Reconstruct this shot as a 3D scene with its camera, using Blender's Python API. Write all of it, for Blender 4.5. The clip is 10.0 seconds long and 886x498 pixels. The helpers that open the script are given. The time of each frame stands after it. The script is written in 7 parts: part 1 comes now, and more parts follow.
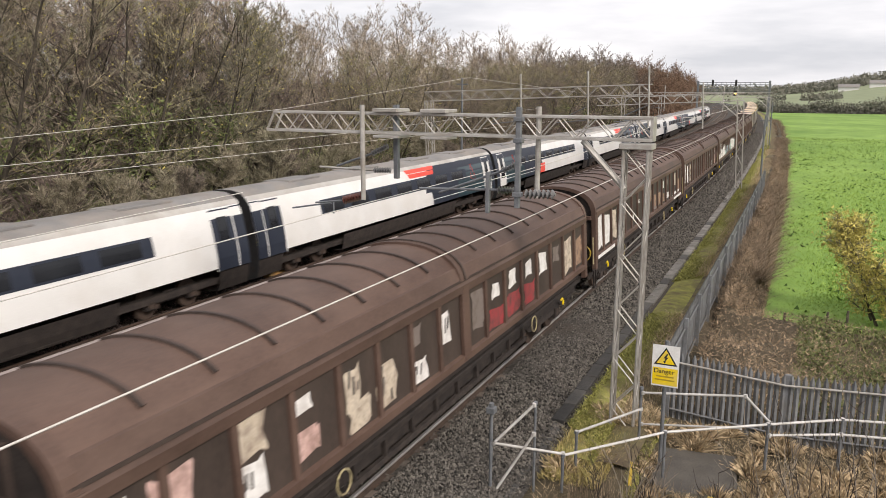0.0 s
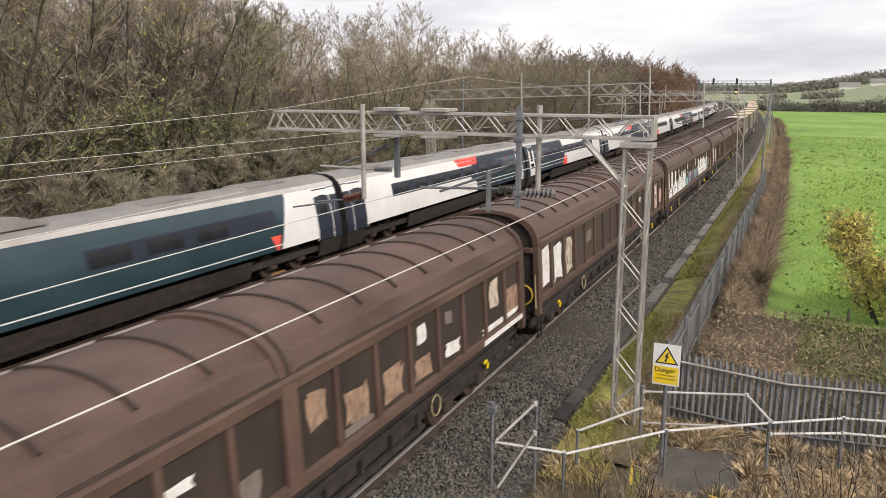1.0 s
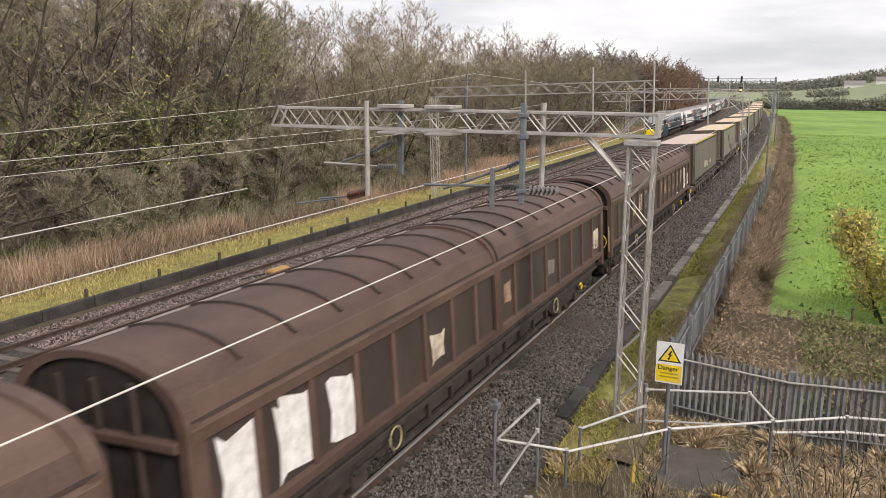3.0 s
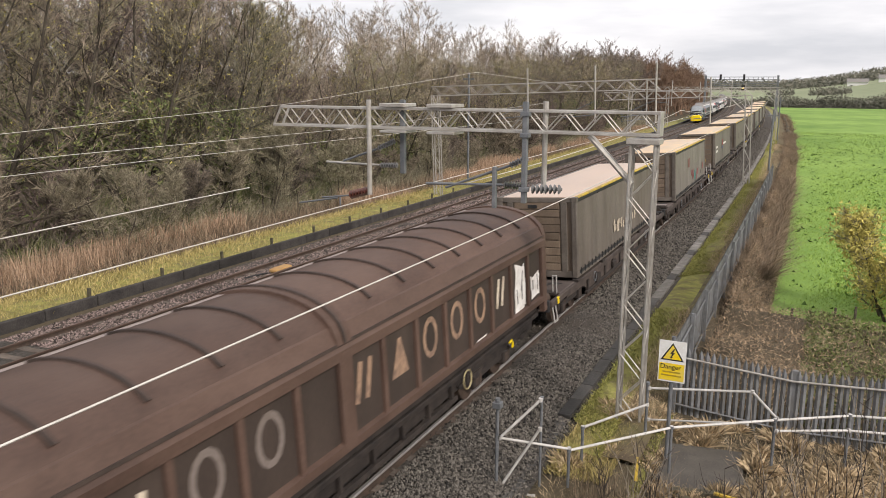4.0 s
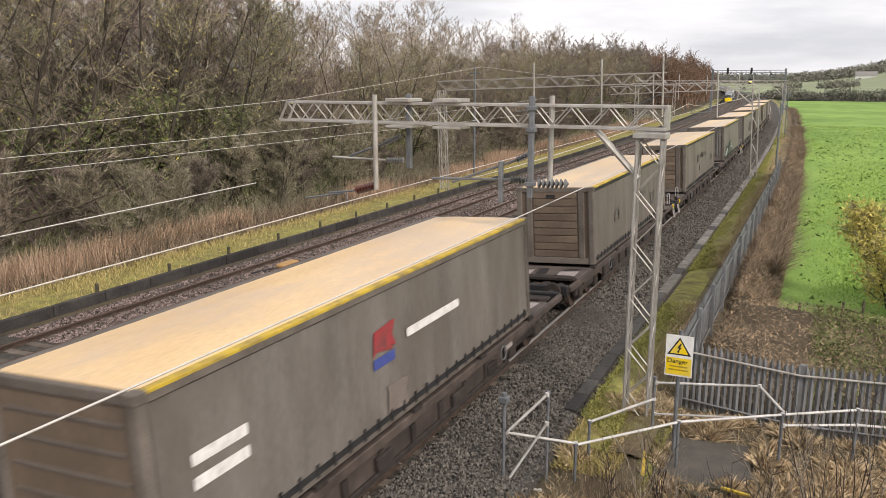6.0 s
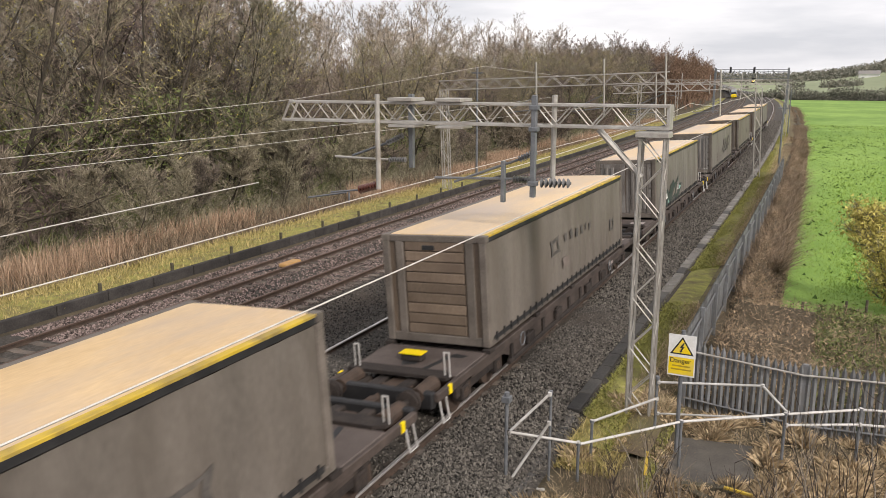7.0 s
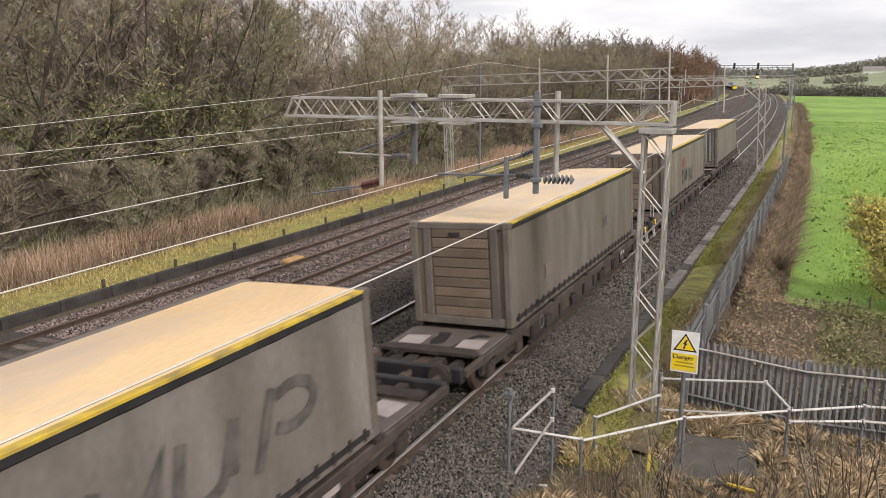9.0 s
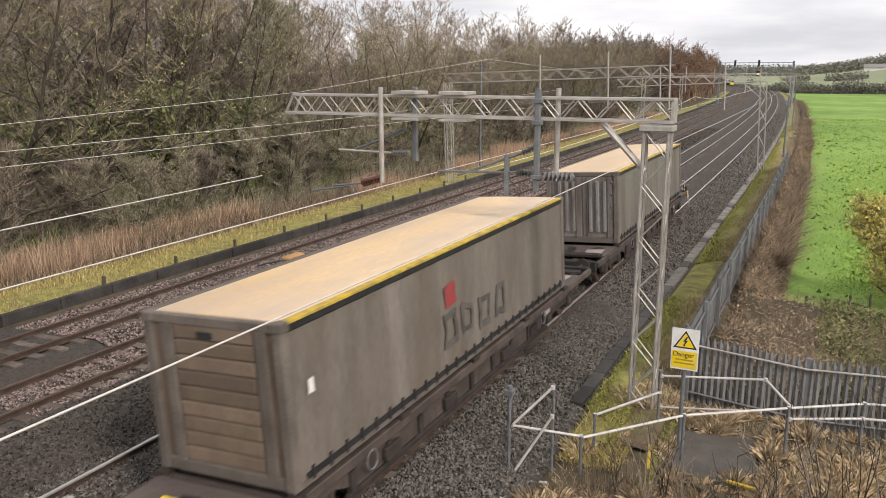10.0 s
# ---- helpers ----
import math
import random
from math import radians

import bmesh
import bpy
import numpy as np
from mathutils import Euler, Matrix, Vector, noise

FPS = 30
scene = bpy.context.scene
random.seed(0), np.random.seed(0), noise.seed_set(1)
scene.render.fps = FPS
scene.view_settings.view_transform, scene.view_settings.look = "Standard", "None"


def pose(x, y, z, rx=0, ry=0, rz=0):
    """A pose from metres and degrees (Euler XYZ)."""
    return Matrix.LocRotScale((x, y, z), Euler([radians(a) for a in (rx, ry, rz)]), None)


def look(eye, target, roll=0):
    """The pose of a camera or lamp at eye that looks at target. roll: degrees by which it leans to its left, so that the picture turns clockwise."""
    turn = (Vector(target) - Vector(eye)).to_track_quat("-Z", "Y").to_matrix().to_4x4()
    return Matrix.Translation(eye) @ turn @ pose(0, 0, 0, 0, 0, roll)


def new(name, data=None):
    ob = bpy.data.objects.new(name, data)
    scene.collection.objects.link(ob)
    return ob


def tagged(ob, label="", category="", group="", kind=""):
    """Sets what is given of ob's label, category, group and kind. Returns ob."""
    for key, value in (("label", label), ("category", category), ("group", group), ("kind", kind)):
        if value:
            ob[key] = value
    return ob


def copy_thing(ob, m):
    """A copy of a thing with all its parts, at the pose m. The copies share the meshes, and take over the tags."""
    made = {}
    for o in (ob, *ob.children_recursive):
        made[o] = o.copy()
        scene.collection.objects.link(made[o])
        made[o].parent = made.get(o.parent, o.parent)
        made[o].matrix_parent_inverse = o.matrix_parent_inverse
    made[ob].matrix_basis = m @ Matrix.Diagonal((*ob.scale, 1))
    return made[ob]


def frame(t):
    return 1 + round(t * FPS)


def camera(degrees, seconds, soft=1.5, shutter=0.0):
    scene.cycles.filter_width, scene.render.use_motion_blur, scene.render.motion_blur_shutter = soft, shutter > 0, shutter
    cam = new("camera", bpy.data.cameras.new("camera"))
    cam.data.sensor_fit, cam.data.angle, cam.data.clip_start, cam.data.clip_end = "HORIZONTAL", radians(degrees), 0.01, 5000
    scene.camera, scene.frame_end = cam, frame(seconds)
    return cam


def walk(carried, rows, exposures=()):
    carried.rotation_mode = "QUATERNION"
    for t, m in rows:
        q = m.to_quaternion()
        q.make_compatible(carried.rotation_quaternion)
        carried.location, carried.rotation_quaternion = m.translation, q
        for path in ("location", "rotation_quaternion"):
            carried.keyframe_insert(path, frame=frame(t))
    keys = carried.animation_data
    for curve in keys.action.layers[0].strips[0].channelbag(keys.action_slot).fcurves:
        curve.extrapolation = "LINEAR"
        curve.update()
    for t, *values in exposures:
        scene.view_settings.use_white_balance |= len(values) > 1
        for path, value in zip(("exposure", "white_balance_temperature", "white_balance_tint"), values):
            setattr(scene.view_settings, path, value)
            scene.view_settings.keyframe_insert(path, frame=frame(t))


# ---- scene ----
# camera: hand-held on the bridge parapet, nearly still
EYE = (7.388, 0.0, 6.948)
AIM = [(0.0, 24.752, 11.398, 0.249), (0.5, 24.761, 11.417, 0.201), (1.0, 24.808, 11.469, 0.164), (1.5, 24.871, 11.526, 0.210),
       (2.0, 24.911, 11.582, 0.243), (2.5, 24.985, 11.640, 0.300), (4.0, 25.230, 11.766, 0.224), (4.5, 25.338, 11.866, 0.130),
       (5.0, 25.457, 11.987, 0.101), (5.5, 25.577, 12.092, 0.027), (7.0, 25.890, 12.180, -0.060), (7.5, 25.915, 12.199, -0.100),
       (8.0, 25.962, 12.262, -0.069), (8.5, 26.017, 12.358, -0.050), (9.0, 26.113, 12.447, -0.100), (9.5, 26.146, 12.567, -0.080), (10.0, 26.138, 12.661, -0.028)]


def aimed(yaw, pitch, roll):
    a, b = radians(yaw), radians(pitch)
    way = Vector((-math.sin(a) * math.cos(b), math.cos(a) * math.cos(b), -math.sin(b)))
    return look(EYE, Vector(EYE) + 20 * way, roll)


cam = camera(58.95, 10.0, 0.7, 0.10)
walk(cam, [(t, aimed(y, p, r)) for t, y, p, r in AIM], [(0.0, 0.60, 6620, 14), (10.0, 0.60, 6620, 14)])

# overcast daylight: bright cloud deck with thin variation, a weak wide sun low behind the camera's right
SUN_EL, SUN_AZ = radians(36), radians(118)
world = bpy.data.worlds.new("overcast_sky")
scene.world = world
world.use_nodes = True
wn, wl = world.node_tree.nodes, world.node_tree.links
wn.clear()
sky = wn.new("ShaderNodeTexSky")
sky.sky_type, sky.sun_disc, sky.sun_elevation, sky.sun_rotation = "NISHITA", False, SUN_EL, SUN_AZ
coord = wn.new("ShaderNodeTexCoord")
stretch = wn.new("ShaderNodeMapping")
stretch.inputs["Scale"].default_value = (1.6, 1.6, 9.0)
cloud = wn.new("ShaderNodeTexNoise")
cloud.inputs["Scale"].default_value, cloud.inputs["Detail"].default_value, cloud.inputs["Roughness"].default_value = 1.7, 6, 0.55
tone = wn.new("ShaderNodeValToRGB")
tone.color_ramp.elements[0].position, tone.color_ramp.elements[0].color = 0.36, (0.49, 0.51, 0.54, 1)
tone.color_ramp.elements[1].position, tone.color_ramp.elements[1].color = 0.66, (0.79, 0.79, 0.795, 1)
thin = wn.new("ShaderNodeMix")
thin.data_type = "RGBA"
thin.inputs["Factor"].default_value = 0.94
bright = wn.new("ShaderNodeVectorMath")
bright.operation = "SCALE"
bright.inputs["Scale"].default_value = 0.08
back, out = wn.new("ShaderNodeBackground"), wn.new("ShaderNodeOutputWorld")
wl.new(coord.outputs["Generated"], stretch.inputs["Vector"])
wl.new(stretch.outputs["Vector"], cloud.inputs["Vector"])
wl.new(cloud.outputs["Fac"], tone.inputs["Fac"])
wl.new(sky.outputs["Color"], bright.inputs[0])
wl.new(bright.outputs["Vector"], thin.inputs["A"])
wl.new(tone.outputs["Color"], thin.inputs["B"])
wl.new(thin.outputs["Result"], back.inputs["Color"])
back.inputs["Strength"].default_value = 0.97
wl.new(back.outputs["Background"], out.inputs["Surface"])

sun = new("sun", bpy.data.lights.new("sun", "SUN"))
sun.data.energy, sun.data.angle, sun.data.color = 2.0, radians(12), (1.0, 0.94, 0.86)
sun.rotation_euler = (radians(90) - SUN_EL, 0, radians(62))


# ---------- materials ----------
def material(name, dark, light, rough=0.8, scale=3.0, fine=40.0, bump=0.3, metal=0.0, vary=0.0, stretch=(1, 1, 1), detail=6.0, spread=(0.35, 0.68), coat=0.0, grime=None, grime_scale=0.7, grime_amount=0.5, dist=0.02):
    m = bpy.data.materials.new(name)
    m.use_nodes = True
    n, l = m.node_tree.nodes, m.node_tree.links
    b = n["Principled BSDF"]
    c, mp = n.new("ShaderNodeTexCoord"), n.new("ShaderNodeMapping")
    mp.inputs["Scale"].default_value = stretch
    l.new(c.outputs["Object"], mp.inputs["Vector"])
    info = n.new("ShaderNodeObjectInfo")
    add = n.new("ShaderNodeVectorMath")
    add.operation = "MULTIPLY_ADD"
    add.inputs[1].default_value = (1, 1, 1)
    l.new(mp.outputs["Vector"], add.inputs[0])
    off = n.new("ShaderNodeMath")
    off.operation = "MULTIPLY"
    off.inputs[1].default_value = 37.0
    l.new(info.outputs["Random"], off.inputs[0])
    l.new(off.outputs[0], add.inputs[2])
    big, small = n.new("ShaderNodeTexNoise"), n.new("ShaderNodeTexNoise")
    big.inputs["Scale"].default_value, big.inputs["Detail"].default_value = scale, detail
    small.inputs["Scale"].default_value, small.inputs["Detail"].default_value = fine, 4
    for t in (big, small):
        l.new(add.outputs[0], t.inputs["Vector"])
    mix = n.new("ShaderNodeMath")
    mix.operation = "MULTIPLY_ADD"
    mix.inputs[1].default_value = 0.55
    half = n.new("ShaderNodeMath")
    half.operation = "MULTIPLY"
    half.inputs[1].default_value = 0.45
    l.new(small.outputs["Fac"], half.inputs[0])
    l.new(big.outputs["Fac"], mix.inputs[0])
    l.new(half.outputs[0], mix.inputs[2])
    ramp = n.new("ShaderNodeValToRGB")
    e = ramp.color_ramp.elements
    e[0].position, e[0].color = spread[0], (*dark, 1)
    e[1].position, e[1].color = spread[1], (*light, 1)
    l.new(mix.outputs[0], ramp.inputs["Fac"])
    col = ramp.outputs["Color"]
    if grime:
        g = n.new("ShaderNodeTexNoise")
        g.inputs["Scale"].default_value, g.inputs["Detail"].default_value, g.inputs["Roughness"].default_value = grime_scale, 8, 0.65
        l.new(add.outputs[0], g.inputs["Vector"])
        gr = n.new("ShaderNodeMapRange")
        gr.inputs["From Min"].default_value, gr.inputs["From Max"].default_value, gr.inputs["To Max"].default_value = 0.42, 0.66, grime_amount
        l.new(g.outputs["Fac"], gr.inputs["Value"])
        gm = n.new("ShaderNodeMix")
        gm.data_type = "RGBA"
        l.new(gr.outputs["Result"], gm.inputs["Factor"])
        l.new(col, gm.inputs["A"])
        gm.inputs["B"].default_value = (*grime, 1)
        col = gm.outputs["Result"]
    if vary:
        h = n.new("ShaderNodeHueSaturation")
        mr = n.new("ShaderNodeMapRange")
        mr.inputs["To Min"].default_value, mr.inputs["To Max"].default_value = 1 - vary, 1 + vary
        l.new(info.outputs["Random"], mr.inputs["Value"])
        l.new(mr.outputs["Result"], h.inputs["Value"])
        l.new(col, h.inputs["Color"])
        col = h.outputs["Color"]
    l.new(col, b.inputs["Base Color"])
    rr = n.new("ShaderNodeMapRange")
    rr.inputs["To Min"].default_value, rr.inputs["To Max"].default_value = max(0.02, rough - 0.12), min(1, rough + 0.12)
    l.new(mix.outputs[0], rr.inputs["Value"])
    l.new(rr.outputs["Result"], b.inputs["Roughness"])
    b.inputs["Metallic"].default_value = metal
    b.inputs["Coat Weight"].default_value = coat
    b.inputs["Specular IOR Level"].default_value = 0.35
    if bump:
        bp = n.new("ShaderNodeBump")
        bp.inputs["Strength"].default_value, bp.inputs["Distance"].default_value = bump, dist
        l.new(small.outputs["Fac"], bp.inputs["Height"])
        l.new(bp.outputs["Normal"], b.inputs["Normal"])
    return m


def island(m, dark, light, vary=0.0):
    """Colour by loose piece: stones, blades, twigs; vary: tone by object too."""
    n, l = m.node_tree.nodes, m.node_tree.links
    g, r = n.new("ShaderNodeNewGeometry"), n.new("ShaderNodeValToRGB")
    r.color_ramp.elements[0].color, r.color_ramp.elements[1].color = (*dark, 1), (*light, 1)
    l.new(g.outputs["Random Per Island"], r.inputs["Fac"])
    col = r.outputs["Color"]
    if vary:
        info, h, mr, hr = n.new("ShaderNodeObjectInfo"), n.new("ShaderNodeHueSaturation"), n.new("ShaderNodeMapRange"), n.new("ShaderNodeMapRange")
        turn = n.new("ShaderNodeMath")
        turn.operation = "PINGPONG"
        turn.inputs[1].default_value = 0.23
        mr.inputs["To Min"].default_value, mr.inputs["To Max"].default_value = 1 - vary, 1 + vary
        hr.inputs["From Max"].default_value = 0.23
        hr.inputs["To Min"].default_value, hr.inputs["To Max"].default_value = 0.475, 0.52
        l.new(info.outputs["Random"], mr.inputs["Value"])
        l.new(info.outputs["Random"], turn.inputs[0])
        l.new(turn.outputs[0], hr.inputs["Value"])
        l.new(mr.outputs["Result"], h.inputs["Value"])
        l.new(hr.outputs["Result"], h.inputs["Hue"])
        l.new(col, h.inputs["Color"])
        col = h.outputs["Color"]
    l.new(col, n["Principled BSDF"].inputs["Base Color"])
    return m


BALLAST = material("ballast", (0.024, 0.021, 0.018), (0.112, 0.100, 0.086), 0.95, 9, 28, 1.0, dist=0.05, grime=(0.075, 0.057, 0.043), grime_scale=0.35, grime_amount=0.6)
STONE = island(material("ballast_stone", (0.1, 0.1, 0.1), (0.3, 0.3, 0.3), 0.95, 9, 60, 0.4), (0.009, 0.008, 0.007), (0.19, 0.172, 0.148))
SOIL = material("soil", (0.05, 0.042, 0.026), (0.13, 0.10, 0.06), 0.95, 1.2, 18, 0.8, dist=0.05)
FIELD = material("pasture", (0.16, 0.27, 0.05), (0.29, 0.43, 0.095), 0.95, 0.25, 9, 0.8, dist=0.06, grime=(0.075, 0.17, 0.02), grime_scale=0.05, grime_amount=0.6)
VERGE = material("mossy_verge", (0.17, 0.17, 0.045), (0.42, 0.40, 0.11), 0.95, 2.6, 26, 0.7, dist=0.05, grime=(0.15, 0.118, 0.062), grime_scale=1.9, grime_amount=0.9)
LITTER = material("leaf_litter", (0.075, 0.055, 0.035), (0.21, 0.16, 0.095), 0.95, 2.2, 30, 0.6, dist=0.04, grime=(0.14, 0.14, 0.05), grime_scale=1.1, grime_amount=0.7)
RUST = material("rusty_steel", (0.048, 0.035, 0.028), (0.115, 0.08, 0.06), 0.7, 4, 60, 0.2, metal=0.3)
RAILTOP = material("worn_rail_head", (0.50, 0.47, 0.45), (0.72, 0.69, 0.66), 0.38, 4, 60, 0.05, metal=0.7, stretch=(1, 0.1, 1))
RAILDULL = material("dull_rail_head", (0.10, 0.065, 0.05), (0.2, 0.14, 0.11), 0.5, 4, 60, 0.05, metal=0.6, stretch=(1, 0.1, 1))
SLEEPER = material("concrete_sleeper", (0.085, 0.07, 0.058), (0.185, 0.158, 0.132), 0.9, 3, 30, 0.4, vary=0.3, grime=(0.10, 0.06, 0.04), grime_scale=2.5)
TROUGH = material("dark_trough_concrete", (0.026, 0.025, 0.024), (0.085, 0.08, 0.074), 0.75, 2.5, 30, 0.4, vary=0.35, grime=(0.06, 0.055, 0.045), grime_scale=1.5)
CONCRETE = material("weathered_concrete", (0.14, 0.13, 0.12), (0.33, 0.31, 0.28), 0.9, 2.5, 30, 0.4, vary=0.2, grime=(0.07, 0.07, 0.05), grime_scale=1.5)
RAILPAINT = material("pale_galvanised_tube", (0.46, 0.45, 0.43), (0.68, 0.66, 0.63), 0.5, 4, 50, 0.1, metal=0.2, grime=(0.28, 0.26, 0.22), grime_scale=3.0)
# windscreen glass: the sky's reflection is put into a pale base colour
SCREEN = material("sky_pale_windscreen", (0.20, 0.22, 0.23), (0.34, 0.37, 0.38), 0.08, 1, 20, 0.0, coat=0.5)
DARKWALL = material("dark_cess_wall", (0.022, 0.02, 0.019), (0.07, 0.063, 0.058), 0.9, 2.0, 24, 0.4, vary=0.3)
GALV = material("galvanised_steel", (0.36, 0.345, 0.32), (0.56, 0.54, 0.50), 0.55, 5, 50, 0.12, metal=0.35, grime=(0.26, 0.22, 0.17), grime_scale=1.6)
GALVDARK = material("dark_galvanised_steel", (0.13, 0.14, 0.15), (0.25, 0.26, 0.27), 0.55, 5, 50, 0.12, metal=0.4)
WIRE = material("contact_wire", (0.55, 0.52, 0.47), (0.75, 0.72, 0.66), 0.5, 5, 50, 0.0, metal=0.3)
PALISADE = material("palisade_steel", (0.14, 0.145, 0.15), (0.255, 0.265, 0.275), 0.6, 3, 40, 0.1, metal=0.3, vary=0.15, grime=(0.14, 0.13, 0.11), grime_scale=2.0)
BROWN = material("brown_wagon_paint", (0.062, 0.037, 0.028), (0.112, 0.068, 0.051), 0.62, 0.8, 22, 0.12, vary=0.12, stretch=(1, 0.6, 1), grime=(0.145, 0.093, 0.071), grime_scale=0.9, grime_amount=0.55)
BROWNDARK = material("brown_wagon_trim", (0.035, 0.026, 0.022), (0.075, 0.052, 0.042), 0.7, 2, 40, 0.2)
# side panels: darker than posts and roof, recess shade put into the brown
BROWNSIDE = material("recess_shaded_wagon_side", (0.034, 0.025, 0.021), (0.078, 0.056, 0.045), 0.6, 1.2, 30, 0.15, vary=0.15, stretch=(1, 1, 0.3), grime=(0.04, 0.03, 0.025), grime_scale=1.4)
# underframe: grime, plus the gloom below the vehicles put into the colour
UNDER = material("grimy_shaded_underframe", (0.016, 0.013, 0.012), (0.055, 0.043, 0.036), 0.85, 4, 40, 0.4, vary=0.2)
DECK = material("wagon_deck", (0.065, 0.05, 0.044), (0.14, 0.113, 0.10), 0.75, 1.6, 30, 0.3, vary=0.15)
CURTAIN = material("grimy_curtain", (0.080, 0.068, 0.057), (0.17, 0.147, 0.124), 0.6, 1.3, 26, 0.1, vary=0.25, stretch=(1, 1, 0.25), grime=(0.09, 0.072, 0.057), grime_scale=0.8, grime_amount=0.7)
CURTAINGREY = material("dusty_grey_curtain", (0.14, 0.125, 0.11), (0.27, 0.245, 0.218), 0.55, 1.3, 26, 0.1, vary=0.18, stretch=(1, 1, 0.25), grime=(0.125, 0.105, 0.086), grime_scale=0.8, grime_amount=0.7)
CURTAINMID = material("brown_grey_curtain", (0.108, 0.093, 0.079), (0.215, 0.188, 0.161), 0.55, 1.3, 26, 0.1, vary=0.12, stretch=(1, 1, 0.25), grime=(0.105, 0.084, 0.066), grime_scale=0.8, grime_amount=0.7)
GIRDER = material("brown_wagon_girder", (0.045, 0.034, 0.029), (0.115, 0.088, 0.074), 0.75, 2.2, 36, 0.25, vary=0.15, grime=(0.03, 0.024, 0.02), grime_scale=1.6, grime_amount=0.7)
BOXEND = material("container_end_paint", (0.12, 0.088, 0.062), (0.215, 0.162, 0.118), 0.6, 1.3, 30, 0.15, vary=0.2, stretch=(1, 1, 0.4), grime=(0.11, 0.08, 0.06), grime_scale=1.0, grime_amount=0.7)
BOXFRAME = material("container_frame", (0.085, 0.072, 0.06), (0.18, 0.155, 0.132), 0.55, 2, 40, 0.1, vary=0.15)
ROOFTAN = material("container_roof_tan", (0.62, 0.42, 0.21), (0.82, 0.60, 0.34), 0.36, 0.5, 20, 0.1, vary=0.10, stretch=(1, 0.35, 1), grime=(0.50, 0.40, 0.32), grime_scale=0.6, grime_amount=0.8)
ROOFPINK = material("container_roof_dusty", (0.50, 0.36, 0.27), (0.70, 0.53, 0.41), 0.36, 0.5, 20, 0.1, vary=0.1, stretch=(1, 0.35, 1), grime=(0.58, 0.47, 0.40), grime_scale=0.35, grime_amount=0.6)
YELLOW = material("faded_yellow", (0.50, 0.34, 0.03), (0.72, 0.50, 0.06), 0.6, 2, 30, 0.1, grime=(0.20, 0.15, 0.07), grime_scale=2.5, grime_amount=0.85)
BLACK = material("black_rubber", (0.012, 0.012, 0.013), (0.035, 0.034, 0.034), 0.6, 3, 40, 0.1)
WHITE = material("white_coach_paint", (0.70, 0.69, 0.66), (0.82, 0.81, 0.78), 0.35, 0.8, 30, 0.02, coat=0.3, grime=(0.62, 0.58, 0.52), grime_scale=0.5, grime_amount=0.4)
TEAL = material("dark_teal_coach_paint", (0.018, 0.040, 0.049), (0.030, 0.058, 0.069), 0.32, 0.8, 30, 0.02, coat=0.4)
NAVY = material("dark_blue_coach_paint", (0.016, 0.021, 0.034), (0.03, 0.036, 0.052), 0.45, 0.8, 30, 0.02)
COACHROOF = material("grey_coach_roof", (0.16, 0.155, 0.15), (0.27, 0.26, 0.245), 0.6, 1.0, 30, 0.1, grime=(0.30, 0.25, 0.20), grime_scale=0.6)
PALEROOF = material("pale_roof_edge", (0.40, 0.385, 0.36), (0.58, 0.56, 0.52), 0.55, 1.0, 30, 0.05, grime=(0.30, 0.25, 0.20), grime_scale=0.8)
WINDOW = material("tinted_window", (0.010, 0.011, 0.013), (0.022, 0.024, 0.028), 0.16, 1, 20, 0.0)
DOORPAINT = material("container_door_paint", (0.16, 0.15, 0.14), (0.29, 0.275, 0.255), 0.55, 1.5, 30, 0.15, vary=0.15, stretch=(1, 1, 0.4), grime=(0.09, 0.07, 0.055), grime_scale=1.2, grime_amount=0.8)
NOSEYELLOW = material("nose_yellow", (0.85, 0.62, 0.0), (0.95, 0.72, 0.01), 0.35, 1, 30, 0.02, coat=0.3)
RED = material("coral_red", (0.72, 0.07, 0.05), (0.85, 0.12, 0.08), 0.5, 2, 30, 0.05)
SIGNWHITE = material("sign_white", (0.72, 0.72, 0.70), (0.84, 0.84, 0.82), 0.4, 3, 30, 0.03, grime=(0.5, 0.48, 0.42), grime_scale=4.0, grime_amount=0.4)
SIGNYELLOW = material("sign_yellow", (0.78, 0.55, 0.0), (0.9, 0.66, 0.02), 0.4, 3, 30, 0.03, grime=(0.6, 0.5, 0.2), grime_scale=5.0, grime_amount=0.5)
PORCELAIN = material("brown_insulator", (0.07, 0.025, 0.018), (0.16, 0.06, 0.045), 0.25, 5, 50, 0.0, coat=0.4)
GREYINS = material("grey_insulator", (0.10, 0.10, 0.10), (0.20, 0.20, 0.20), 0.4, 5, 50, 0.0)
BARK = material("bark", (0.030, 0.025, 0.019), (0.12, 0.10, 0.075), 0.95, 3, 30, 0.6, vary=0.3, stretch=(1, 1, 0.3))
TWIG = island(material("twigs", (0.1, 0.1, 0.1), (0.2, 0.2, 0.2), 0.95, 3, 30, 0.0), (0.06, 0.053, 0.038), (0.44, 0.385, 0.27), 0.30)
TWIGRED = island(material("russet_twigs", (0.1, 0.1, 0.1), (0.2, 0.2, 0.2), 0.95, 3, 30, 0.0), (0.10, 0.066, 0.047), (0.31, 0.20, 0.135))
TWIGDARK = island(material("dark_twigs", (0.1, 0.1, 0.1), (0.2, 0.2, 0.2), 0.95, 3, 30, 0.0), (0.05, 0.04, 0.034), (0.29, 0.23, 0.19), 0.22)
REED = island(material("dry_reeds", (0.1, 0.1, 0.1), (0.2, 0.2, 0.2), 0.95, 3, 30, 0.0), (0.24, 0.15, 0.09), (0.60, 0.43, 0.30))
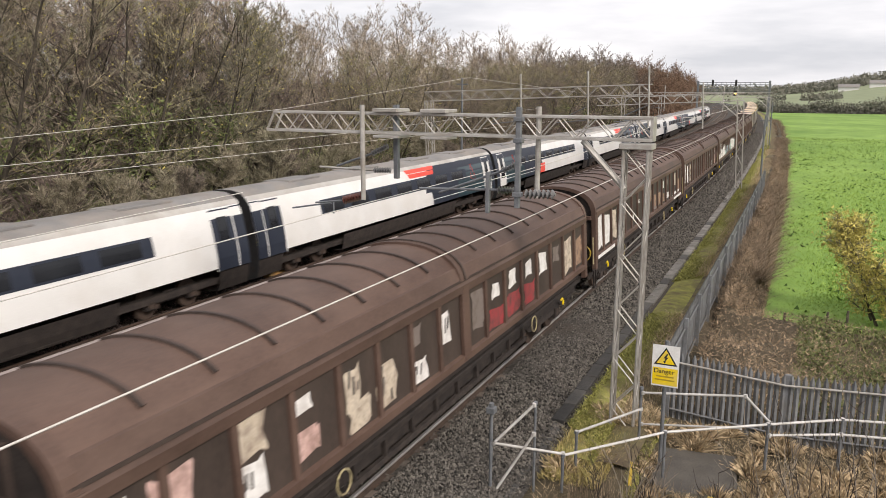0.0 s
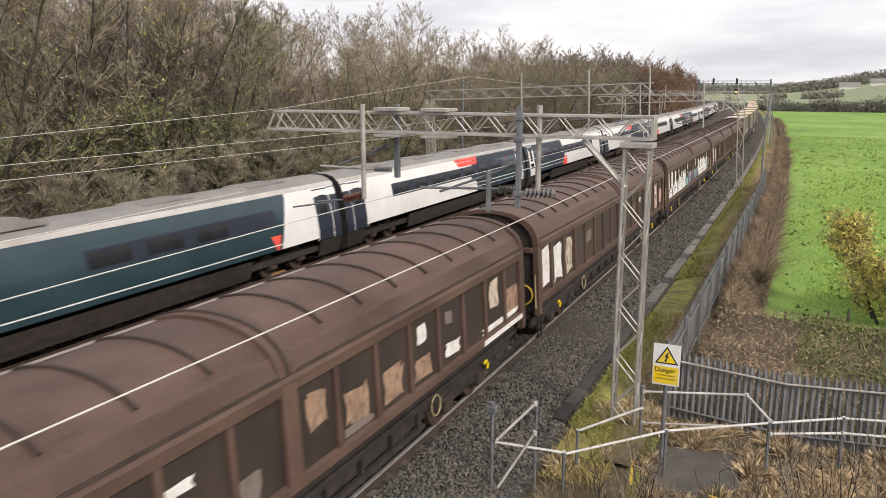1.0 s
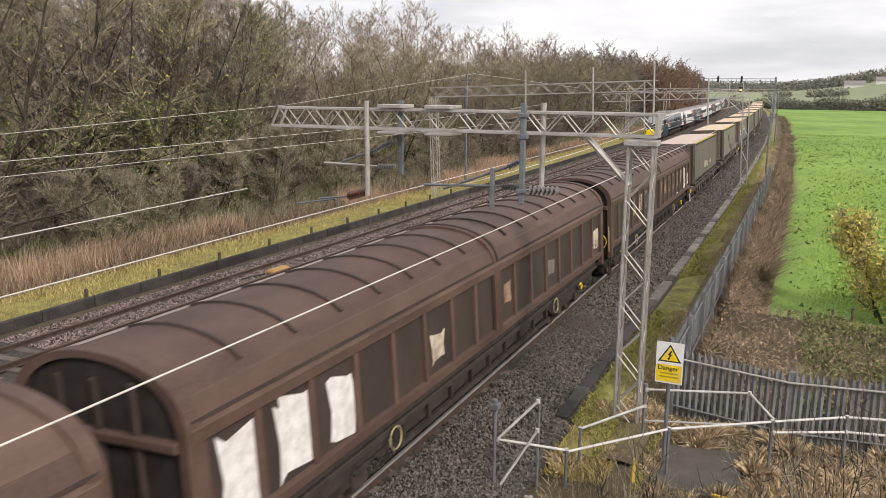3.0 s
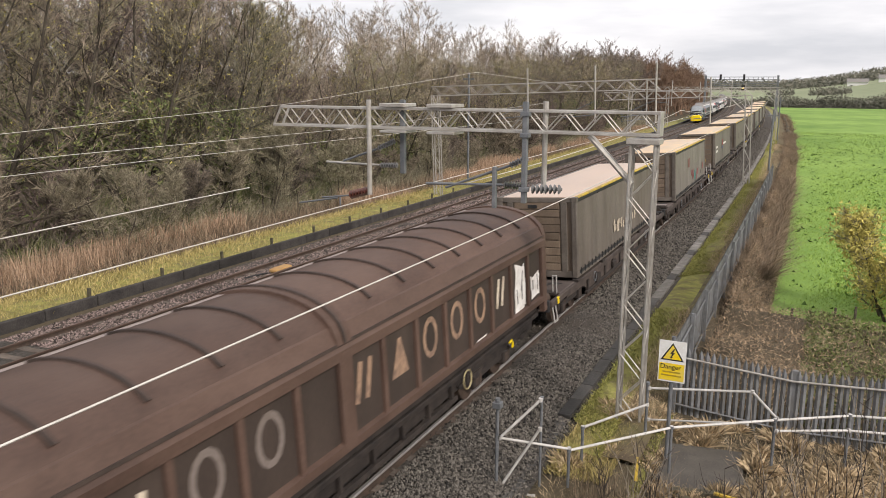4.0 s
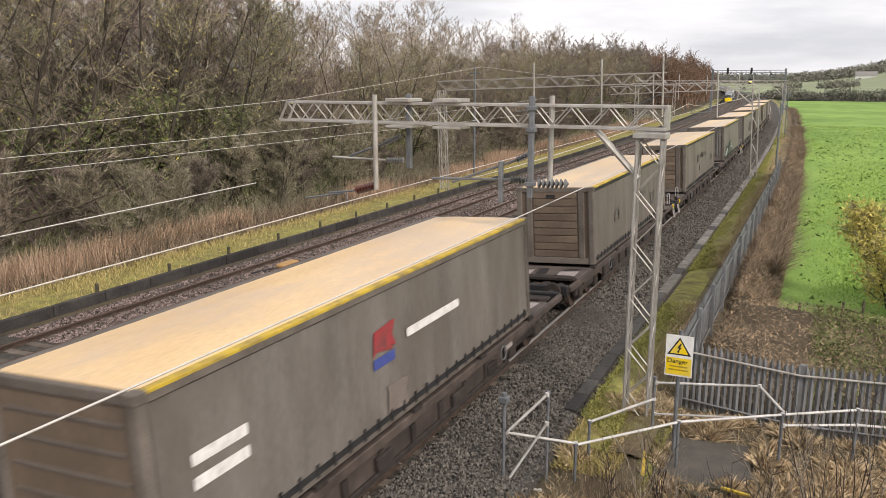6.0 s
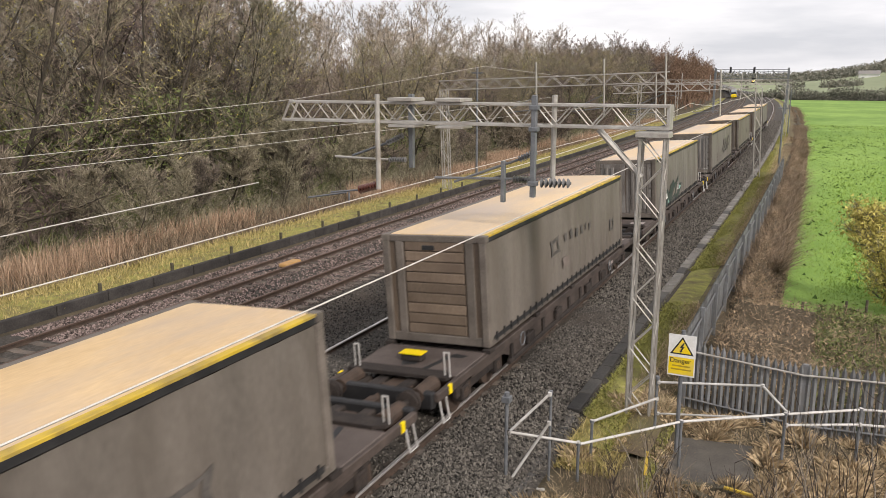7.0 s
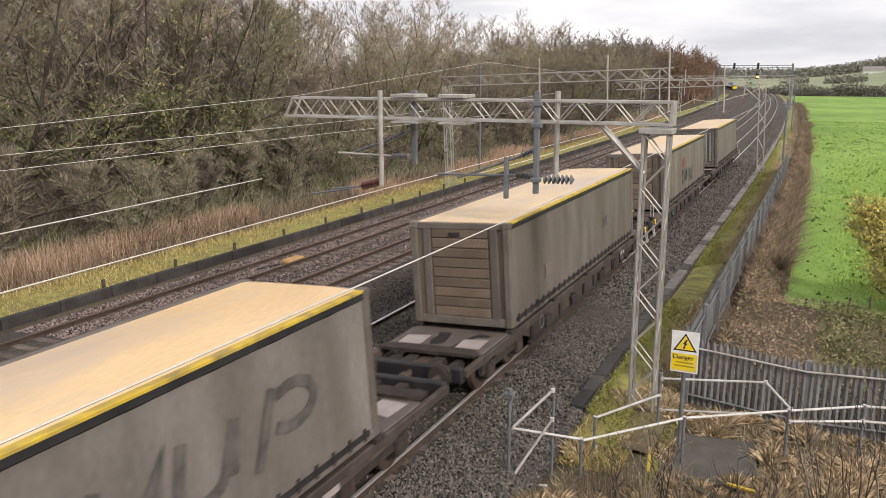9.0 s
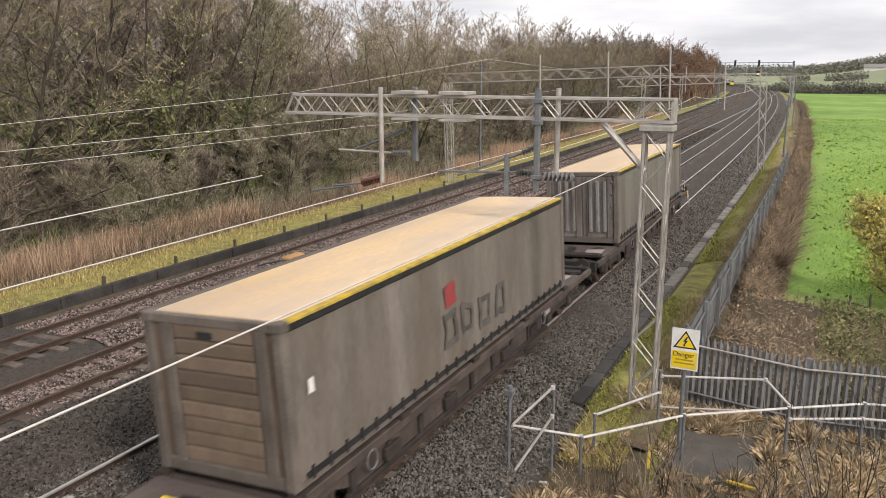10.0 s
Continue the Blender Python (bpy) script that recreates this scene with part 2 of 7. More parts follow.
GRASS = island(material("rank_grass", (0.1, 0.1, 0.1), (0.2, 0.2, 0.2), 0.95, 3, 30, 0.0), (0.18, 0.155, 0.045), (0.62, 0.50, 0.22))
DRYGRASS = island(material("dead_grass", (0.1, 0.1, 0.1), (0.2, 0.2, 0.2), 0.95, 3, 30, 0.0), (0.17, 0.125, 0.07), (0.74, 0.58, 0.37))
BRAMBLE = island(material("brambles", (0.1, 0.1, 0.1), (0.2, 0.2, 0.2), 0.95, 3, 30, 0.0), (0.06, 0.045, 0.032), (0.37, 0.275, 0.185))
LEAF = island(material("willow_leaves", (0.1, 0.1, 0.1), (0.2, 0.2, 0.2), 0.8, 3, 30, 0.0), (0.30, 0.27, 0.06), (0.66, 0.57, 0.17))
IVY = island(material("ivy", (0.1, 0.1, 0.1), (0.2, 0.2, 0.2), 0.7, 3, 30, 0.0), (0.06, 0.08, 0.025), (0.24, 0.27, 0.09))
# far hill colours are desaturated: distance haze painted into the base colour
HILL = material("far_hill_woods", (0.09, 0.092, 0.078), (0.19, 0.185, 0.15), 1.0, 0.02, 0.15, 0.0)
HILLGREEN = material("haze_greyed_fields", (0.20, 0.23, 0.13), (0.29, 0.32, 0.19), 1.0, 0.006, 0.05, 0.0)


# ---------- mesh helpers ----------
class Shape:
    def __init__(self):
        self.v, self.f = [], []

    def poly(self, verts, faces):
        k = len(self.v)
        self.v += [tuple(a) for a in verts]
        self.f += [tuple(k + i for i in q) for q in faces]
        return self

    def box(self, x0, x1, y0, y1, z0, z1, c=0.0):
        """A block; c: chamfer of its long edges, all round."""
        if not c:
            return self.poly([(x, y, z) for x in (x0, x1) for y in (y0, y1) for z in (z0, z1)],
                             [(0, 1, 3, 2), (4, 6, 7, 5), (0, 4, 5, 1), (2, 3, 7, 6), (0, 2, 6, 4), (1, 5, 7, 3)])
        ring = []
        for z, e in ((z0, c), (z0 + c, 0), (z1 - c, 0), (z1, c)):
            for x, y in ((x0 + c + e, y0 + e), (x1 - c - e, y0 + e), (x1 - e, y0 + c + e), (x1 - e, y1 - c - e),
                         (x1 - c - e, y1 - e), (x0 + c + e, y1 - e), (x0 + e, y1 - c - e), (x0 + e, y0 + c + e)):
                ring.append((x, y, z))
        f = [tuple(range(7, -1, -1)), tuple(range(24, 32))]
        for r in range(3):
            f += [(r * 8 + i, r * 8 + (i + 1) % 8, r * 8 + 8 + (i + 1) % 8, r * 8 + 8 + i) for i in range(8)]
        return self.poly(ring, f)

    def tube(self, a, b, r0, r1=None, n=8, caps=True):
        a, b = Vector(a), Vector(b)
        r1 = r0 if r1 is None else r1
        d = (b - a).normalized()
        u = d.cross(Vector((0, 0, 1)) if abs(d.z) < 0.9 else Vector((1, 0, 0))).normalized()
        w = d.cross(u)
        vs = [a + r0 * (math.cos(6.28319 * i / n) * u + math.sin(6.28319 * i / n) * w) for i in range(n)]
        vs += [b + r1 * (math.cos(6.28319 * i / n) * u + math.sin(6.28319 * i / n) * w) for i in range(n)]
        f = [(i, (i + 1) % n, n + (i + 1) % n, n + i) for i in range(n)]
        if caps:
            f += [tuple(range(n - 1, -1, -1)), tuple(range(n, 2 * n))]
        return self.poly(vs, f)

    def hose(self, pts, radii, n=6, closed=False):
        """One continuous tube through the points."""
        pts = [Vector(p) for p in pts]
        m, vs = len(pts), []
        for k, p in enumerate(pts):
            a, b = (pts[k - 1], pts[(k + 1) % m]) if closed else (pts[max(0, k - 1)], pts[min(m - 1, k + 1)])
            d = (b - a).normalized()
            u = d.cross(Vector((0, 0, 1)) if abs(d.z) < 0.9 else Vector((0.8, 0.6, 0))).normalized()
            w, r = d.cross(u), radii[k] if isinstance(radii, (list, tuple)) else radii
            vs += [p + r * (math.cos(6.28319 * i / n) * u + math.sin(6.28319 * i / n) * w) for i in range(n)]
        f = [(k * n + i, k * n + (i + 1) % n, (k + 1) % m * n + (i + 1) % n, (k + 1) % m * n + i) for k in range(m if closed else m - 1) for i in range(n)]
        if not closed:
            f += [tuple(range(n - 1, -1, -1)), tuple(range((m - 1) * n, m * n))]
        return self.poly(vs, f)

    def prism(self, outline, y0, y1, axis="y"):
        """An outline of (x, z) drawn along y, or of (y, z) along x, or of (x, y) along z."""
        n = len(outline)
        put = {"y": lambda a, b, s: (a, s, b), "x": lambda a, b, s: (s, a, b), "z": lambda a, b, s: (a, b, s)}[axis]
        vs = [put(a, b, y0) for a, b in outline] + [put(a, b, y1) for a, b in outline]
        return self.poly(vs, [tuple(range(n)), tuple(range(2 * n - 1, n - 1, -1))] + [(i, n + i, n + (i + 1) % n, (i + 1) % n) for i in range(n)])

    def shell(self, outline, ys):
        """An open strip of (x, z) drawn along the stations ys."""
        n = len(outline)
        return self.poly([(a, y, b) for y in ys for a, b in outline], [(k * n + i, k * n + i + 1, k * n + n + i + 1, k * n + n + i) for k in range(len(ys) - 1) for i in range(n - 1)])

    def mesh(self, name, mat, smooth=False):
        me = bpy.data.meshes.new(name)
        me.from_pydata(self.v, [], self.f)
        me.materials.append(mat)
        bm = bmesh.new()
        bm.from_mesh(me)
        bmesh.ops.recalc_face_normals(bm, faces=bm.faces)
        bm.to_mesh(me)
        bm.free()
        if smooth:
            me.shade_smooth()
        return me


def part(name, shape, mat, parent=None, label="", smooth=False, at=None):
    ob = new(name, shape.mesh(name, mat, smooth) if isinstance(shape, Shape) else shape)
    if parent:
        ob.parent = parent
    if at:
        ob.location = at
    return tagged(ob, label)


def empty(name, label, category, group="", kind="", at=(0, 0, 0)):
    ob = new(name)
    ob.location = at
    return tagged(ob, label, category, group, kind)


def mass(name, verts, faces, mat, label, category, kind="stuff"):
    me = bpy.data.meshes.new(name)
    me.from_pydata(verts, [], faces)
    me.materials.append(mat)
    return tagged(new(name, me), label, category, "", kind)


# ---------- the line: four canted tracks, straight to y = 25 and then curving away ----------
CANT = 3.44
TRACKS = {"slow_near": 0.0, "slow_far": -3.246, "fast_near": -8.207, "fast_far": -11.288}


def bend(y):
    return -max(0.0, y - 25.0) ** 2 / 6100.0


def on_line(x, y, z=0.0, lean=0.0):
    return pose(x + bend(y), y, z, 0, -lean, math.degrees(math.atan(max(0.0, y - 25.0) / 3050.0)))


YS = [-60, -40, -20] + list(range(-10, 60, 3)) + list(range(60, 200, 8)) + list(range(200, 700, 25)) + [800, 1000, 1300, 1700, 2300, 3000]


def strip(name, xs_zs, mat, label, category, ys=None, kind="structure", wobble=0.0):
    """A sheet across the line: (x, z) stations at every y, following the bend."""
    s, ys = Shape(), ys or YS
    n = len(xs_zs)
    vs = []
    for y in ys:
        b = bend(min(y, 700)) - (max(y, 700) - 700) * 0.22
        for x, z in xs_zs:
            dz = wobble * noise.noise(Vector((x * 0.35, y * 0.35, 3.0))) if wobble else 0
            vs.append((x + b, y, z + dz))
    s.poly(vs, [(k * n + i, k * n + i + 1, k * n + n + i + 1, k * n + n + i) for k in range(len(ys) - 1) for i in range(n - 1)])
    return tagged(part(name, s, mat, smooth=True), label, category, "", kind)


strip("ground", [(-900, 8), (-300, 5), (-120, 9), (-60, 4.0), (-40, 0.8), (-32, -0.1), (-25, -0.9), (-20, -0.9), (-17, -0.45), (-14.2, -0.32), (-13.6, -0.34), (3.2, -0.42), (4.9, -0.40), (5.6, -0.6),
                 (6.6, -1.2), (8, -1.5), (20, -1.6), (120, -1.7), (600, -1.7), (2500, -1.7)], SOIL, "brown earth beside the railway cutting", "ground", wobble=0.0)
# the bed's top across the line: it leans with each track and drops to the shoulders and the wide way
BED = [(-13.6, -0.34), (-12.9, -0.24), (-12.55, -0.24), (-11.29, -0.175), (-10.0, -0.10), (-9.5, -0.235), (-8.2, -0.175), (-6.95, -0.10), (-6.2, -0.24), (-5.2, -0.27), (-4.55, -0.22), (-3.25, -0.15),
       (-1.95, -0.075), (-1.3, -0.22), (0.0, -0.15), (1.3, -0.075), (1.75, -0.11), (2.75, -0.32), (3.2, -0.38)]
fine = [-10 + 1.0 * i for i in range(80)] + list(range(72, 200, 6)) + list(range(200, 620, 20))
strip("ballast_bed", BED, BALLAST,
      "grey-brown crushed stone ballast under four tracks", "ballast", fine, wobble=0.05)
strip("pasture", [(6.0, -0.85), (6.8, -0.98), (9, -1.02), (20, -1.05), (60, -1.1), (160, -1.1), (420, -0.9)], FIELD, "bright green grazed pasture beyond the railway fence", "field",
      [27, 30, 34, 40, 50, 60, 75, 90, 110, 140, 170, 210, 260, 320, 345], wobble=0.12)
strip("mossy_verge", [(3.12, -0.37), (3.35, -0.29), (3.7, -0.27), (4.05, -0.30)], VERGE, "yellow-green mossy strip between trough and fence", "verge", [14.5 + 1.2 * i for i in range(44)] + list(range(68, 330, 8)), wobble=0.12)
strip("litter_verge", [(4.05, -0.30), (4.4, -0.25), (4.8, -0.30)], LITTER, "brown leaf litter along the foot of the fence", "verge", [14.5 + 1.2 * i for i in range(44)] + list(range(68, 330, 8)), wobble=0.12)
strip("compound_ground", [(3.3, -0.45), (4.2, -0.46), (5.5, -0.5), (7, -0.52), (9, -0.55), (12, -0.6), (16, -0.8)], SOIL, "trampled earth under dead grass round the access steps", "ground", [-6 + 0.8 * i for i in range(31)], wobble=0.12)
strip("grass_strip", [(-17.4, -0.42), (-16.4, -0.25), (-15.2, -0.18), (-14.15, -0.24)], VERGE, "rough grass strip behind the dark cess wall", "verge", [-4 + 1.5 * i for i in range(60)] + list(range(88, 330, 8)), wobble=0.15)


def rail_shape(ys):
    prof = [(-0.07, -0.155), (0.07, -0.155), (0.07, -0.14), (0.012, -0.12), (0.012, -0.045), (0.036, -0.035), (0.036, -0.004), (-0.036, -0.004), (-0.036, -0.035), (-0.012, -0.045), (-0.012, -0.12), (-0.07, -0.14)]
    return prof


def build_tracks():
    ys = [-30, -10] + list(range(0, 30, 5)) + list(range(30, 640, 6))
    c = radians(CANT)
    sl = Shape().prism([(-1.25, -0.15), (-1.25, -0.33), (1.25, -0.33), (1.25, -0.15), (0.95, -0.135), (0.55, -0.135), (0.4, -0.165), (-0.4, -0.165), (-0.55, -0.135), (-0.95, -0.135)], -0.13, 0.13)
    sleeper_mesh = sl.mesh("sleeper", SLEEPER)
    for key, x0 in TRACKS.items():
        track = empty("railway_track", "canted railway track on concrete sleepers in ballast", "track", "tracks", "structure")
        for side in (-0.753, 0.753):
            for nm, prof, mat in (("rail", rail_shape(ys), RUST), ("rail_head", [(-0.039, -0.03), (0.039, -0.03), (0.037, 0.0), (0.03, 0.006), (-0.03, 0.006), (-0.037, 0.0)], RAILTOP if "slow" in key else RAILDULL)):
                s, n = Shape(), len(prof)
                vs = []
                for y in ys:
                    for a, b in prof:
                        px = side + a
                        vs.append((x0 + bend(y) + px * math.cos(c) - b * math.sin(c), y, px * math.sin(c) + b * math.cos(c)))
                s.poly(vs, [(k * n + i, k * n + (i + 1) % n, k * n + n + (i + 1) % n, k * n + n + i) for k in range(len(ys) - 1) for i in range(n)])
                ob = part(nm, s, mat, track, "polished rail running surface" if nm == "rail_head" and "slow" in key else "")
        far_v, far_f = [], []
        y = 2.0
        base = [tuple(v) for v in sl.v]
        while y < 420:
            m = on_line(x0, y, 0, CANT)
            if y < 120:
                o = new("sleeper", sleeper_mesh)
                o.parent = track
                o.matrix_basis = m
            else:
                k = len(far_v)
                far_v += [tuple(m @ Vector(v)) for v in base]
                far_f += [tuple(k + i for i in q) for q in sl.f]
            y += 0.65
        me = bpy.data.meshes.new("far_sleepers")
        me.from_pydata(far_v, [], far_f)
        me.materials.append(SLEEPER)
        tagged(new("far_sleepers", me), "", "", "", "stuff").parent = track


build_tracks()


# ---------- line-side structures ----------
def build_cess_wall():
    wall = empty("cess_wall", "low dark concrete cess wall beside the far track", "wall", "", "structure")
    me = Shape().box(-0.09, 0.09, 0.02, 1.98, -0.5, 0.03, 0.02).mesh("wall_panel", DARKWALL)
    y = -6.0
    while y < 330:
        o = new("wall_panel", me)
        o.parent = wall
        o.matrix_basis = on_line(-13.95, y) @ pose(0, 0, 0.02 * noise.noise(Vector((y, 0, 0))))
        y += 2.0


def build_trough():
    tr = empty("cable_trough", "grey concrete cable trough with loose lids", "cable trough", "", "structure")
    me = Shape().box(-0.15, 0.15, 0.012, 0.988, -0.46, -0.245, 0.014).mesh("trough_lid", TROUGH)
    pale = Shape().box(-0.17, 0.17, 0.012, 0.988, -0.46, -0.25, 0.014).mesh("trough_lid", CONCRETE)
    y = 6.0
    while y < 260:
        # dark lids up to y = 27, a few more up to 50, pale ones beyond
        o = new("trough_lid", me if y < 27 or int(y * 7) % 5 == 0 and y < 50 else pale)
        o.parent = tr
        o.matrix_basis = on_line(2.84, y) @ pose((0.16 if 16.5 < y < 21 and int(y) % 2 else 0.06) * noise.noise(Vector((y, 3, 0))), 0, (-0.075 if y < 16 else 0.0) + 0.015 * noise.noise(Vector((y, 9, 0))), 0, 0, (6.0 if y < 22 else 2.0) * noise.noise(Vector((y * 1.7, 5, 5))))
        y += 1.0


build_cess_wall()
build_trough()


# ---------- overhead line equipment ----------
def lattice_mast(x, y, z0, z1, w, d, mat, parent, step=0.55):
    """Four angle legs with zigzag lacing on every face."""
    r = 0.034
    for sx in (-1, 1):
        for sy in (-1, 1):
            cx, cy = x + sx * w / 2, y + sy * d / 2
            part("mast_leg", Shape().box(cx - r, cx + r, cy - 0.008, cy + 0.008, z0, z1).box(cx - 0.008, cx + 0.008, cy - r, cy + r, z0, z1), mat, parent)
    n = int((z1 - z0) / step)
    for i in range(n):
        a, b = z0 + (z1 - z0) * i / n, z0 + (z1 - z0) * (i + 1) / n
        s = 1 if i % 2 else -1
        lace = Shape()
        for sy in (-1, 1):
            lace.tube((x - s * w / 2, y + sy * d / 2, a), (x + s * w / 2, y + sy * d / 2, b), 0.014, 0.014, 4)
        for sx in (-1, 1):
            lace.tube((x + sx * w / 2, y - s * d / 2, a), (x + sx * w / 2, y + s * d / 2, b), 0.012, 0.012, 4)
        part("lacing", lace, mat, parent)


def lattice_boom(x0, x1, y, z0, z1, d, mat, parent, step=0.42, taper=0.0):
    for z, e in ((z0, 0.0), (z1, taper)):
        for sy in (-1, 1):
            part("boom_chord", Shape().box(x0 + e, x1, y + sy * d / 2 - 0.035, y + sy * d / 2 + 0.035, z - 0.03, z + 0.03, 0.006), mat, parent)
    n = int((x1 - x0 - taper) / step)
    for i in range(n):
        a, b = x0 + taper + (x1 - x0 - taper) * i / n, x0 + taper + (x1 - x0 - taper) * (i + 1) / n
        za, zb = (z0, z1) if i % 2 else (z1, z0)
        lace = Shape()
        for sy in (-1, 1):
            lace.tube((a, y + sy * d / 2, za), (b, y + sy * d / 2, zb), 0.016, 0.016, 4)
        lace.tube((a, y - d / 2, za), (a, y + d / 2, za), 0.012, 0.012, 4)
        part("boom_lacing", lace, mat, parent)
    if taper:
        for sy in (-1, 1):
            part("boom_tip", Shape().tube((x0, y + sy * d / 2, z0), (x0 + taper, y + sy * d / 2, z1), 0.03, 0.03, 6), mat, parent)


def insulator(name_parent, a, b, mat, r=0.075, sheds=7):
    """One turned body: a core with flared sheds."""
    a, b = Vector(a), Vector(b)
    pts, radii = [a], [0.03]
    for i in range(sheds):
        for u, k in ((0.2, 0.034), (0.28, r), (0.5, r * 0.8), (0.85, 0.034)):
            pts.append(a.lerp(b, (i + u) / sheds))
            radii.append(k)
    part("insulator", Shape().hose(pts + [b], radii + [0.03], 12), mat, name_parent, "ribbed brown insulator" if mat is PORCELAIN else "ribbed grey insulator")


def build_near_gantry():
    g = empty("catenary_gantry", "pale lattice steel cantilever gantry over the near tracks", "gantry", "", "", (0, 0, 0))
    X, Y = 4.198, 16.536
    lattice_mast(X, Y, -0.45, 5.78, 0.50, 0.34, GALV, g)
    part("mast_cap", Shape().box(X - 0.34, X + 0.34, Y - 0.24, Y + 0.24, 5.78, 5.90, 0.015), GALV, g)
    part("mast_base", Shape().box(X - 0.5, X + 0.5, Y - 0.4, Y + 0.4, -0.6, -0.36, 0.03), CONCRETE, g, "concrete mast base")
    lattice_boom(-5.07, 4.52, Y, 5.97, 6.42, 0.36, GALV, g, 0.40, 0.24)
    part("boom_end", Shape().box(4.47, 4.53, Y - 0.2, Y + 0.2, 5.95, 6.45), GALV, g)
    part("knee_brace", Shape().tube((3.98, Y - 0.1, 4.95), (3.05, Y - 0.1, 5.92), 0.055, 0.055, 6).tube((3.98, Y + 0.1, 4.95), (3.05, Y + 0.1, 5.92), 0.04, 0.04, 6), GALV, g)
    # drop verticals
    part("drop_tube", Shape().tube((-2.25, Y - 0.24, 4.36), (-2.25, Y - 0.24, 6.62), 0.06, 0.06, 10), GALV, g, "pale drop tube")
    part("drop_post", Shape().box(1.635, 1.745, Y - 0.34, Y - 0.22, 4.42, 6.62, 0.01), GALVDARK, g, "dark steel drop post")
    part("drop_tube", Shape().tube((1.97, Y + 0.24, 4.6), (1.97, Y + 0.24, 6.62), 0.06, 0.06, 10), GALV, g, "pale drop tube")
    part("drop_post", Shape().box(-1.66, -1.54, Y + 0.2, Y + 0.32, 4.86, 6.62, 0.01), GALVDARK, g, "dark steel drop post")
    for x in (-1.6, -0.36):
        part("clamp_plate", Shape().box(x - 0.32, x + 0.32, Y - 0.34, Y + 0.34, 6.46, 6.54, 0.01), GALV, g)
        part("clamp_plate", Shape().box(x - 0.34, x + 0.34, Y - 0.3, Y + 0.3, 5.86, 5.92, 0.01), GALV, g)
    for x in (1.69,):
        for z in (4.72, 5.9, 6.36):
            part("clamp", Shape().box(x - 0.10, x + 0.10, Y - 0.37, Y - 0.19, z - 0.05, z + 0.05, 0.012), GALVDARK, g)
    # arms and insulators
    insulator(g, (-1.69, Y, 5.66), (-2.16, Y, 5.45), GREYINS, 0.07)
    part("arm", Shape().tube((-2.16, Y, 5.45), (-3.13, Y, 5.12), 0.028, 0.028, 8), GALVDARK, g)
    insulator(g, (-1.62, Y, 5.08), (-2.10, Y, 5.06), GREYINS, 0.07)
    part("arm", Shape().tube((-2.10, Y, 5.06), (-3.63, Y, 5.08), 0.028, 0.028, 8), GALV, g)
    insulator(g, (-2.28, Y - 0.2, 4.46), (-2.86, Y - 0.2, 4.30), PORCELAIN, 0.11, 7)
    part("arm", Shape().tube((-2.86, Y - 0.2, 4.30), (-3.66, Y - 0.2, 4.20), 0.022, 0.022, 8).tube((-3.2, Y - 0.2, 4.22), (-4.36, Y - 0.2, 4.02), 0.022, 0.022, 8).tube((-3.13, Y - 0.2, 4.24), (-3.13, Y - 0.2, 3.96), 0.02, 0.02, 6), GALVDARK, g)
    insulator(g, (1.66, Y, 5.40), (1.24, Y, 5.20), GREYINS, 0.08)
    part("arm", Shape().tube((1.24, Y, 5.20), (-0.34, Y, 4.62), 0.03, 0.03, 8), GALVDARK, g)
    insulator(g, (1.58, Y, 4.76), (1.10, Y, 4.76), GREYINS, 0.09)
    part("arm", Shape().tube((1.10, Y, 4.76), (-0.85, Y, 4.69), 0.03, 0.03, 8), GALVDARK, g)
    insulator(g, (1.80, Y - 0.1, 4.72), (2.50, Y - 0.1, 4.75), GREYINS, 0.11, 7)
    part("arm_bracket", Shape().box(0.84, 0.93, Y - 0.06, Y + 0.06, 4.22, 5.16, 0.01), GALVDARK, g)


def build_portal(y, x0, x1, z0, z1, mat, label, posts=(), masts=(0, 1), rise=0.0, lean=0.0, group="lattice portals over the line"):
    g = empty("catenary_portal", label, "gantry", group, "", (0, 0, 0))
    g.matrix_basis = on_line(0, y, rise, lean)
    lattice_boom(x0, x1, 0, z0, z1, 0.4, mat, g, 0.62)
    for x in [(x0 + 0.2, x1 - 0.2)[k] for k in masts]:
        lattice_mast(x, 0, -0.5, z0, 0.45, 0.35, mat, g, 0.9)
    for x in posts:
        part("drop_tube", Shape().tube((x, -0.25, 4.4), (x, -0.25, z1 + 0.9), 0.055, 0.055, 8), GALV, g)
        part("arm", Shape().tube((x, -0.25, 4.9), (x - 2.0, -0.25, 4.75), 0.03, 0.03, 6).tube((x, -0.25, 5.7), (x - 2.0, -0.25, 4.85), 0.025, 0.025, 6), GALVDARK, g)
    if 1 in masts:
        part("brace", Shape().tube((x1 - 0.3, 0, z0 - 1.3), (x1 - 1.7, 0, z0), 0.05, 0.05, 6), mat, g)
    return g


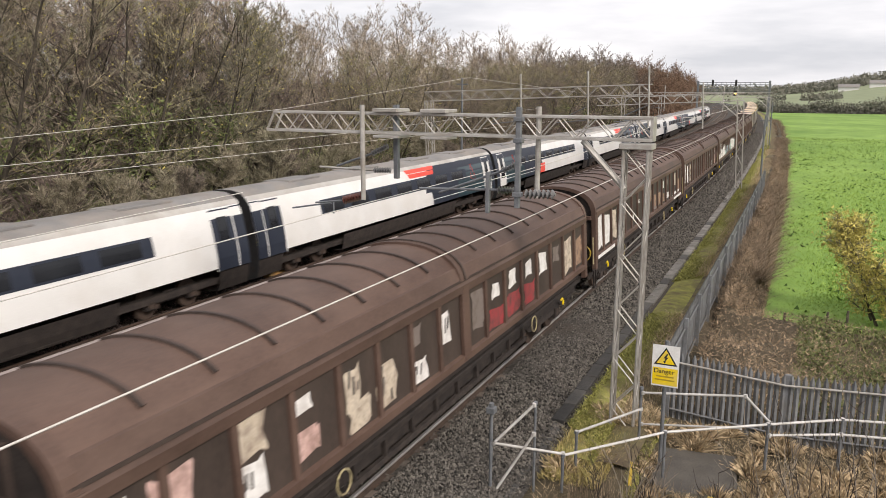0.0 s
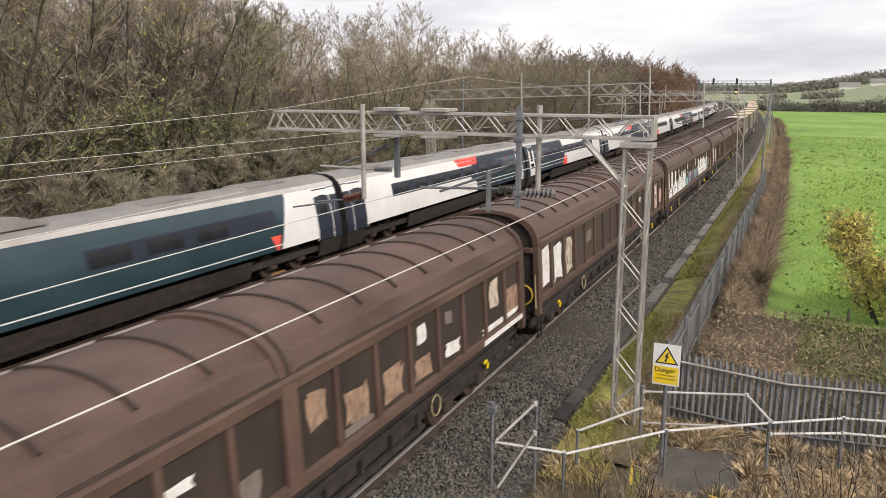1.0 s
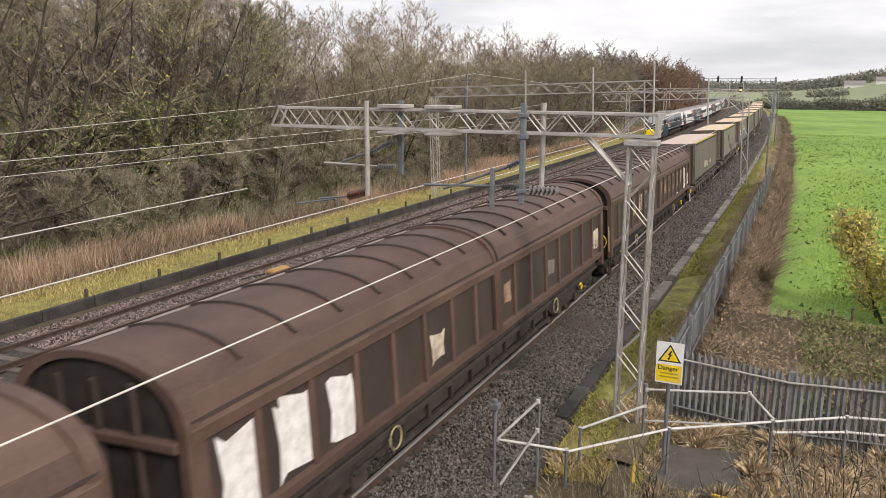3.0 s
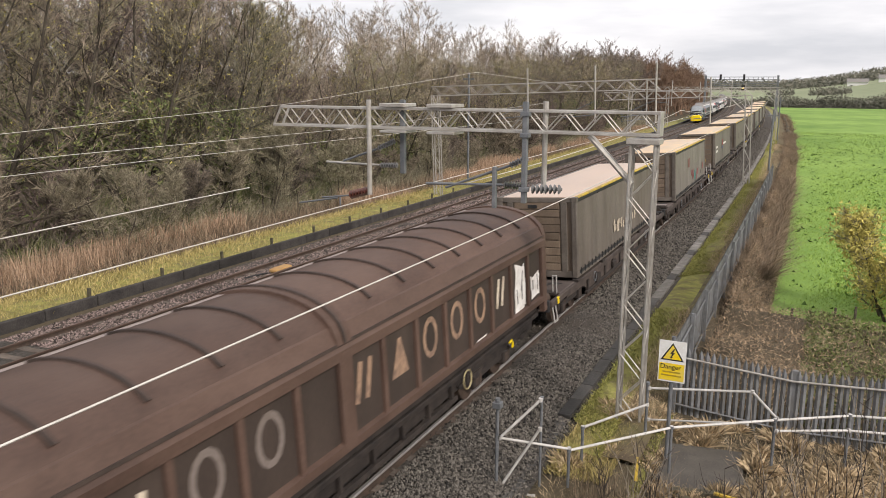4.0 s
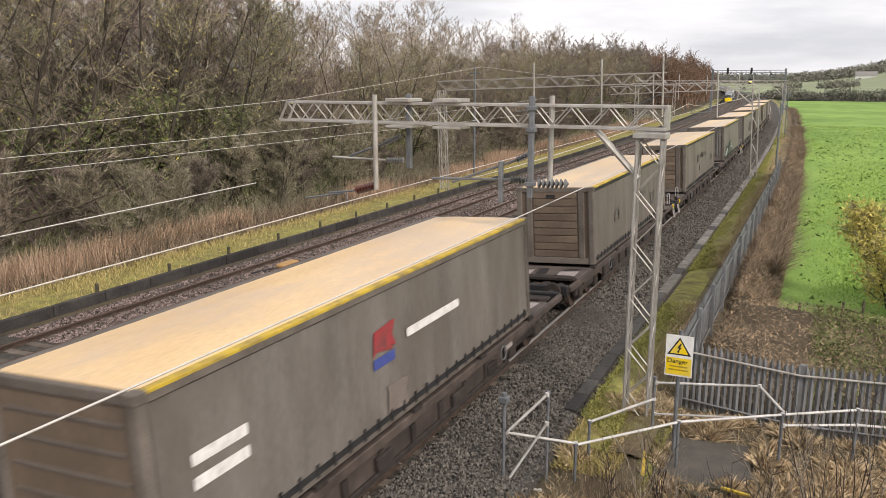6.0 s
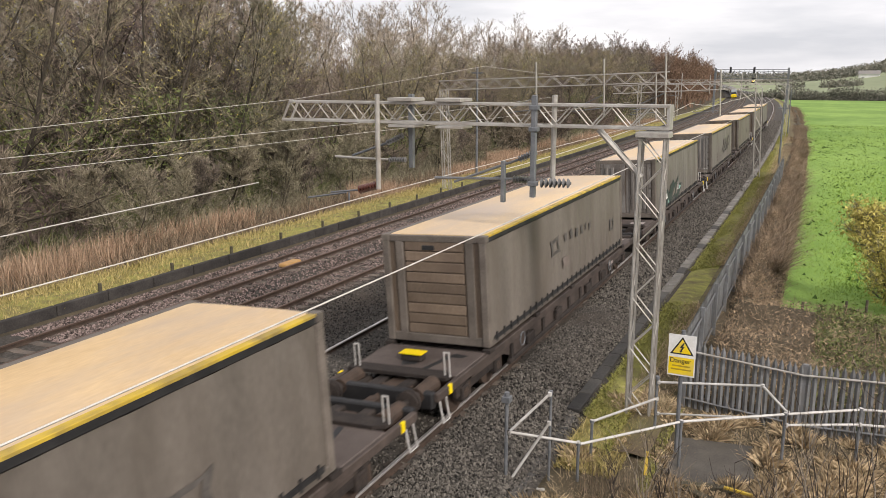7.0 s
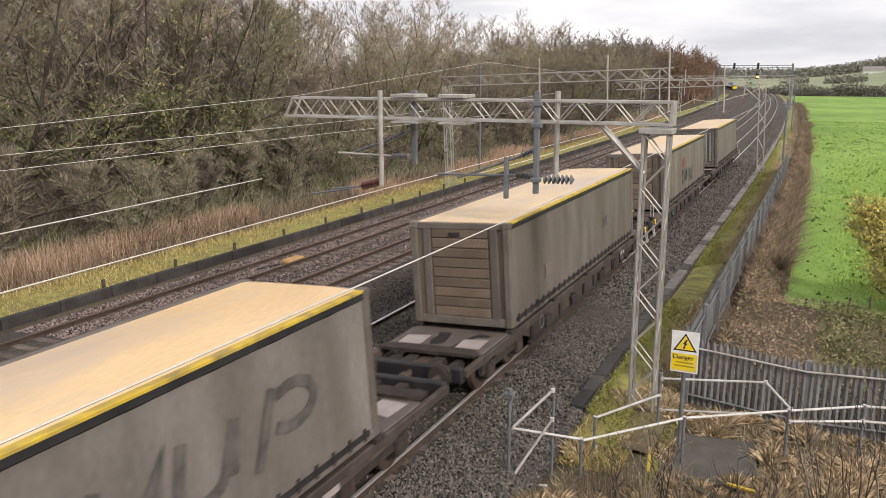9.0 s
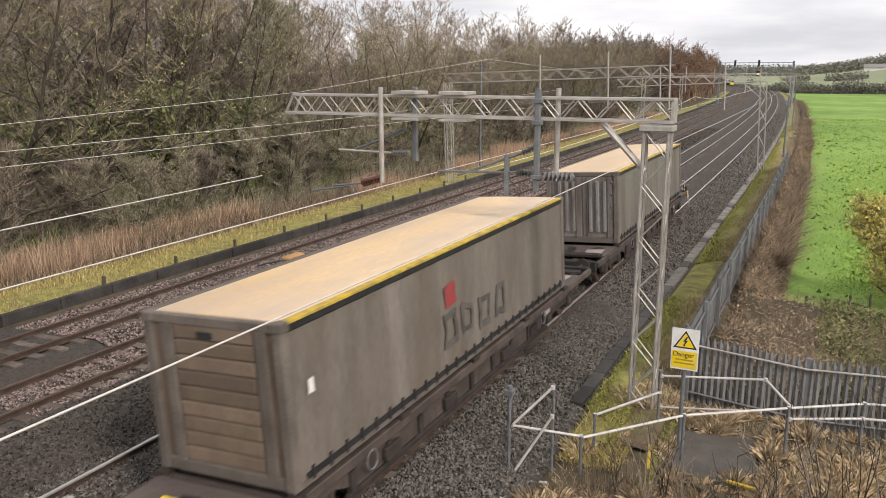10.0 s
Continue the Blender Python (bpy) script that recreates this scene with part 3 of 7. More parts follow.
def build_signal_gantry():
    g = empty("signal_gantry", "dark steel signal gantry with a lit yellow signal", "signal gantry")
    y = 185.0
    g.matrix_basis = on_line(0, y)
    x0, x1 = -11.5, 3.2
    for z in (7.2, 7.7, 8.55, 9.05):
        part("walkway_rail" if z > 8 else "girder", Shape().box(x0, x1, -0.5, -0.4, z - 0.06, z + 0.06).box(x0, x1, 0.4, 0.5, z - 0.06, z + 0.06), GALVDARK, g)
    for i in range(16):
        x = x0 + (x1 - x0) * i / 15
        part("walkway_post", Shape().box(x - 0.04, x + 0.04, -0.5, -0.42, 7.2, 9.05), GALVDARK, g)
    for x in (x0, x1):
        part("leg", Shape().box(x - 0.22, x + 0.22, -0.3, 0.3, -0.5, 9.4, 0.02), GALVDARK, g)
    for x in (-8.4, -3.6):
        head = part("signal_head", Shape().box(x - 0.22, x + 0.22, -0.75, -0.5, 8.3, 9.6, 0.04), BLACK, g, "black signal head")
    lamp = part("signal_lamp", Shape().tube((-3.6, -0.85, 6.7), (-3.6, -0.78, 6.7), 0.22, 0.22, 14), GLOW, g, "lit yellow signal")
    part("signal_backboard", Shape().box(-4.0, -3.2, -0.74, -0.6, 6.2, 7.3, 0.03), BLACK, g)


GLOW = bpy.data.materials.new("lit_signal")
GLOW.use_nodes = True
GLOW.node_tree.nodes["Principled BSDF"].inputs["Base Color"].default_value = (0.9, 0.6, 0.1, 1)
GLOW.node_tree.nodes["Principled BSDF"].inputs["Emission Color"].default_value = (1.0, 0.62, 0.12, 1)
GLOW.node_tree.nodes["Principled BSDF"].inputs["Emission Strength"].default_value = 4.0


def wire(pts, r, label, sag=0.0, mat=None):
    """An overhead wire through a few supports, hanging a little between them."""
    way = [Vector(pts[0])]
    for a, b in zip(pts, pts[1:]):
        a, b = Vector(a), Vector(b)
        way += [a.lerp(b, i / 10) - Vector((0, 0, 4 * sag * i / 10 * (1 - i / 10))) for i in range(1, 11)]
    return tagged(part("overhead_wire", Shape().hose(way, r, 5), mat or WIRE), label, "wire", "overhead wires")


def build_wires():
    Y = 16.54
    far = [(30, 0), (48, 0), (80, 0), (130, 0), (185, 0)]
    def run(x, z, z_far, y0=-8.0):
        return [(x, y0, z), (x, Y, z)] + [(x + bend(y), y, z_far) for y, _ in far[1:]]
    wire(run(1.69, 4.10, 4.2), 0.013, "pale contact wire above the near track")
    wire([(-2.27, -8, 4.0), (-2.27, Y, 4.26)] + [(-2.27 + bend(y), y, 4.4) for y in (48, 80, 130)], 0.012, "pale contact wire above the second track")
    wire([(-5.0, 2, 4.24), (-5.0, 15.2, 4.50)], 0.012, "pale tensioned wire anchored beside the boom")
    wire([(-8.0, 0, 5.32), (-8.0, 25, 5.41), (-8.2, 48, 5.9)], 0.0075, "thin overhead catenary wire")
    wire([(-8.0, 0, 5.04), (-8.0, 26.2, 5.04), (-8.2, 48, 5.0), (-8.5, 72, 5.0)], 0.0075, "thin overhead catenary wire")
    wire([(-12.0, 2, 5.15), (-12.0, 26.4, 6.20), (-12.2, 46.4, 7.78), (-12.3, 72, 6.9)], 0.009, "pale feeder wire along the far side")
    wire([(0.2 + bend(y), y, z) for y, z in ((Y, 4.75), (48, 5.6), (72, 5.2), (110, 5.6), (185, 5.4))], 0.012, "dark catenary wire above the near track", 0.25)


build_near_gantry()
build_portal(47.0, -15.2, -0.7, 6.28, 6.86, GALV, "pale lattice cantilever gantry over the fast tracks", (-8.6, -4.4, -0.85), (0,), 0.55, 2.0)
build_portal(64.0, -7.8, 3.3, 6.45, 7.05, GALV, "pale lattice cantilever gantry over the slow tracks", (-4.4, 0.4), (1,), -0.25, 2.6)
build_portal(112.0, -15.4, 3.8, 6.3, 6.9, GALV, "pale lattice portal spanning the four tracks", (-9.6, -2.0))
build_portal(150.0, -15.4, 3.8, 6.3, 6.9, GALV, "pale lattice portal spanning the four tracks", (-9.6, -2.0))
build_signal_gantry()
build_wires()


def build_line_poles():
    for x, y, h, label in ((-16.3, 55.0, 8.3, "slim grey pole carrying the feeder wire"), (4.3, 74, 5.4, "slim grey line-side post"), (4.0, 118, 6.0, "slim grey line-side post")):
        p = empty("line_pole", label, "pole", "line-side poles")
        p.matrix_basis = on_line(x, y, -0.4)
        part("pole", Shape().tube((0, 0, 0), (0, 0, h), 0.09, 0.07, 10), GALVDARK, p)
        part("crossarm", Shape().box(-0.45, 0.45, -0.05, 0.05, h - 0.5, h - 0.4, 0.01), GALVDARK, p)
    b = empty("track_box", "small orange-yellow trackside box between the far tracks", "equipment box")
    b.location = (-11.07, 24.3, -0.16)
    part("box_body", Shape().box(-0.2, 0.2, -0.5, 0.5, 0, 0.16, 0.04), ORANGE, b)
    part("box_cable", Shape().tube((-0.1, -0.7, 0.05), (-0.5, -1.6, 0.0), 0.03, 0.03, 6), BLACK, b)


ORANGE = material("orange_plastic", (0.36, 0.19, 0.06), (0.55, 0.33, 0.13), 0.6, 3, 30, 0.05, grime=(0.3, 0.22, 0.12), grime_scale=4.0)
build_line_poles()


# ---------- palisade fence ----------
def build_palisade():
    pale = Shape().prism([(-0.034, 0.0), (-0.02, 0.012), (0.0, 0.03), (0.02, 0.012), (0.034, 0.0), (0.0, 0.016)], 0.0, 1.55, "z")
    tip = Shape().poly([(-0.034, 0, 1.55), (0, 0.03, 1.55), (0.034, 0, 1.55), (0, 0.01, 1.70)], [(0, 1, 3), (1, 2, 3), (2, 0, 3)])
    pale.poly(tip.v, tip.f)
    me = pale.mesh("pale", PALISADE)
    # along the line
    f = empty("palisade_fence", "grey galvanised palisade fence along the railway", "fence", "palisade fences", "structure")
    y, i, V, F = 17.9, 0, [], []
    base = Shape().poly(pale.v, pale.f)
    while y < 66:
        m = on_line(4.85, y, -0.5, 0) @ pose(0, 0, 0, 0, 0, 90 + 3 * noise.noise(Vector((y, 0, 0)))) @ Matrix.Diagonal((1.7, 1, 1, 1))
        if y < 44:
            o = new("pale", me)
            o.parent = f
            o.matrix_basis = m
        else:
            k = len(V)
            V += [tuple(m @ Vector(v)) for v in base.v]
            F += [tuple(k + j for j in q) for q in base.f]
        y += 0.135
    far = bpy.data.meshes.new("far_pales")
    far.from_pydata(V, [], F)
    far.materials.append(PALISADE)
    tagged(new("far_pales", far), "", "", "", "stuff").parent = f
    y = 17.9
    while y < 66:
        part("fence_post", Shape().box(4.87 + bend(y), 4.97 + bend(y), y - 0.04, y + 0.04, -0.6, 1.15, 0.008), PALISADE, f)
        part("fence_rail", Shape().tube((4.89 + bend(y), y, 0.85), (4.89 + bend(y + 2.7), y + 2.7, 0.85), 0.025, 0.025, 6).tube((4.89 + bend(y), y, -0.2), (4.89 + bend(y + 2.7), y + 2.7, -0.2), 0.025, 0.025, 6), PALISADE, f)
        y += 2.7
    # return leg away from the line, stepping down with the bank
    g = empty("palisade_fence", "grey palisade fence across the bank with a pale top rail", "fence", "palisade fences", "structure")
    def fence_rise(x):
        return float(np.interp(x, [4.95, 7.42, 11.2], [0.93, 0.77, 1.05]))
    n = 46
    for i in range(n):
        x = 4.95 + i * 0.135
        o = new("pale", me)
        o.parent = g
        o.matrix_basis = pose(x, 17.75 - 0.05 * (x - 4.95), fence_rise(x) - 1.45 + 0.01 * noise.noise(Vector((x * 9, 0, 0))), 0, 1.5 * noise.noise(Vector((x * 5, 2, 0))), 180) @ Matrix.Diagonal((1.5, 1, 1, 1))
    for i, x in enumerate((4.95, 7.45, 9.95, 11.2)):
        part("fence_post", Shape().box(x - 0.06, x + 0.06, 17.62, 17.72, -0.9, fence_rise(x) + 0.22, 0.01), PALISADE, g)
    part("fence_rail", Shape().hose([(4.95, 17.66, 0.93), (7.42, 17.56, 0.77), (11.2, 17.38, 1.05)], 0.024, 8), GALV, g, "pale top rail")
    part("fence_rail", Shape().hose([(4.95, 17.68, -0.22), (7.42, 17.58, -0.38), (11.2, 17.40, -0.10)], 0.024, 8), PALISADE, g)


build_palisade()


# ---------- the access steps: tube handrails, gate, sign ----------
def rail_run(name, parent, pts, r=0.026):
    s = Shape()
    for a, b in zip(pts, pts[1:]):
        s.tube(a, b, r, r, 8)
    for p in pts:
        c = Vector(p)
        s.tube(c - Vector((0, 0, r * 1.4)), c + Vector((0, 0, r * 1.4)), r * 1.45, r * 1.45, 8)
    part(name, s, RAILPAINT, parent)


def post(parent, x, y, z0, z1, r=0.03):
    part("post", Shape().tube((x, y, z0), (x, y, z1), r, r, 8).tube((x, y, z1 - 0.03), (x, y, z1 + 0.03), r * 1.5, r * 1.4, 8), GALVDARK, parent)


def build_access():
    h = empty("handrail", "pale galvanised tube handrail beside the access steps", "handrail", "tube handrails")
    rail_run("top_rail", h, [(3.77, 13.2, 0.33), (5.39, 14.55, 0.55), (7.17, 15.66, 0.60), (8.48, 16.3, 0.69), (11.5, 17.0, 0.72)])
    rail_run("lower_rail", h, [(7.2, 15.66, 0.38), (8.48, 16.25, 0.40), (11.5, 16.9, 0.42)])
    for x, y, z in ((3.77, 13.2, 0.33), (5.39, 14.55, 0.55), (7.17, 15.66, 0.60), (8.48, 16.3, 0.69)):
        post(h, x, y, -0.9, z)
    k = empty("handrail", "pale galvanised tube handrail on the far side of the steps", "handrail", "tube handrails")
    rail_run("top_rail", k, [(3.77, 14.14, 0.40), (4.68, 15.89, 0.38)])
    rail_run("upper_rail", k, [(4.70, 15.89, 0.75), (6.70, 16.1, 0.94), (7.2, 15.75, 0.60)])
    rail_run("lower_rail", k, [(4.72, 15.89, 0.05), (6.66, 15.9, 0.33)], 0.022)
    post(k, 3.77, 14.14, -0.6, 0.40)
    post(k, 4.67, 15.89, -0.6, 0.85)
    g = empty("barrier_gate", "pale tube barrier with crossed rails at the ballast edge", "gate")
    for x, y, z in ((2.57, 12.6, 1.34), (3.28, 13.0, 1.35)):
        post(g, x, y, -0.5, z, 0.035 if x < 3 else 0.025)
    rail_run("diagonal_rail", g, [(2.62, 12.6, 0.60), (3.27, 12.95, 1.33)])
    rail_run("cross_rail", g, [(2.62, 12.6, 0.60), (3.77, 13.2, 0.36)])
    rail_run("diagonal_rail", g, [(3.29, 12.9, 0.78), (2.66, 12.6, -0.36), (3.3, 12.6, -0.42)])
    part("post_cap", Shape().box(2.49, 2.65, 12.52, 12.68, 1.18, 1.30, 0.01), GALVDARK, g)
    # warning sign on its post
    s = empty("warning_sign", "white electrical danger sign with yellow triangle on a post", "sign")
    X0, X1, Z0, Z1, Y = 4.98, 5.50, 1.26, 2.10, 15.1
    part("sign_post", Shape().tube((5.24, Y + 0.05, -0.6), (5.24, Y + 0.05, 2.18), 0.04, 0.04, 10), GALVDARK, s)
    part("plate", Shape().box(X0, X1, Y - 0.006, Y + 0.006, Z0, Z1), SIGNWHITE, s, "white sign plate")
    cx, tz = 5.24, 1.72
    def tri(w, hh, y, zb):
        return Shape().prism([(cx - w, zb), (cx + w, zb), (cx, zb + hh)], y - 0.003, y, "y")
    part("triangle_border", tri(0.225, 0.36, Y - 0.007, tz - 0.02), BLACK, s)
    part("triangle", tri(0.175, 0.285, Y - 0.011, tz + 0.008), SIGNYELLOW, s, "yellow warning triangle")
    bolt = [(0.02, 0.20), (-0.045, 0.10), (-0.005, 0.10), (-0.03, 0.035), (-0.05, 0.04), (-0.02, 0.0), (0.012, 0.035), (-0.005, 0.04), (0.045, 0.12), (0.01, 0.12), (0.045, 0.20)]
    part("lightning_bolt", Shape().prism([(cx + a, tz + 0.02 + b) for a, b in bolt], Y - 0.018, Y - 0.015, "y"), BLACK, s)
    part("lower_panel", Shape().box(X0 + 0.02, X1 - 0.02, Y - 0.010, Y - 0.007, Z0 + 0.03, Z0 + 0.38), SIGNYELLOW, s, "yellow text panel")
    txt = bpy.data.curves.new("danger_text", "FONT")
    txt.body, txt.size, txt.extrude, txt.align_x = "Danger", 0.135, 0.001, "CENTER"
    txt.materials.append(BLACK)
    t = new("danger_text", txt)
    t.parent = s
    t.matrix_basis = pose(cx - 0.02, Y - 0.014, Z0 + 0.27, 90)
    for k2, w in ((0.19, 0.17), (0.12, 0.19)):
        part("text_bar", Shape().box(cx - w, cx + w, Y - 0.014, Y - 0.011, Z0 + k2, Z0 + k2 + 0.03), SIGNTEXT, s)
    # wet concrete landing and a short run of timbers
    tagged(part("landing_slab", Shape().prism([(5.2, 14.25), (5.95, 13.85), (6.75, 14.7), (6.6, 16.1), (5.2, 15.9)], -0.62, -0.39, "z"), WETSLAB), "dark wet concrete landing beside the steps", "slab")
    for x, y, a, L in ((6.35, 13.3, 62, 1.5), (6.0, 13.9, -75, 0.9)):
        o = tagged(part("timber", Shape().box(-0.08, 0.08, -L / 2, L / 2, 0, 0.12, 0.01), DARKTIMBER), "mossy old timber lying in dead grass", "timber", "old timbers")
        o.matrix_basis = pose(x, y, -0.42, 0, 0, a)
    for x, y, a in ((6.55, 13.75, 80), (4.86, 14.1, 8)):
        o = tagged(part("yellow_marker", Shape().box(-0.03, 0.03, -0.25, 0.25, 0, 0.05, 0.008), YELLOW), "small yellow marker strip in the grass", "marker", "yellow markers")
        o.matrix_basis = pose(x, y, -0.25, 60 if a < 20 else 0, 0, a)


SIGNTEXT = material("faded_lettering", (0.35, 0.25, 0.02), (0.5, 0.36, 0.04), 0.5, 3, 30, 0.0)
WETSLAB = material("wet_concrete", (0.05, 0.043, 0.035), (0.135, 0.118, 0.098), 0.5, 2.5, 30, 0.15, grime=(0.07, 0.06, 0.045), grime_scale=1.8)
DARKTIMBER = material("mossy_timber", (0.05, 0.045, 0.03), (0.13, 0.115, 0.075), 0.9, 3, 30, 0.4, stretch=(4, 0.5, 4))
build_access()


# ---------- far field edge, hills, house ----------
# far hedges and woods: lightened, with the haze painted into the twig colour
HEDGE = island(material("haze_lightened_twigs", (0.1, 0.1, 0.1), (0.2, 0.2, 0.2), 1.0, 3, 30, 0.0), (0.10, 0.102, 0.082), (0.23, 0.22, 0.175))


def build_distance():
    s, vs = Shape(), []
    xs = [-400 + 25 * i for i in range(60)]
    ys = [430, 470, 520, 600, 700, 820, 950, 1100, 1300]
    def z(x, y):
        k = min(1, max(0, (y - 430) / 520)) ** 1.1
        return -1.5 + k * (6 + 0.13 * max(0, x + 20) * min(1, (x + 20) / 120 if x > -20 else 0) + 3 * noise.noise(Vector((x * 0.006, y * 0.004, 2))))
    for y in ys:
        for x in xs:
            vs.append((x - 40, y, z(x, y)))
    n = len(xs)
    s.poly(vs, [(k * n + i, k * n + i + 1, k * n + n + i + 1, k * n + n + i) for k in range(len(ys) - 1) for i in range(n - 1)])
    tagged(part("far_hillside", s, HILLGREEN, smooth=True), "green fields on a far hillside, haze in their pale colour", "hill", "", "structure")
    rng = random.Random(5)
    def fuzz(name, count, place, height, width, mat, label, category):
        V, F = [], []
        for i in range(count):
            x, y, zz, k = place()
            h, w = rng.uniform(*height) * k, rng.uniform(*width)
            a = rng.uniform(0, 3.1416)
            j = len(V)
            zc = zz + h * rng.random()
            V += [(x + rng.gauss(0, w), y + rng.gauss(0, w), zc + rng.gauss(0, w)) for q in range(3)]
            F.append((j, j + 1, j + 2))
        mass(name, V, F, mat, label, category)
    def in_hedge():
        x = rng.uniform(-26, 120)
        k = 0.45 + 0.75 * max(0, noise.noise(Vector((x * 0.07, 0, 8))) + 0.35) + (0.25 if x > 6 else 0)
        return x, 352 + rng.gauss(0, 2), -1.4, k
    fuzz("far_hedge", 45000, in_hedge, (1.5, 6.5), (0.18, 0.38), HEDGE, "dark hedge along the far end of the pasture", "hedge")
    def on_ridge():
        while True:
            x, y = rng.uniform(-230, 420), rng.uniform(840, 1080)
            if noise.noise(Vector((x * 0.012, y * 0.012, 3))) > -0.15:
                return x - 40, y, z(x, y) - 1, 1.0
    fuzz("ridge_woods", 60000, on_ridge, (3.0, 11.0), (0.6, 1.3), HEDGE, "grey-brown woods on the far ridge", "woodland")
    def in_copse():
        while True:
            x, y = rng.uniform(-60, 300), rng.uniform(590, 640)
            if noise.noise(Vector((x * 0.03, y * 0.02, 9))) > 0.1:
                return x - 40, y, z(x, y) - 0.5, 1.0
    fuzz("hillside_copses", 20000, in_copse, (1.5, 6.0), (0.3, 0.7), HEDGE, "dark hedgerow trees on the hillside", "woodland")
    hs = empty("farmhouse", "white farm buildings far off on the hillside", "house")
    for i, (x, w) in enumerate(((28, 16), (52, 22), (80, 14))):
        zz = z(x + 40, 780)
        part("wall", Shape().box(x, x + w, 780, 788, zz, zz + 4), SIGNWHITE, hs)
        part("roof", Shape().prism([(779, zz + 4), (789, zz + 4), (784, zz + 7)], x - 0.5, x + w + 0.5, "x"), COACHROOF, hs)


build_distance()


# ---------- trains ----------
PALEGREY = material("pale_pinkish_grey", (0.26, 0.22, 0.21), (0.42, 0.37, 0.35), 0.6, 2, 30, 0.1)
PALEYELLOW = material("weathered_pale_yellow", (0.36, 0.30, 0.15), (0.55, 0.48, 0.28), 0.6, 3, 30, 0.1, grime=(0.16, 0.12, 0.08), grime_scale=4.0, grime_amount=0.7)
BLUEEND = material("faded_blue_panel", (0.10, 0.13, 0.17), (0.20, 0.24, 0.29), 0.55, 2, 30, 0.1, grime=(0.12, 0.10, 0.09), grime_scale=2.0, grime_amount=0.7)
MOVERS = []
V_FREIGHT, V_EXPRESS = -26.9, 53.75


def bogie(parent, y, gauge_x=0.98):
    b = part("bogie", Shape().box(-gauge_x - 0.06, -gauge_x + 0.06, y - 1.25, y + 1.25, 0.42, 0.68, 0.02).box(gauge_x - 0.06, gauge_x + 0.06, y - 1.25, y + 1.25, 0.42, 0.68, 0.02)
             .box(-gauge_x, gauge_x, y - 0.2, y + 0.2, 0.45, 0.75, 0.02), UNDER, parent, "grimy cast bogie frame")
    for dy in (-0.9, 0.9):
        w = Shape()
        for s in (-1, 1):
            w.tube((s * 0.69, y + dy, 0.46), (s * 0.82, y + dy, 0.46), 0.46, 0.45, 20)
            w.tube((s * 0.82, y + dy, 0.46), (s * 1.1, y + dy, 0.46), 0.12, 0.11, 10)
        w.tube((-0.7, y + dy, 0.46), (0.7, y + dy, 0.46), 0.08, 0.08, 8)
        part("wheelset", w, RUST, b)
        for s in (-1, 1):
            part("axle_box", Shape().box(s * gauge_x - 0.12, s * gauge_x + 0.12, y + dy - 0.17, y + dy + 0.17, 0.30, 0.62, 0.03), UNDER, b)
            part("spring", Shape().tube((s * gauge_x, y + dy + 0.3, 0.3), (s * gauge_x, y + dy + 0.3, 0.6), 0.08, 0.08, 8), RUST, b)
    return b


def buffers(parent, y, way):
    for s in (-1, 1):
        part("buffer", Shape().tube((s * 0.87, y, 1.0), (s * 0.87, y + way * 0.42, 1.0), 0.09, 0.07, 10).tube((s * 0.87, y + way * 0.42, 1.0), (s * 0.87, y + way * 0.47, 1.0), 0.22, 0.23, 16), UNDER, parent)


ROOF = [(-1.40, 3.02)] + [(1.385 * math.cos(a), 3.02 + 0.80 * math.sin(a) ** 0.9) for a in [math.pi * (1 - i / 18) for i in range(1, 18)]] + [(1.40, 3.02)]


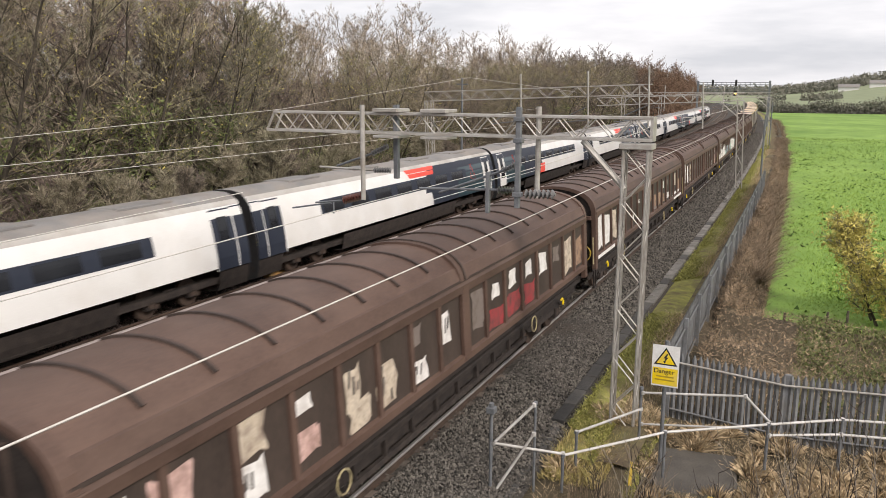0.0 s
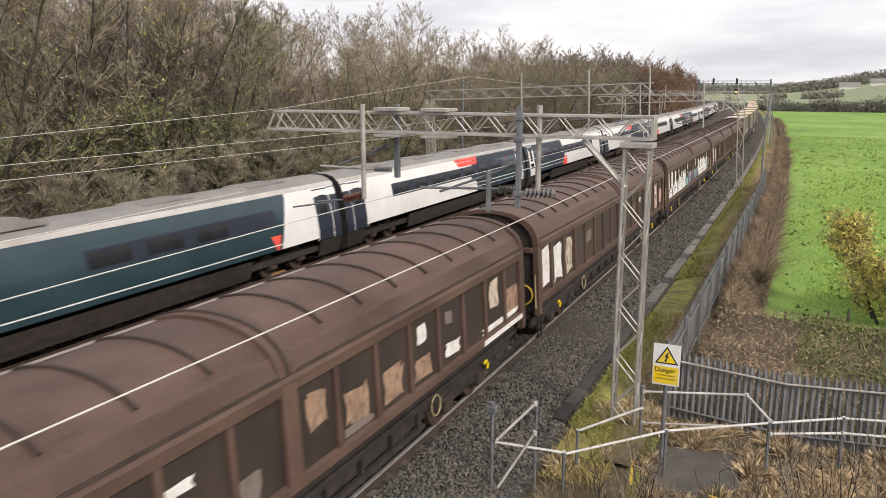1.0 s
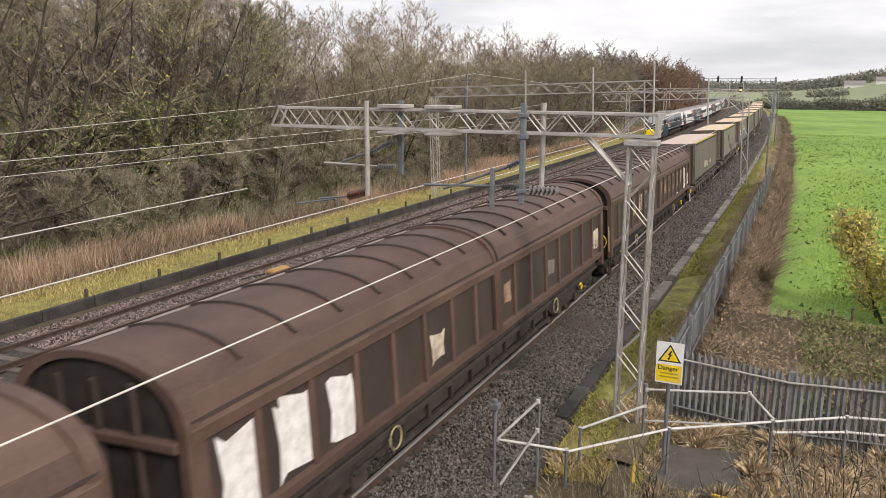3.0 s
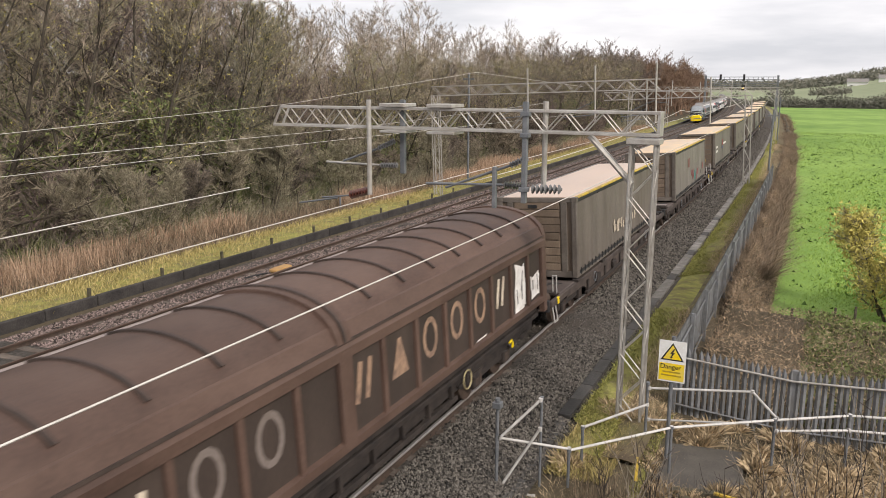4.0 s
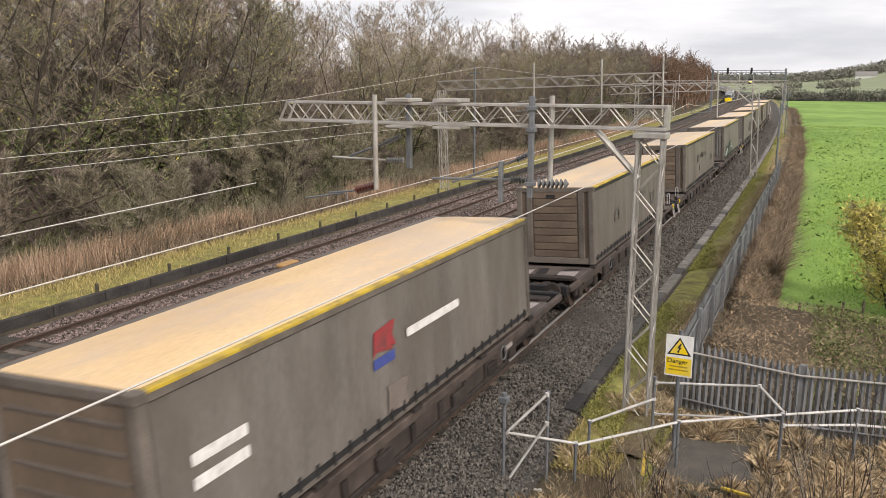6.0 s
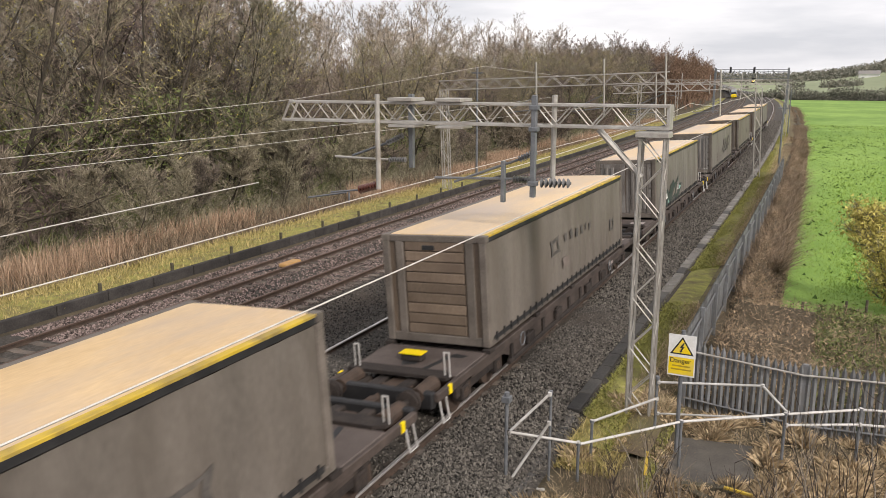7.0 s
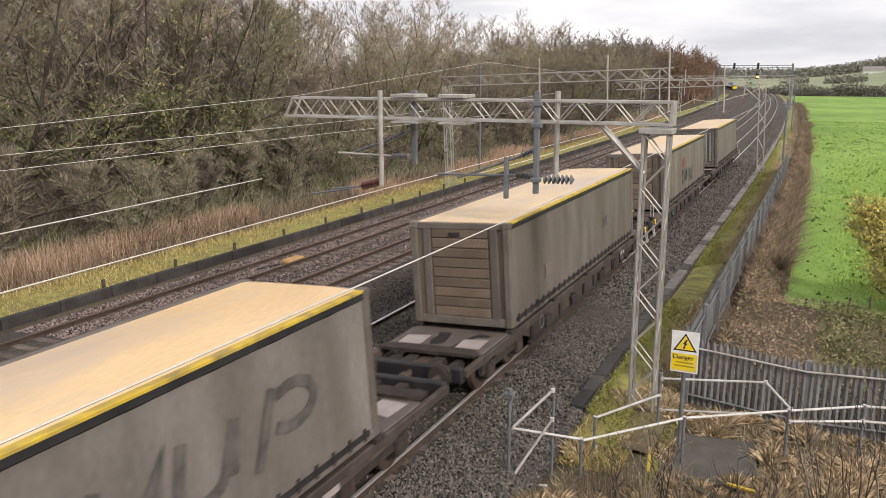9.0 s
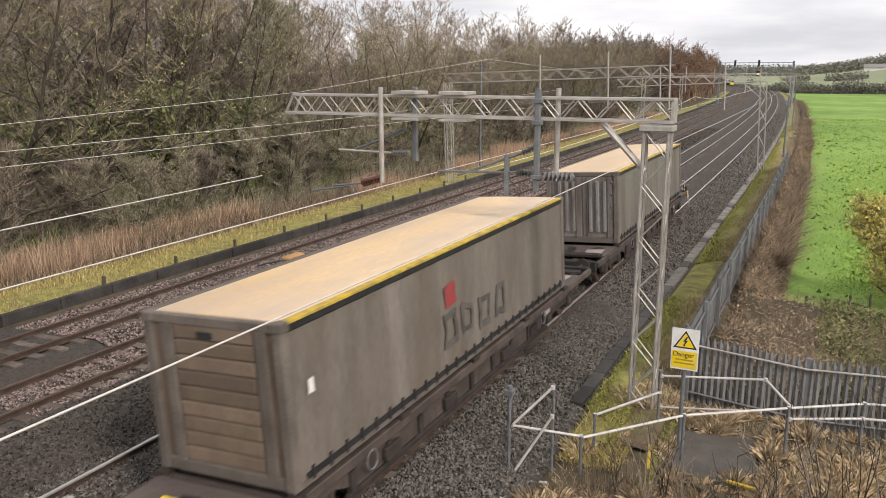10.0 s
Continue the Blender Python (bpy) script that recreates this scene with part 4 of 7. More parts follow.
def covered_wagon():
    w = empty("covered_wagon", "long brown sliding-wall freight wagon with ribbed curved roof", "freight wagon", "brown covered wagons")
    H = 9.60
    part("underframe", Shape().box(-1.1, 1.1, -H, H, 0.92, 1.08, 0.02).box(-0.35, 0.35, -H + 1, H - 1, 0.55, 0.92).box(-1.2, 1.2, -H + 0.05, H - 0.05, 1.08, 1.38).box(1.16, 1.26, -H + 0.1, H - 0.1, 0.94, 1.06, 0.02).box(-1.26, -1.16, -H + 0.1, H - 0.1, 0.94, 1.06, 0.02), UNDER, w)
    part("truss_beam", Shape().box(1.12, 1.2, -4.4, 4.4, 0.50, 0.60).box(-1.2, -1.12, -4.4, 4.4, 0.50, 0.60), UNDER, w)
    part("body", Shape().prism([(-1.36, 1.38), (1.36, 1.38), (1.36, 2.95), (-1.36, 2.95)], -H, H), BROWNSIDE, w, "brown panelled side walls, recess shade in the colour")
    # end walls with an arched rim
    for s in (-1, 1):
        # near-black wall colour carries the shade of the recess below the arch
        part("end_wall", Shape().prism([(-1.38, 1.1)] + [(a * 0.985, b - 0.02) for a, b in ROOF] + [(1.38, 1.1)], s * H, s * (H + 0.03)), UNDER, w, "end wall with recess shade in its dark colour")
        part("end_rim", rim_shape(s * (H - 0.12), s * (H + 0.1)), BROWN, w)
        buffers(w, s * (H + 0.03), s)
    # two roof halves with a broad band at the middle
    for s in (-1, 1):
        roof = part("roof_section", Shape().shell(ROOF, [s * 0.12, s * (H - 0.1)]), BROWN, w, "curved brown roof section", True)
        for i in range(1, 8):
            y = s * 1.2 * i
            part("roof_rib", arch(y - 0.03, y + 0.03, 0.035, 3), BROWNDARK, roof)
        for i in range(8):
            y = s * (1.2 * i + 0.6)
            part("worn_strip", Shape().box(-0.03, 0.03, -0.36, 0.36, -0.006, 0.006).mesh("worn_strip", PALEGREY), None, roof, at=(-0.62, y, 3.755)).rotation_euler = (0, radians(-16), 0)
    part("centre_band", arch(-0.20, 0.20, 0.05), BROWN, w, "broad band round the middle")
    part("centre_rib", arch(-0.03, 0.03, 0.075), BROWNDARK, w)
    for s in (-1, 1):
        part("eave_rail", Shape().prism([(s * 1.36, 2.80), (s * 1.45, 2.82), (s * 1.46, 2.98), (s * 1.41, 3.06), (s * 1.36, 3.06)], -H, H), BROWN, w)
        part("roof_flange", Shape().prism([(s * 1.405, 3.06), (s * 1.425, 3.10), (s * 1.325, 3.33), (s * 1.29, 3.35), (s * 1.27, 3.32), (s * 1.36, 3.08)], -H, H), BROWN, w)
        part("sill", Shape().prism([(s * 1.36, 1.36), (s * 1.44, 1.36), (s * 1.45, 1.50), (s * 1.36, 1.53)], -H, H), BROWN, w)
        part("centre_post", Shape().box(min(s * 1.36, s * 1.46), max(s * 1.36, s * 1.46), -0.17, 0.17, 1.38, 2.95, 0.015), BROWN, w)
        for q in (-1, 1):
            part("corner_post", Shape().box(min(s * 1.35, s * 1.45), max(s * 1.35, s * 1.45), q * (H - 0.1) - 0.12, q * (H - 0.1) + 0.12, 1.38, 3.02, 0.015), BROWN, w)
            for i in range(1, 8):
                y = q * 1.2 * i
                part("side_post", Shape().box(min(s * 1.35, s * 1.425), max(s * 1.35, s * 1.425), y - 0.06, y + 0.06, 1.48, 2.85, 0.01), BROWN, w)
        part("roof_gutter", Shape().prism([(s * 1.40, 3.05), (s * 1.44, 3.05), (s * 1.44, 3.10), (s * 1.40, 3.10)], -H, H), BROWNDARK, w)
    part("solebar", Shape().box(1.02, 1.10, -H + 0.2, H - 0.2, 0.62, 0.93, 0.01).box(-1.10, -1.02, -H + 0.2, H - 0.2, 0.62, 0.93, 0.01), UNDER, w)
    part("brake_gear", Shape().box(-0.9, 0.9, -3.4, 3.4, 0.32, 0.6, 0.03), UNDER, w)
    for i in range(9):
        y = -4.2 + 1.05 * i
        part("truss_post", Shape().box(1.12, 1.19, y - 0.04, y + 0.04, 0.55, 1.0), UNDER, w)
    # pale strip along the far shoulder of the roof
    part("ridge_strip", Shape().prism([(-0.80, 3.69), (-0.70, 3.755), (-0.70, 3.72), (-0.80, 3.66)], -H, H), PALEGREY, w, "pale strip along the roof")
    wheel = part("end_brake_wheel", ring_shape((1.0, -(H + 0.16), 1.62), 0.27, 0.02, "y"), YELLOW, w, "dull yellow end brake wheel")
    part("spoke", Shape().box(0.97, 1.03, -(H + 0.17), -(H + 0.15), 1.36, 1.88), UNDER, wheel)
    part("hub", Shape().tube((1.0, -(H + 0.2), 1.62), (1.0, -H, 1.62), 0.04, 0.04, 8), UNDER, wheel)
    for e in (-1, 1):
        part("end_beam", Shape().box(-1.3, 1.3, min(e * H, e * (H + 0.14)), max(e * H, e * (H + 0.14)), 2.72, 2.86, 0.02), BROWN, w)
        for x in (-0.62, 0.0, 0.62):
            part("end_stanchion", Shape().box(x - 0.05, x + 0.05, min(e * H, e * (H + 0.09)), max(e * H, e * (H + 0.09)), 1.2, 3.5, 0.012), BROWNDARK, w)
        part("end_handrail", Shape().hose([(1.36, e * (H + 0.03), 1.25), (1.36, e * (H + 0.16), 1.27), (1.36, e * (H + 0.16), 2.15), (1.36, e * (H + 0.03), 2.17)], 0.017, 6), PALEYELLOW, w, "pale yellow end handrail")
        part("coupler", Shape().tube((0, e * H, 0.98), (0, e * (H + 0.5), 0.94), 0.07, 0.06, 8), RUST, w)
        part("air_hose", Shape().hose([(0.35, e * H, 0.95), (0.4, e * (H + 0.25), 0.75), (0.38, e * (H + 0.42), 0.55)], 0.03, 6), BLACK, w)
        part("release_lever", Shape().hose([(1.27, e * 7.4 - 0.1, 0.86), (1.28, e * 7.4, 0.9), (1.28, e * 7.4 + 0.09, 0.82), (1.27, e * 7.4 + 0.08, 0.70)], 0.028, 6), NOSEYELLOW, w, "bright yellow brake lever")
        for y0 in (4.9, 5.6, 7.9, 8.6):
            part("leaf_spring", Shape().prism([(e * y0 - 0.35, 0.72), (e * y0 + 0.35, 0.72), (e * y0 + 0.22, 0.62), (e * y0, 0.56), (e * y0 - 0.22, 0.62)], 1.02, 1.14, "x"), UNDER, w)
    part("end_steps", Shape().box(1.2, 1.3, -H + 0.2, -H + 0.5, 0.35, 0.40).box(1.25, 1.29, -H + 0.2, -H + 0.23, 0.35, 0.95).box(1.25, 1.29, -H + 0.47, -H + 0.5, 0.35, 0.95), UNDER, w)
    for y in (-6.6, 6.6):
        bogie(w, y)
    for s in (-1, 1):
        hand = part("brake_wheel", ring_shape((1.30, s * 4.72, 0.85), 0.20, 0.018), PALEYELLOW, w, "pale hand-brake wheel")
        part("spoke", Shape().box(1.29, 1.31, s * 4.72 - 0.02, s * 4.72 + 0.02, 0.66, 1.04), UNDER, hand)
    return w


def rim_shape(y0, y1):
    y0, y1 = min(y0, y1), max(y0, y1)
    outer = [(-1.44, 1.08)] + [(a * 1.03, b + 0.035) for a, b in ROOF] + [(1.44, 1.08)]
    inner = [(-1.30, 1.08)] + [(a * 0.93, b - 0.06) for a, b in ROOF] + [(1.30, 1.08)]
    return band(outer, inner, y0, y1)


def arch(y0, y1, proud, skip=0):
    curve = ROOF[skip:len(ROOF) - skip]
    outer = [(a * (1 + proud * 0.7), b + proud) for a, b in curve]
    inner = [(a * 0.98, b - 0.03) for a, b in curve]
    return band(outer, inner, y0, y1)


def band(outer, inner, y0, y1):
    n = len(outer)
    vs = [(a, y, b) for y in (y0, y1) for a, b in outer] + [(a, y, b) for y in (y0, y1) for a, b in inner]
    f = []
    for i in range(n - 1):
        f += [(i, i + 1, n + i + 1, n + i), (2 * n + i, 3 * n + i, 3 * n + i + 1, 2 * n + i + 1), (i, 2 * n + i, 2 * n + i + 1, i + 1), (n + i, n + i + 1, 3 * n + i + 1, 3 * n + i)]
    return Shape().poly(vs, f)


def ring_shape(c, r, t, axis="x"):
    pts = []
    for i in range(20):
        a = 6.28319 * i / 20
        pts.append(Vector(c) + r * (Vector((0, math.cos(a), math.sin(a))) if axis == "x" else Vector((math.cos(a), 0.004 * math.sin(a), math.sin(a)))))
    return Shape().hose(pts, t, 6, True)


def flat_wagon():
    w = empty("flat_wagon", "low grimy container flat wagon with pocketed deck", "freight wagon", "container flat wagons")
    H = 8.75
    part("deck", Shape().box(-1.2, 1.2, -7.75, -6.2, 0.96, 1.06, 0.02).box(-1.2, 1.2, 6.2, 7.75, 0.96, 1.06, 0.02).box(-1.2, 1.2, -6.2, 6.2, 0.86, 0.98), DECK, w, "worn brown deck plates")
    for s in (-1, 1):
        part("side_sill", Shape().box(s * 1.22 - 0.06, s * 1.22 + 0.06, -H, H, 0.86, 1.04, 0.02), GIRDER, w)
        part("side_girder", Shape().prism([(-6.9, 0.70), (-5.1, 0.66), (-4.4, 0.40), (4.4, 0.40), (5.1, 0.66), (6.9, 0.70), (6.9, 0.90), (-6.9, 0.90)], min(s * 1.08, s * 1.14), max(s * 1.08, s * 1.14), "x"), GIRDER, w, "brown fish-bellied side girder")
        for y in (-3.4, -1.1, 1.9, 3.7):
            part("equipment_box", Shape().box(min(s * 1.14, s * 1.24), max(s * 1.14, s * 1.24), y - 0.26, y + 0.26, 0.46, 0.70, 0.02), UNDER, w)
        part("data_panel", Shape().box(min(s * 1.19, s * 1.206), max(s * 1.19, s * 1.206), 4.55, 5.0, 0.70, 0.86), PALEGREY, w, "pale data panel")
        part("lower_chord", Shape().box(s * 1.15 - 0.05, s * 1.15 + 0.05, -4.8, 4.8, 0.30, 0.42, 0.02), UNDER, w)
        for i in range(9):
            y = -4.6 + 1.15 * i
            part("strut", Shape().box(s * 1.15 - 0.04, s * 1.15 + 0.04, y - 0.08, y + 0.08, 0.4, 0.75), UNDER, w)
        for y in (-6.1, -3.05, 0, 3.05, 6.1):
            part("spigot", Shape().box(s * 1.22 - 0.09, s * 1.22 + 0.09, y - 0.15, y + 0.15, 1.03, 1.115), UNDER, w)
    for s in (-1, 1):
        # thin black plates paint the shade of deck slots: a hooked one to one side, a round-headed one to the other
        part("deck_pocket", Shape().prism([(0.30, s * 7.66), (0.42, s * 7.66), (0.62, s * 6.75), (0.86, s * 6.72), (0.92, s * 6.56), (0.62, s * 6.5), (0.50, s * 6.7)], 1.058, 1.066, "z"), BLACK, w, "black plate as the shade of a hooked deck slot")
        part("deck_pocket", Shape().prism([(-0.42, s * 6.6), (-0.1, s * 6.56), (-0.02, s * 6.8), (0.06, s * 7.35), (-0.2, s * 7.5), (-0.34, s * 7.2), (-0.3, s * 6.86)], 1.058, 1.066, "z"), BLACK, w, "black plate as the shade of an open deck slot")
        part("deck_seam", Shape().box(-1.18, 1.18, s * 6.24 - 0.012, s * 6.24 + 0.012, 1.058, 1.072), UNDER, w)
        part("neck_beam", Shape().box(-0.45, -0.2, min(s * 7.7, s * H), max(s * 7.7, s * H), 0.75, 1.0, 0.03).box(0.2, 0.45, min(s * 7.7, s * H), max(s * 7.7, s * H), 0.75, 1.0, 0.03), UNDER, w)
        part("coupling", Shape().tube((0, s * H, 0.92), (0, s * (H + 0.4), 0.85), 0.06, 0.05, 8).box(-0.12, 0.12, s * (H + 0.3) - 0.12, s * (H + 0.3) + 0.12, 0.7, 0.95, 0.03), RUST, w)
        part("air_hose", Shape().tube((0.35, s * H, 0.85), (0.42, s * (H + 0.25), 0.5), 0.025, 0.025, 6), RED, w, "red-capped air hose")
        for x in (-0.75, 0.75):
            part("brake_cylinder", Shape().tube((x, s * 8.0, 0.85), (x, s * 8.5, 0.85), 0.13, 0.13, 12), UNDER, w)
        part("headstock", Shape().box(-1.2, 1.2, s * H - 0.09, s * H + 0.09, 0.74, 1.08, 0.03), BLACK, w, "black headstock")
        block = part("deck_stop", Shape().box(-0.36, 0.14, s * 7.12 - 0.12, s * 7.12 + 0.12, 1.06, 1.22, 0.03), UNDER, w)
        part("stop_plate", Shape().prism([(s * 7.12 - s * 0.15, 1.225), (s * 7.12 + s * 0.15, 1.225), (s * 7.12 + s * 0.15, 1.245), (s * 7.12 - s * 0.15, 1.245)], -0.38, 0.16, "x"), NOSEYELLOW, block, "bright yellow plate")
        part("end_plate", Shape().prism([(-1.15, s * 7.85), (-0.95, s * 7.72), (0.95, s * 7.72), (1.15, s * 7.85), (1.15, s * 8.1), (-1.15, s * 8.1)], 1.06, 1.13, "z"), UNDER, w, "dark cross plate behind the headstock")
        for x in (-1, 1):
            part("step_loop", Shape().hose([(x * 1.24, s * 8.35, 0.86), (x * 1.3, s * 8.35, 0.42), (x * 1.3, s * 8.62, 0.42), (x * 1.24, s * 8.62, 0.86)], 0.022, 6), RAILPAINT, w, "pale shunter's step")
            part("lamp_bracket", Shape().box(x * 1.27 - 0.03, x * 1.27 + 0.03, s * 8.2 - 0.06, s * 8.2 + 0.06, 0.86, 1.06, 0.012), NOSEYELLOW, w, "bright yellow handle")
            part("buffer_casing", Shape().tube((x * 0.87, s * 8.15, 1.0), (x * 0.87, s * 8.85, 1.0), 0.17, 0.15, 14), RUST, w)
        part("draw_gear", Shape().box(-0.16, 0.16, s * 8.2 - 0.35, s * 8.2 + 0.35, 0.80, 0.96, 0.03).tube((-0.5, s * 8.3, 0.92), (0.5, s * 8.3, 0.92), 0.05, 0.05, 8), RUST, w)
        buffers(w, s * (H + 0.02), s)
        for x in (-1.05, 1.05):
            part("hand_rail", Shape().tube((x, s * 7.95, 1.1), (x, s * 7.95, 1.6), 0.016, 0.016, 6).tube((x + 0.11, s * 7.95, 1.1), (x + 0.11, s * 7.95, 1.6), 0.016, 0.016, 6).tube((x - 0.01, s * 7.95, 1.6), (x + 0.12, s * 7.95, 1.6), 0.018, 0.018, 6), RAILPAINT, w, "pale shunter's hand rail")
        bogie(w, s * 6.2)
        part("brake_wheel", ring_shape((1.3, s * 4.2, 0.78), 0.16, 0.014), GALVDARK, w, "pale hand-brake wheel")
    return w


CW, CZ0, CZ1, CL = 1.27, 1.131, 3.587, 6.06


def container(roof_mat, front, label, cloth):
    c = empty("swap_body", label, "container", "curtain-sided containers")
    z0, z1 = CZ0, CZ1
    part("floor_frame", Shape().box(-CW, CW, -CL, CL, z0, z0 + 0.14, 0.015), BOXFRAME, c)
    for s in (-1, 1):
        part("curtain", curtain_shape(s), cloth, c, "grimy side curtain")
        part("top_rail", Shape().box(min(s * 1.20, s * 1.272), max(s * 1.20, s * 1.272), -CL, CL, z1 - 0.13, z1 - 0.01, 0.012), BLACK if front != 3 else BOXFRAME, c, "dark top rail")
        part("curtain_hem", Shape().box(min(s * 1.262, s * 1.276), max(s * 1.262, s * 1.276), -CL + 0.2, CL - 0.2, z0 + 0.10, z0 + 0.20), BLACK, c)
        for i in range(27):
            y = -CL + 0.35 + i * (2 * CL - 0.7) / 26
            part("strap", STRAP, None, c, at=(s * 1.278, y, z0 + 0.15))
    part("roof", Shape().prism([(-1.24, z1 - 0.02), (1.24, z1 - 0.02), (1.2, z1 + 0.012), (0.6, z1 + 0.03), (-0.6, z1 + 0.03), (-1.2, z1 + 0.012)], -CL + 0.03, CL - 0.03), roof_mat, c, "dusty tan tarpaulin roof")
    for s in (-1, 1):
        part("roof_edge_strip", Shape().box(min(s * 1.14, s * 1.275), max(s * 1.14, s * 1.275), -CL + 0.02, CL - 0.02, z1 - 0.03, z1 + 0.022, 0.008), YELLOW if s > 0 else BOXFRAME, c, "yellow roof edge strip" if s > 0 else "")
    for y, way in ((-CL, -1), (CL, 1)):
        for s in (-1, 1):
            part("corner_post", Shape().box(s * 1.19 - 0.085, s * 1.19 + 0.085, y - 0.09, y + 0.09, z0, z1 - 0.005, 0.02), BOXFRAME, c)
            part("corner_casting", Shape().box(s * 1.19 - 0.095, s * 1.19 + 0.095, y - 0.1, y + 0.1, z1 - 0.12, z1 + 0.025, 0.015), BOXFRAME, c)
        part("end_header", Shape().box(-1.12, 1.12, y - 0.06, y + 0.06, z1 - 0.14, z1 + 0.01, 0.015), BOXFRAME, c)
        part("end_sill", Shape().box(-1.12, 1.12, y - 0.06, y + 0.06, z0, z0 + 0.2, 0.015), BOXFRAME, c)
        panel = part("end_panel", Shape().box(-1.12, 1.12, y - 0.02, y + 0.02, z0 + 0.15, z1 - 0.12), BOXEND, c)
        if way < 0 and front == 1:  # planked front wall
            for i in range(9):
                a = z0 + 0.2 + i * 0.238
                part("plank", Shape().box(-0.72, 0.72, y - 0.05, y - 0.015, a + 0.012, a + 0.226, 0.012), BOXEND, panel)
            for s in (-1, 1):
                part("upright", Shape().box(s * 0.86 - 0.1, s * 0.86 + 0.1, y - 0.06, y, z0 + 0.15, z1 - 0.12, 0.02), BOXFRAME, panel)
            part("vent", Shape().box(-0.28, 0.02, y - 0.062, y - 0.03, z1 - 0.32, z1 - 0.21, 0.01), BLACK, panel, "small black vent")
        elif way < 0 and front == 2:  # double doors with locking bars
            for s in (-1, 1):
                door = part("door", Shape().box(min(s * 0.02, s * 1.08), max(s * 0.02, s * 1.08), y - 0.05, y - 0.01, z0 + 0.2, z1 - 0.14, 0.015), DOORPAINT, panel, "grimy ribbed container door")
                for k in (0.3, 0.55, 0.8):
                    part("door_rib", Shape().prism([(s * k - 0.06, y - 0.05), (s * k - 0.035, y - 0.12), (s * k + 0.035, y - 0.12), (s * k + 0.06, y - 0.05)], z0 + 0.4, z1 - 0.3, "z"), DOORPAINT, door)
                for k in (0.2, 0.92):
                    part("locking_bar", Shape().tube((s * k, y - 0.08, z0 + 0.2), (s * k, y - 0.08, z1 - 0.15), 0.016, 0.016, 6), BOXFRAME, door)
                for i in range(5):
                    a = z0 + 0.45 + i * 0.42
                    part("hinge", Shape().box(s * 1.08 - 0.07, s * 1.08 + 0.07, y - 0.075, y - 0.04, a - 0.04, a + 0.04, 0.01), BOXFRAME, door)
        elif way < 0:  # darker wall of shallow ribs with a yellow bar
            for i in range(6):
                a = z0 + 0.28 + i * 0.35
                part("rib", Shape().box(-0.98, 0.98, y - 0.04, y - 0.015, a, a + 0.05, 0.008), BOXFRAME, panel)
            part("warning_bar", Shape().box(-0.62, 0.62, y - 0.055, y - 0.02, z0 + 0.5, z0 + 0.63, 0.008), YELLOW, panel, "yellow bar low on the end wall")
    return c


def curtain_shape(s):
    """A hanging curtain with faint vertical folds."""
    sh, n, m = Shape(), 110, 6
    vs = []
    for i in range(n + 1):
        y = -CL + 0.1 + (2 * CL - 0.2) * i / n
        for k in range(m):
            z = CZ0 + 0.12 + (CZ1 - CZ0 - 0.26) * k / (m - 1)
            fold = 0.010 * math.sin(y * 10.3) * (0.4 + 0.6 * noise.noise(Vector((y * 0.6, 1, k * 0.3)))) + 0.012 * noise.noise(Vector((y * 1.7, s, k * 0.4)))
            vs.append((s * (1.252 + fold), y, z))
    sh.poly(vs, [(i * m + k, i * m + k + 1, i * m + m + k + 1, i * m + m + k) for i in range(n) for k in range(m - 1)])
    return sh


STRAP = Shape().box(-0.008, 0.008, -0.03, 0.03, -0.09, 0.12).box(-0.012, 0.014, -0.045, 0.045, -0.02, 0.03).mesh("strap", BLACK)

# express coach: tapering sides, dark window band; one half of the livery white, the other dark
COACH = [(0.62, 0.22), (1.22, 0.28), (1.33, 0.62), (1.365, 1.05), (1.362, 1.45), (1.315, 1.85), (1.245, 2.35), (1.15, 2.85), (1.02, 3.12), (0.80, 3.32), (0.5, 3.43), (0.0, 3.47)]
COACH_FULL = [(-a, b) for a, b in COACH[:-1]] + COACH[::-1][0:1] + [(a, b) for a, b in COACH[:-1]][::-1]


def side_x(z):
    for (a, b), (c, d) in zip(COACH[2:], COACH[3:]):
        if b <= z <= d:
            return a + (c - a) * (z - b) / (d - b)
    return 1.3


def cut_strip(s, pts, y0, y1, lean0=0.0, lean1=0.0, proud=0.0):
    """A strip of the coach's side between two (leaning) ends."""
    sh, n = Shape(), len(pts)
    vs = []
    for y, lean in ((y0, lean0), (y1, lean1)):
        for a, b in pts:
            vs.append((s * (a + proud), y + lean * (b - 1.6), b))
    return sh.poly(vs, [(i, i + 1, n + i + 1, n + i) for i in range(n - 1)])


def side_pts(z0, z1, k=6):
    return [(side_x(z0 + (z1 - z0) * i / (k - 1)), z0 + (z1 - z0) * i / (k - 1)) for i in range(k)]


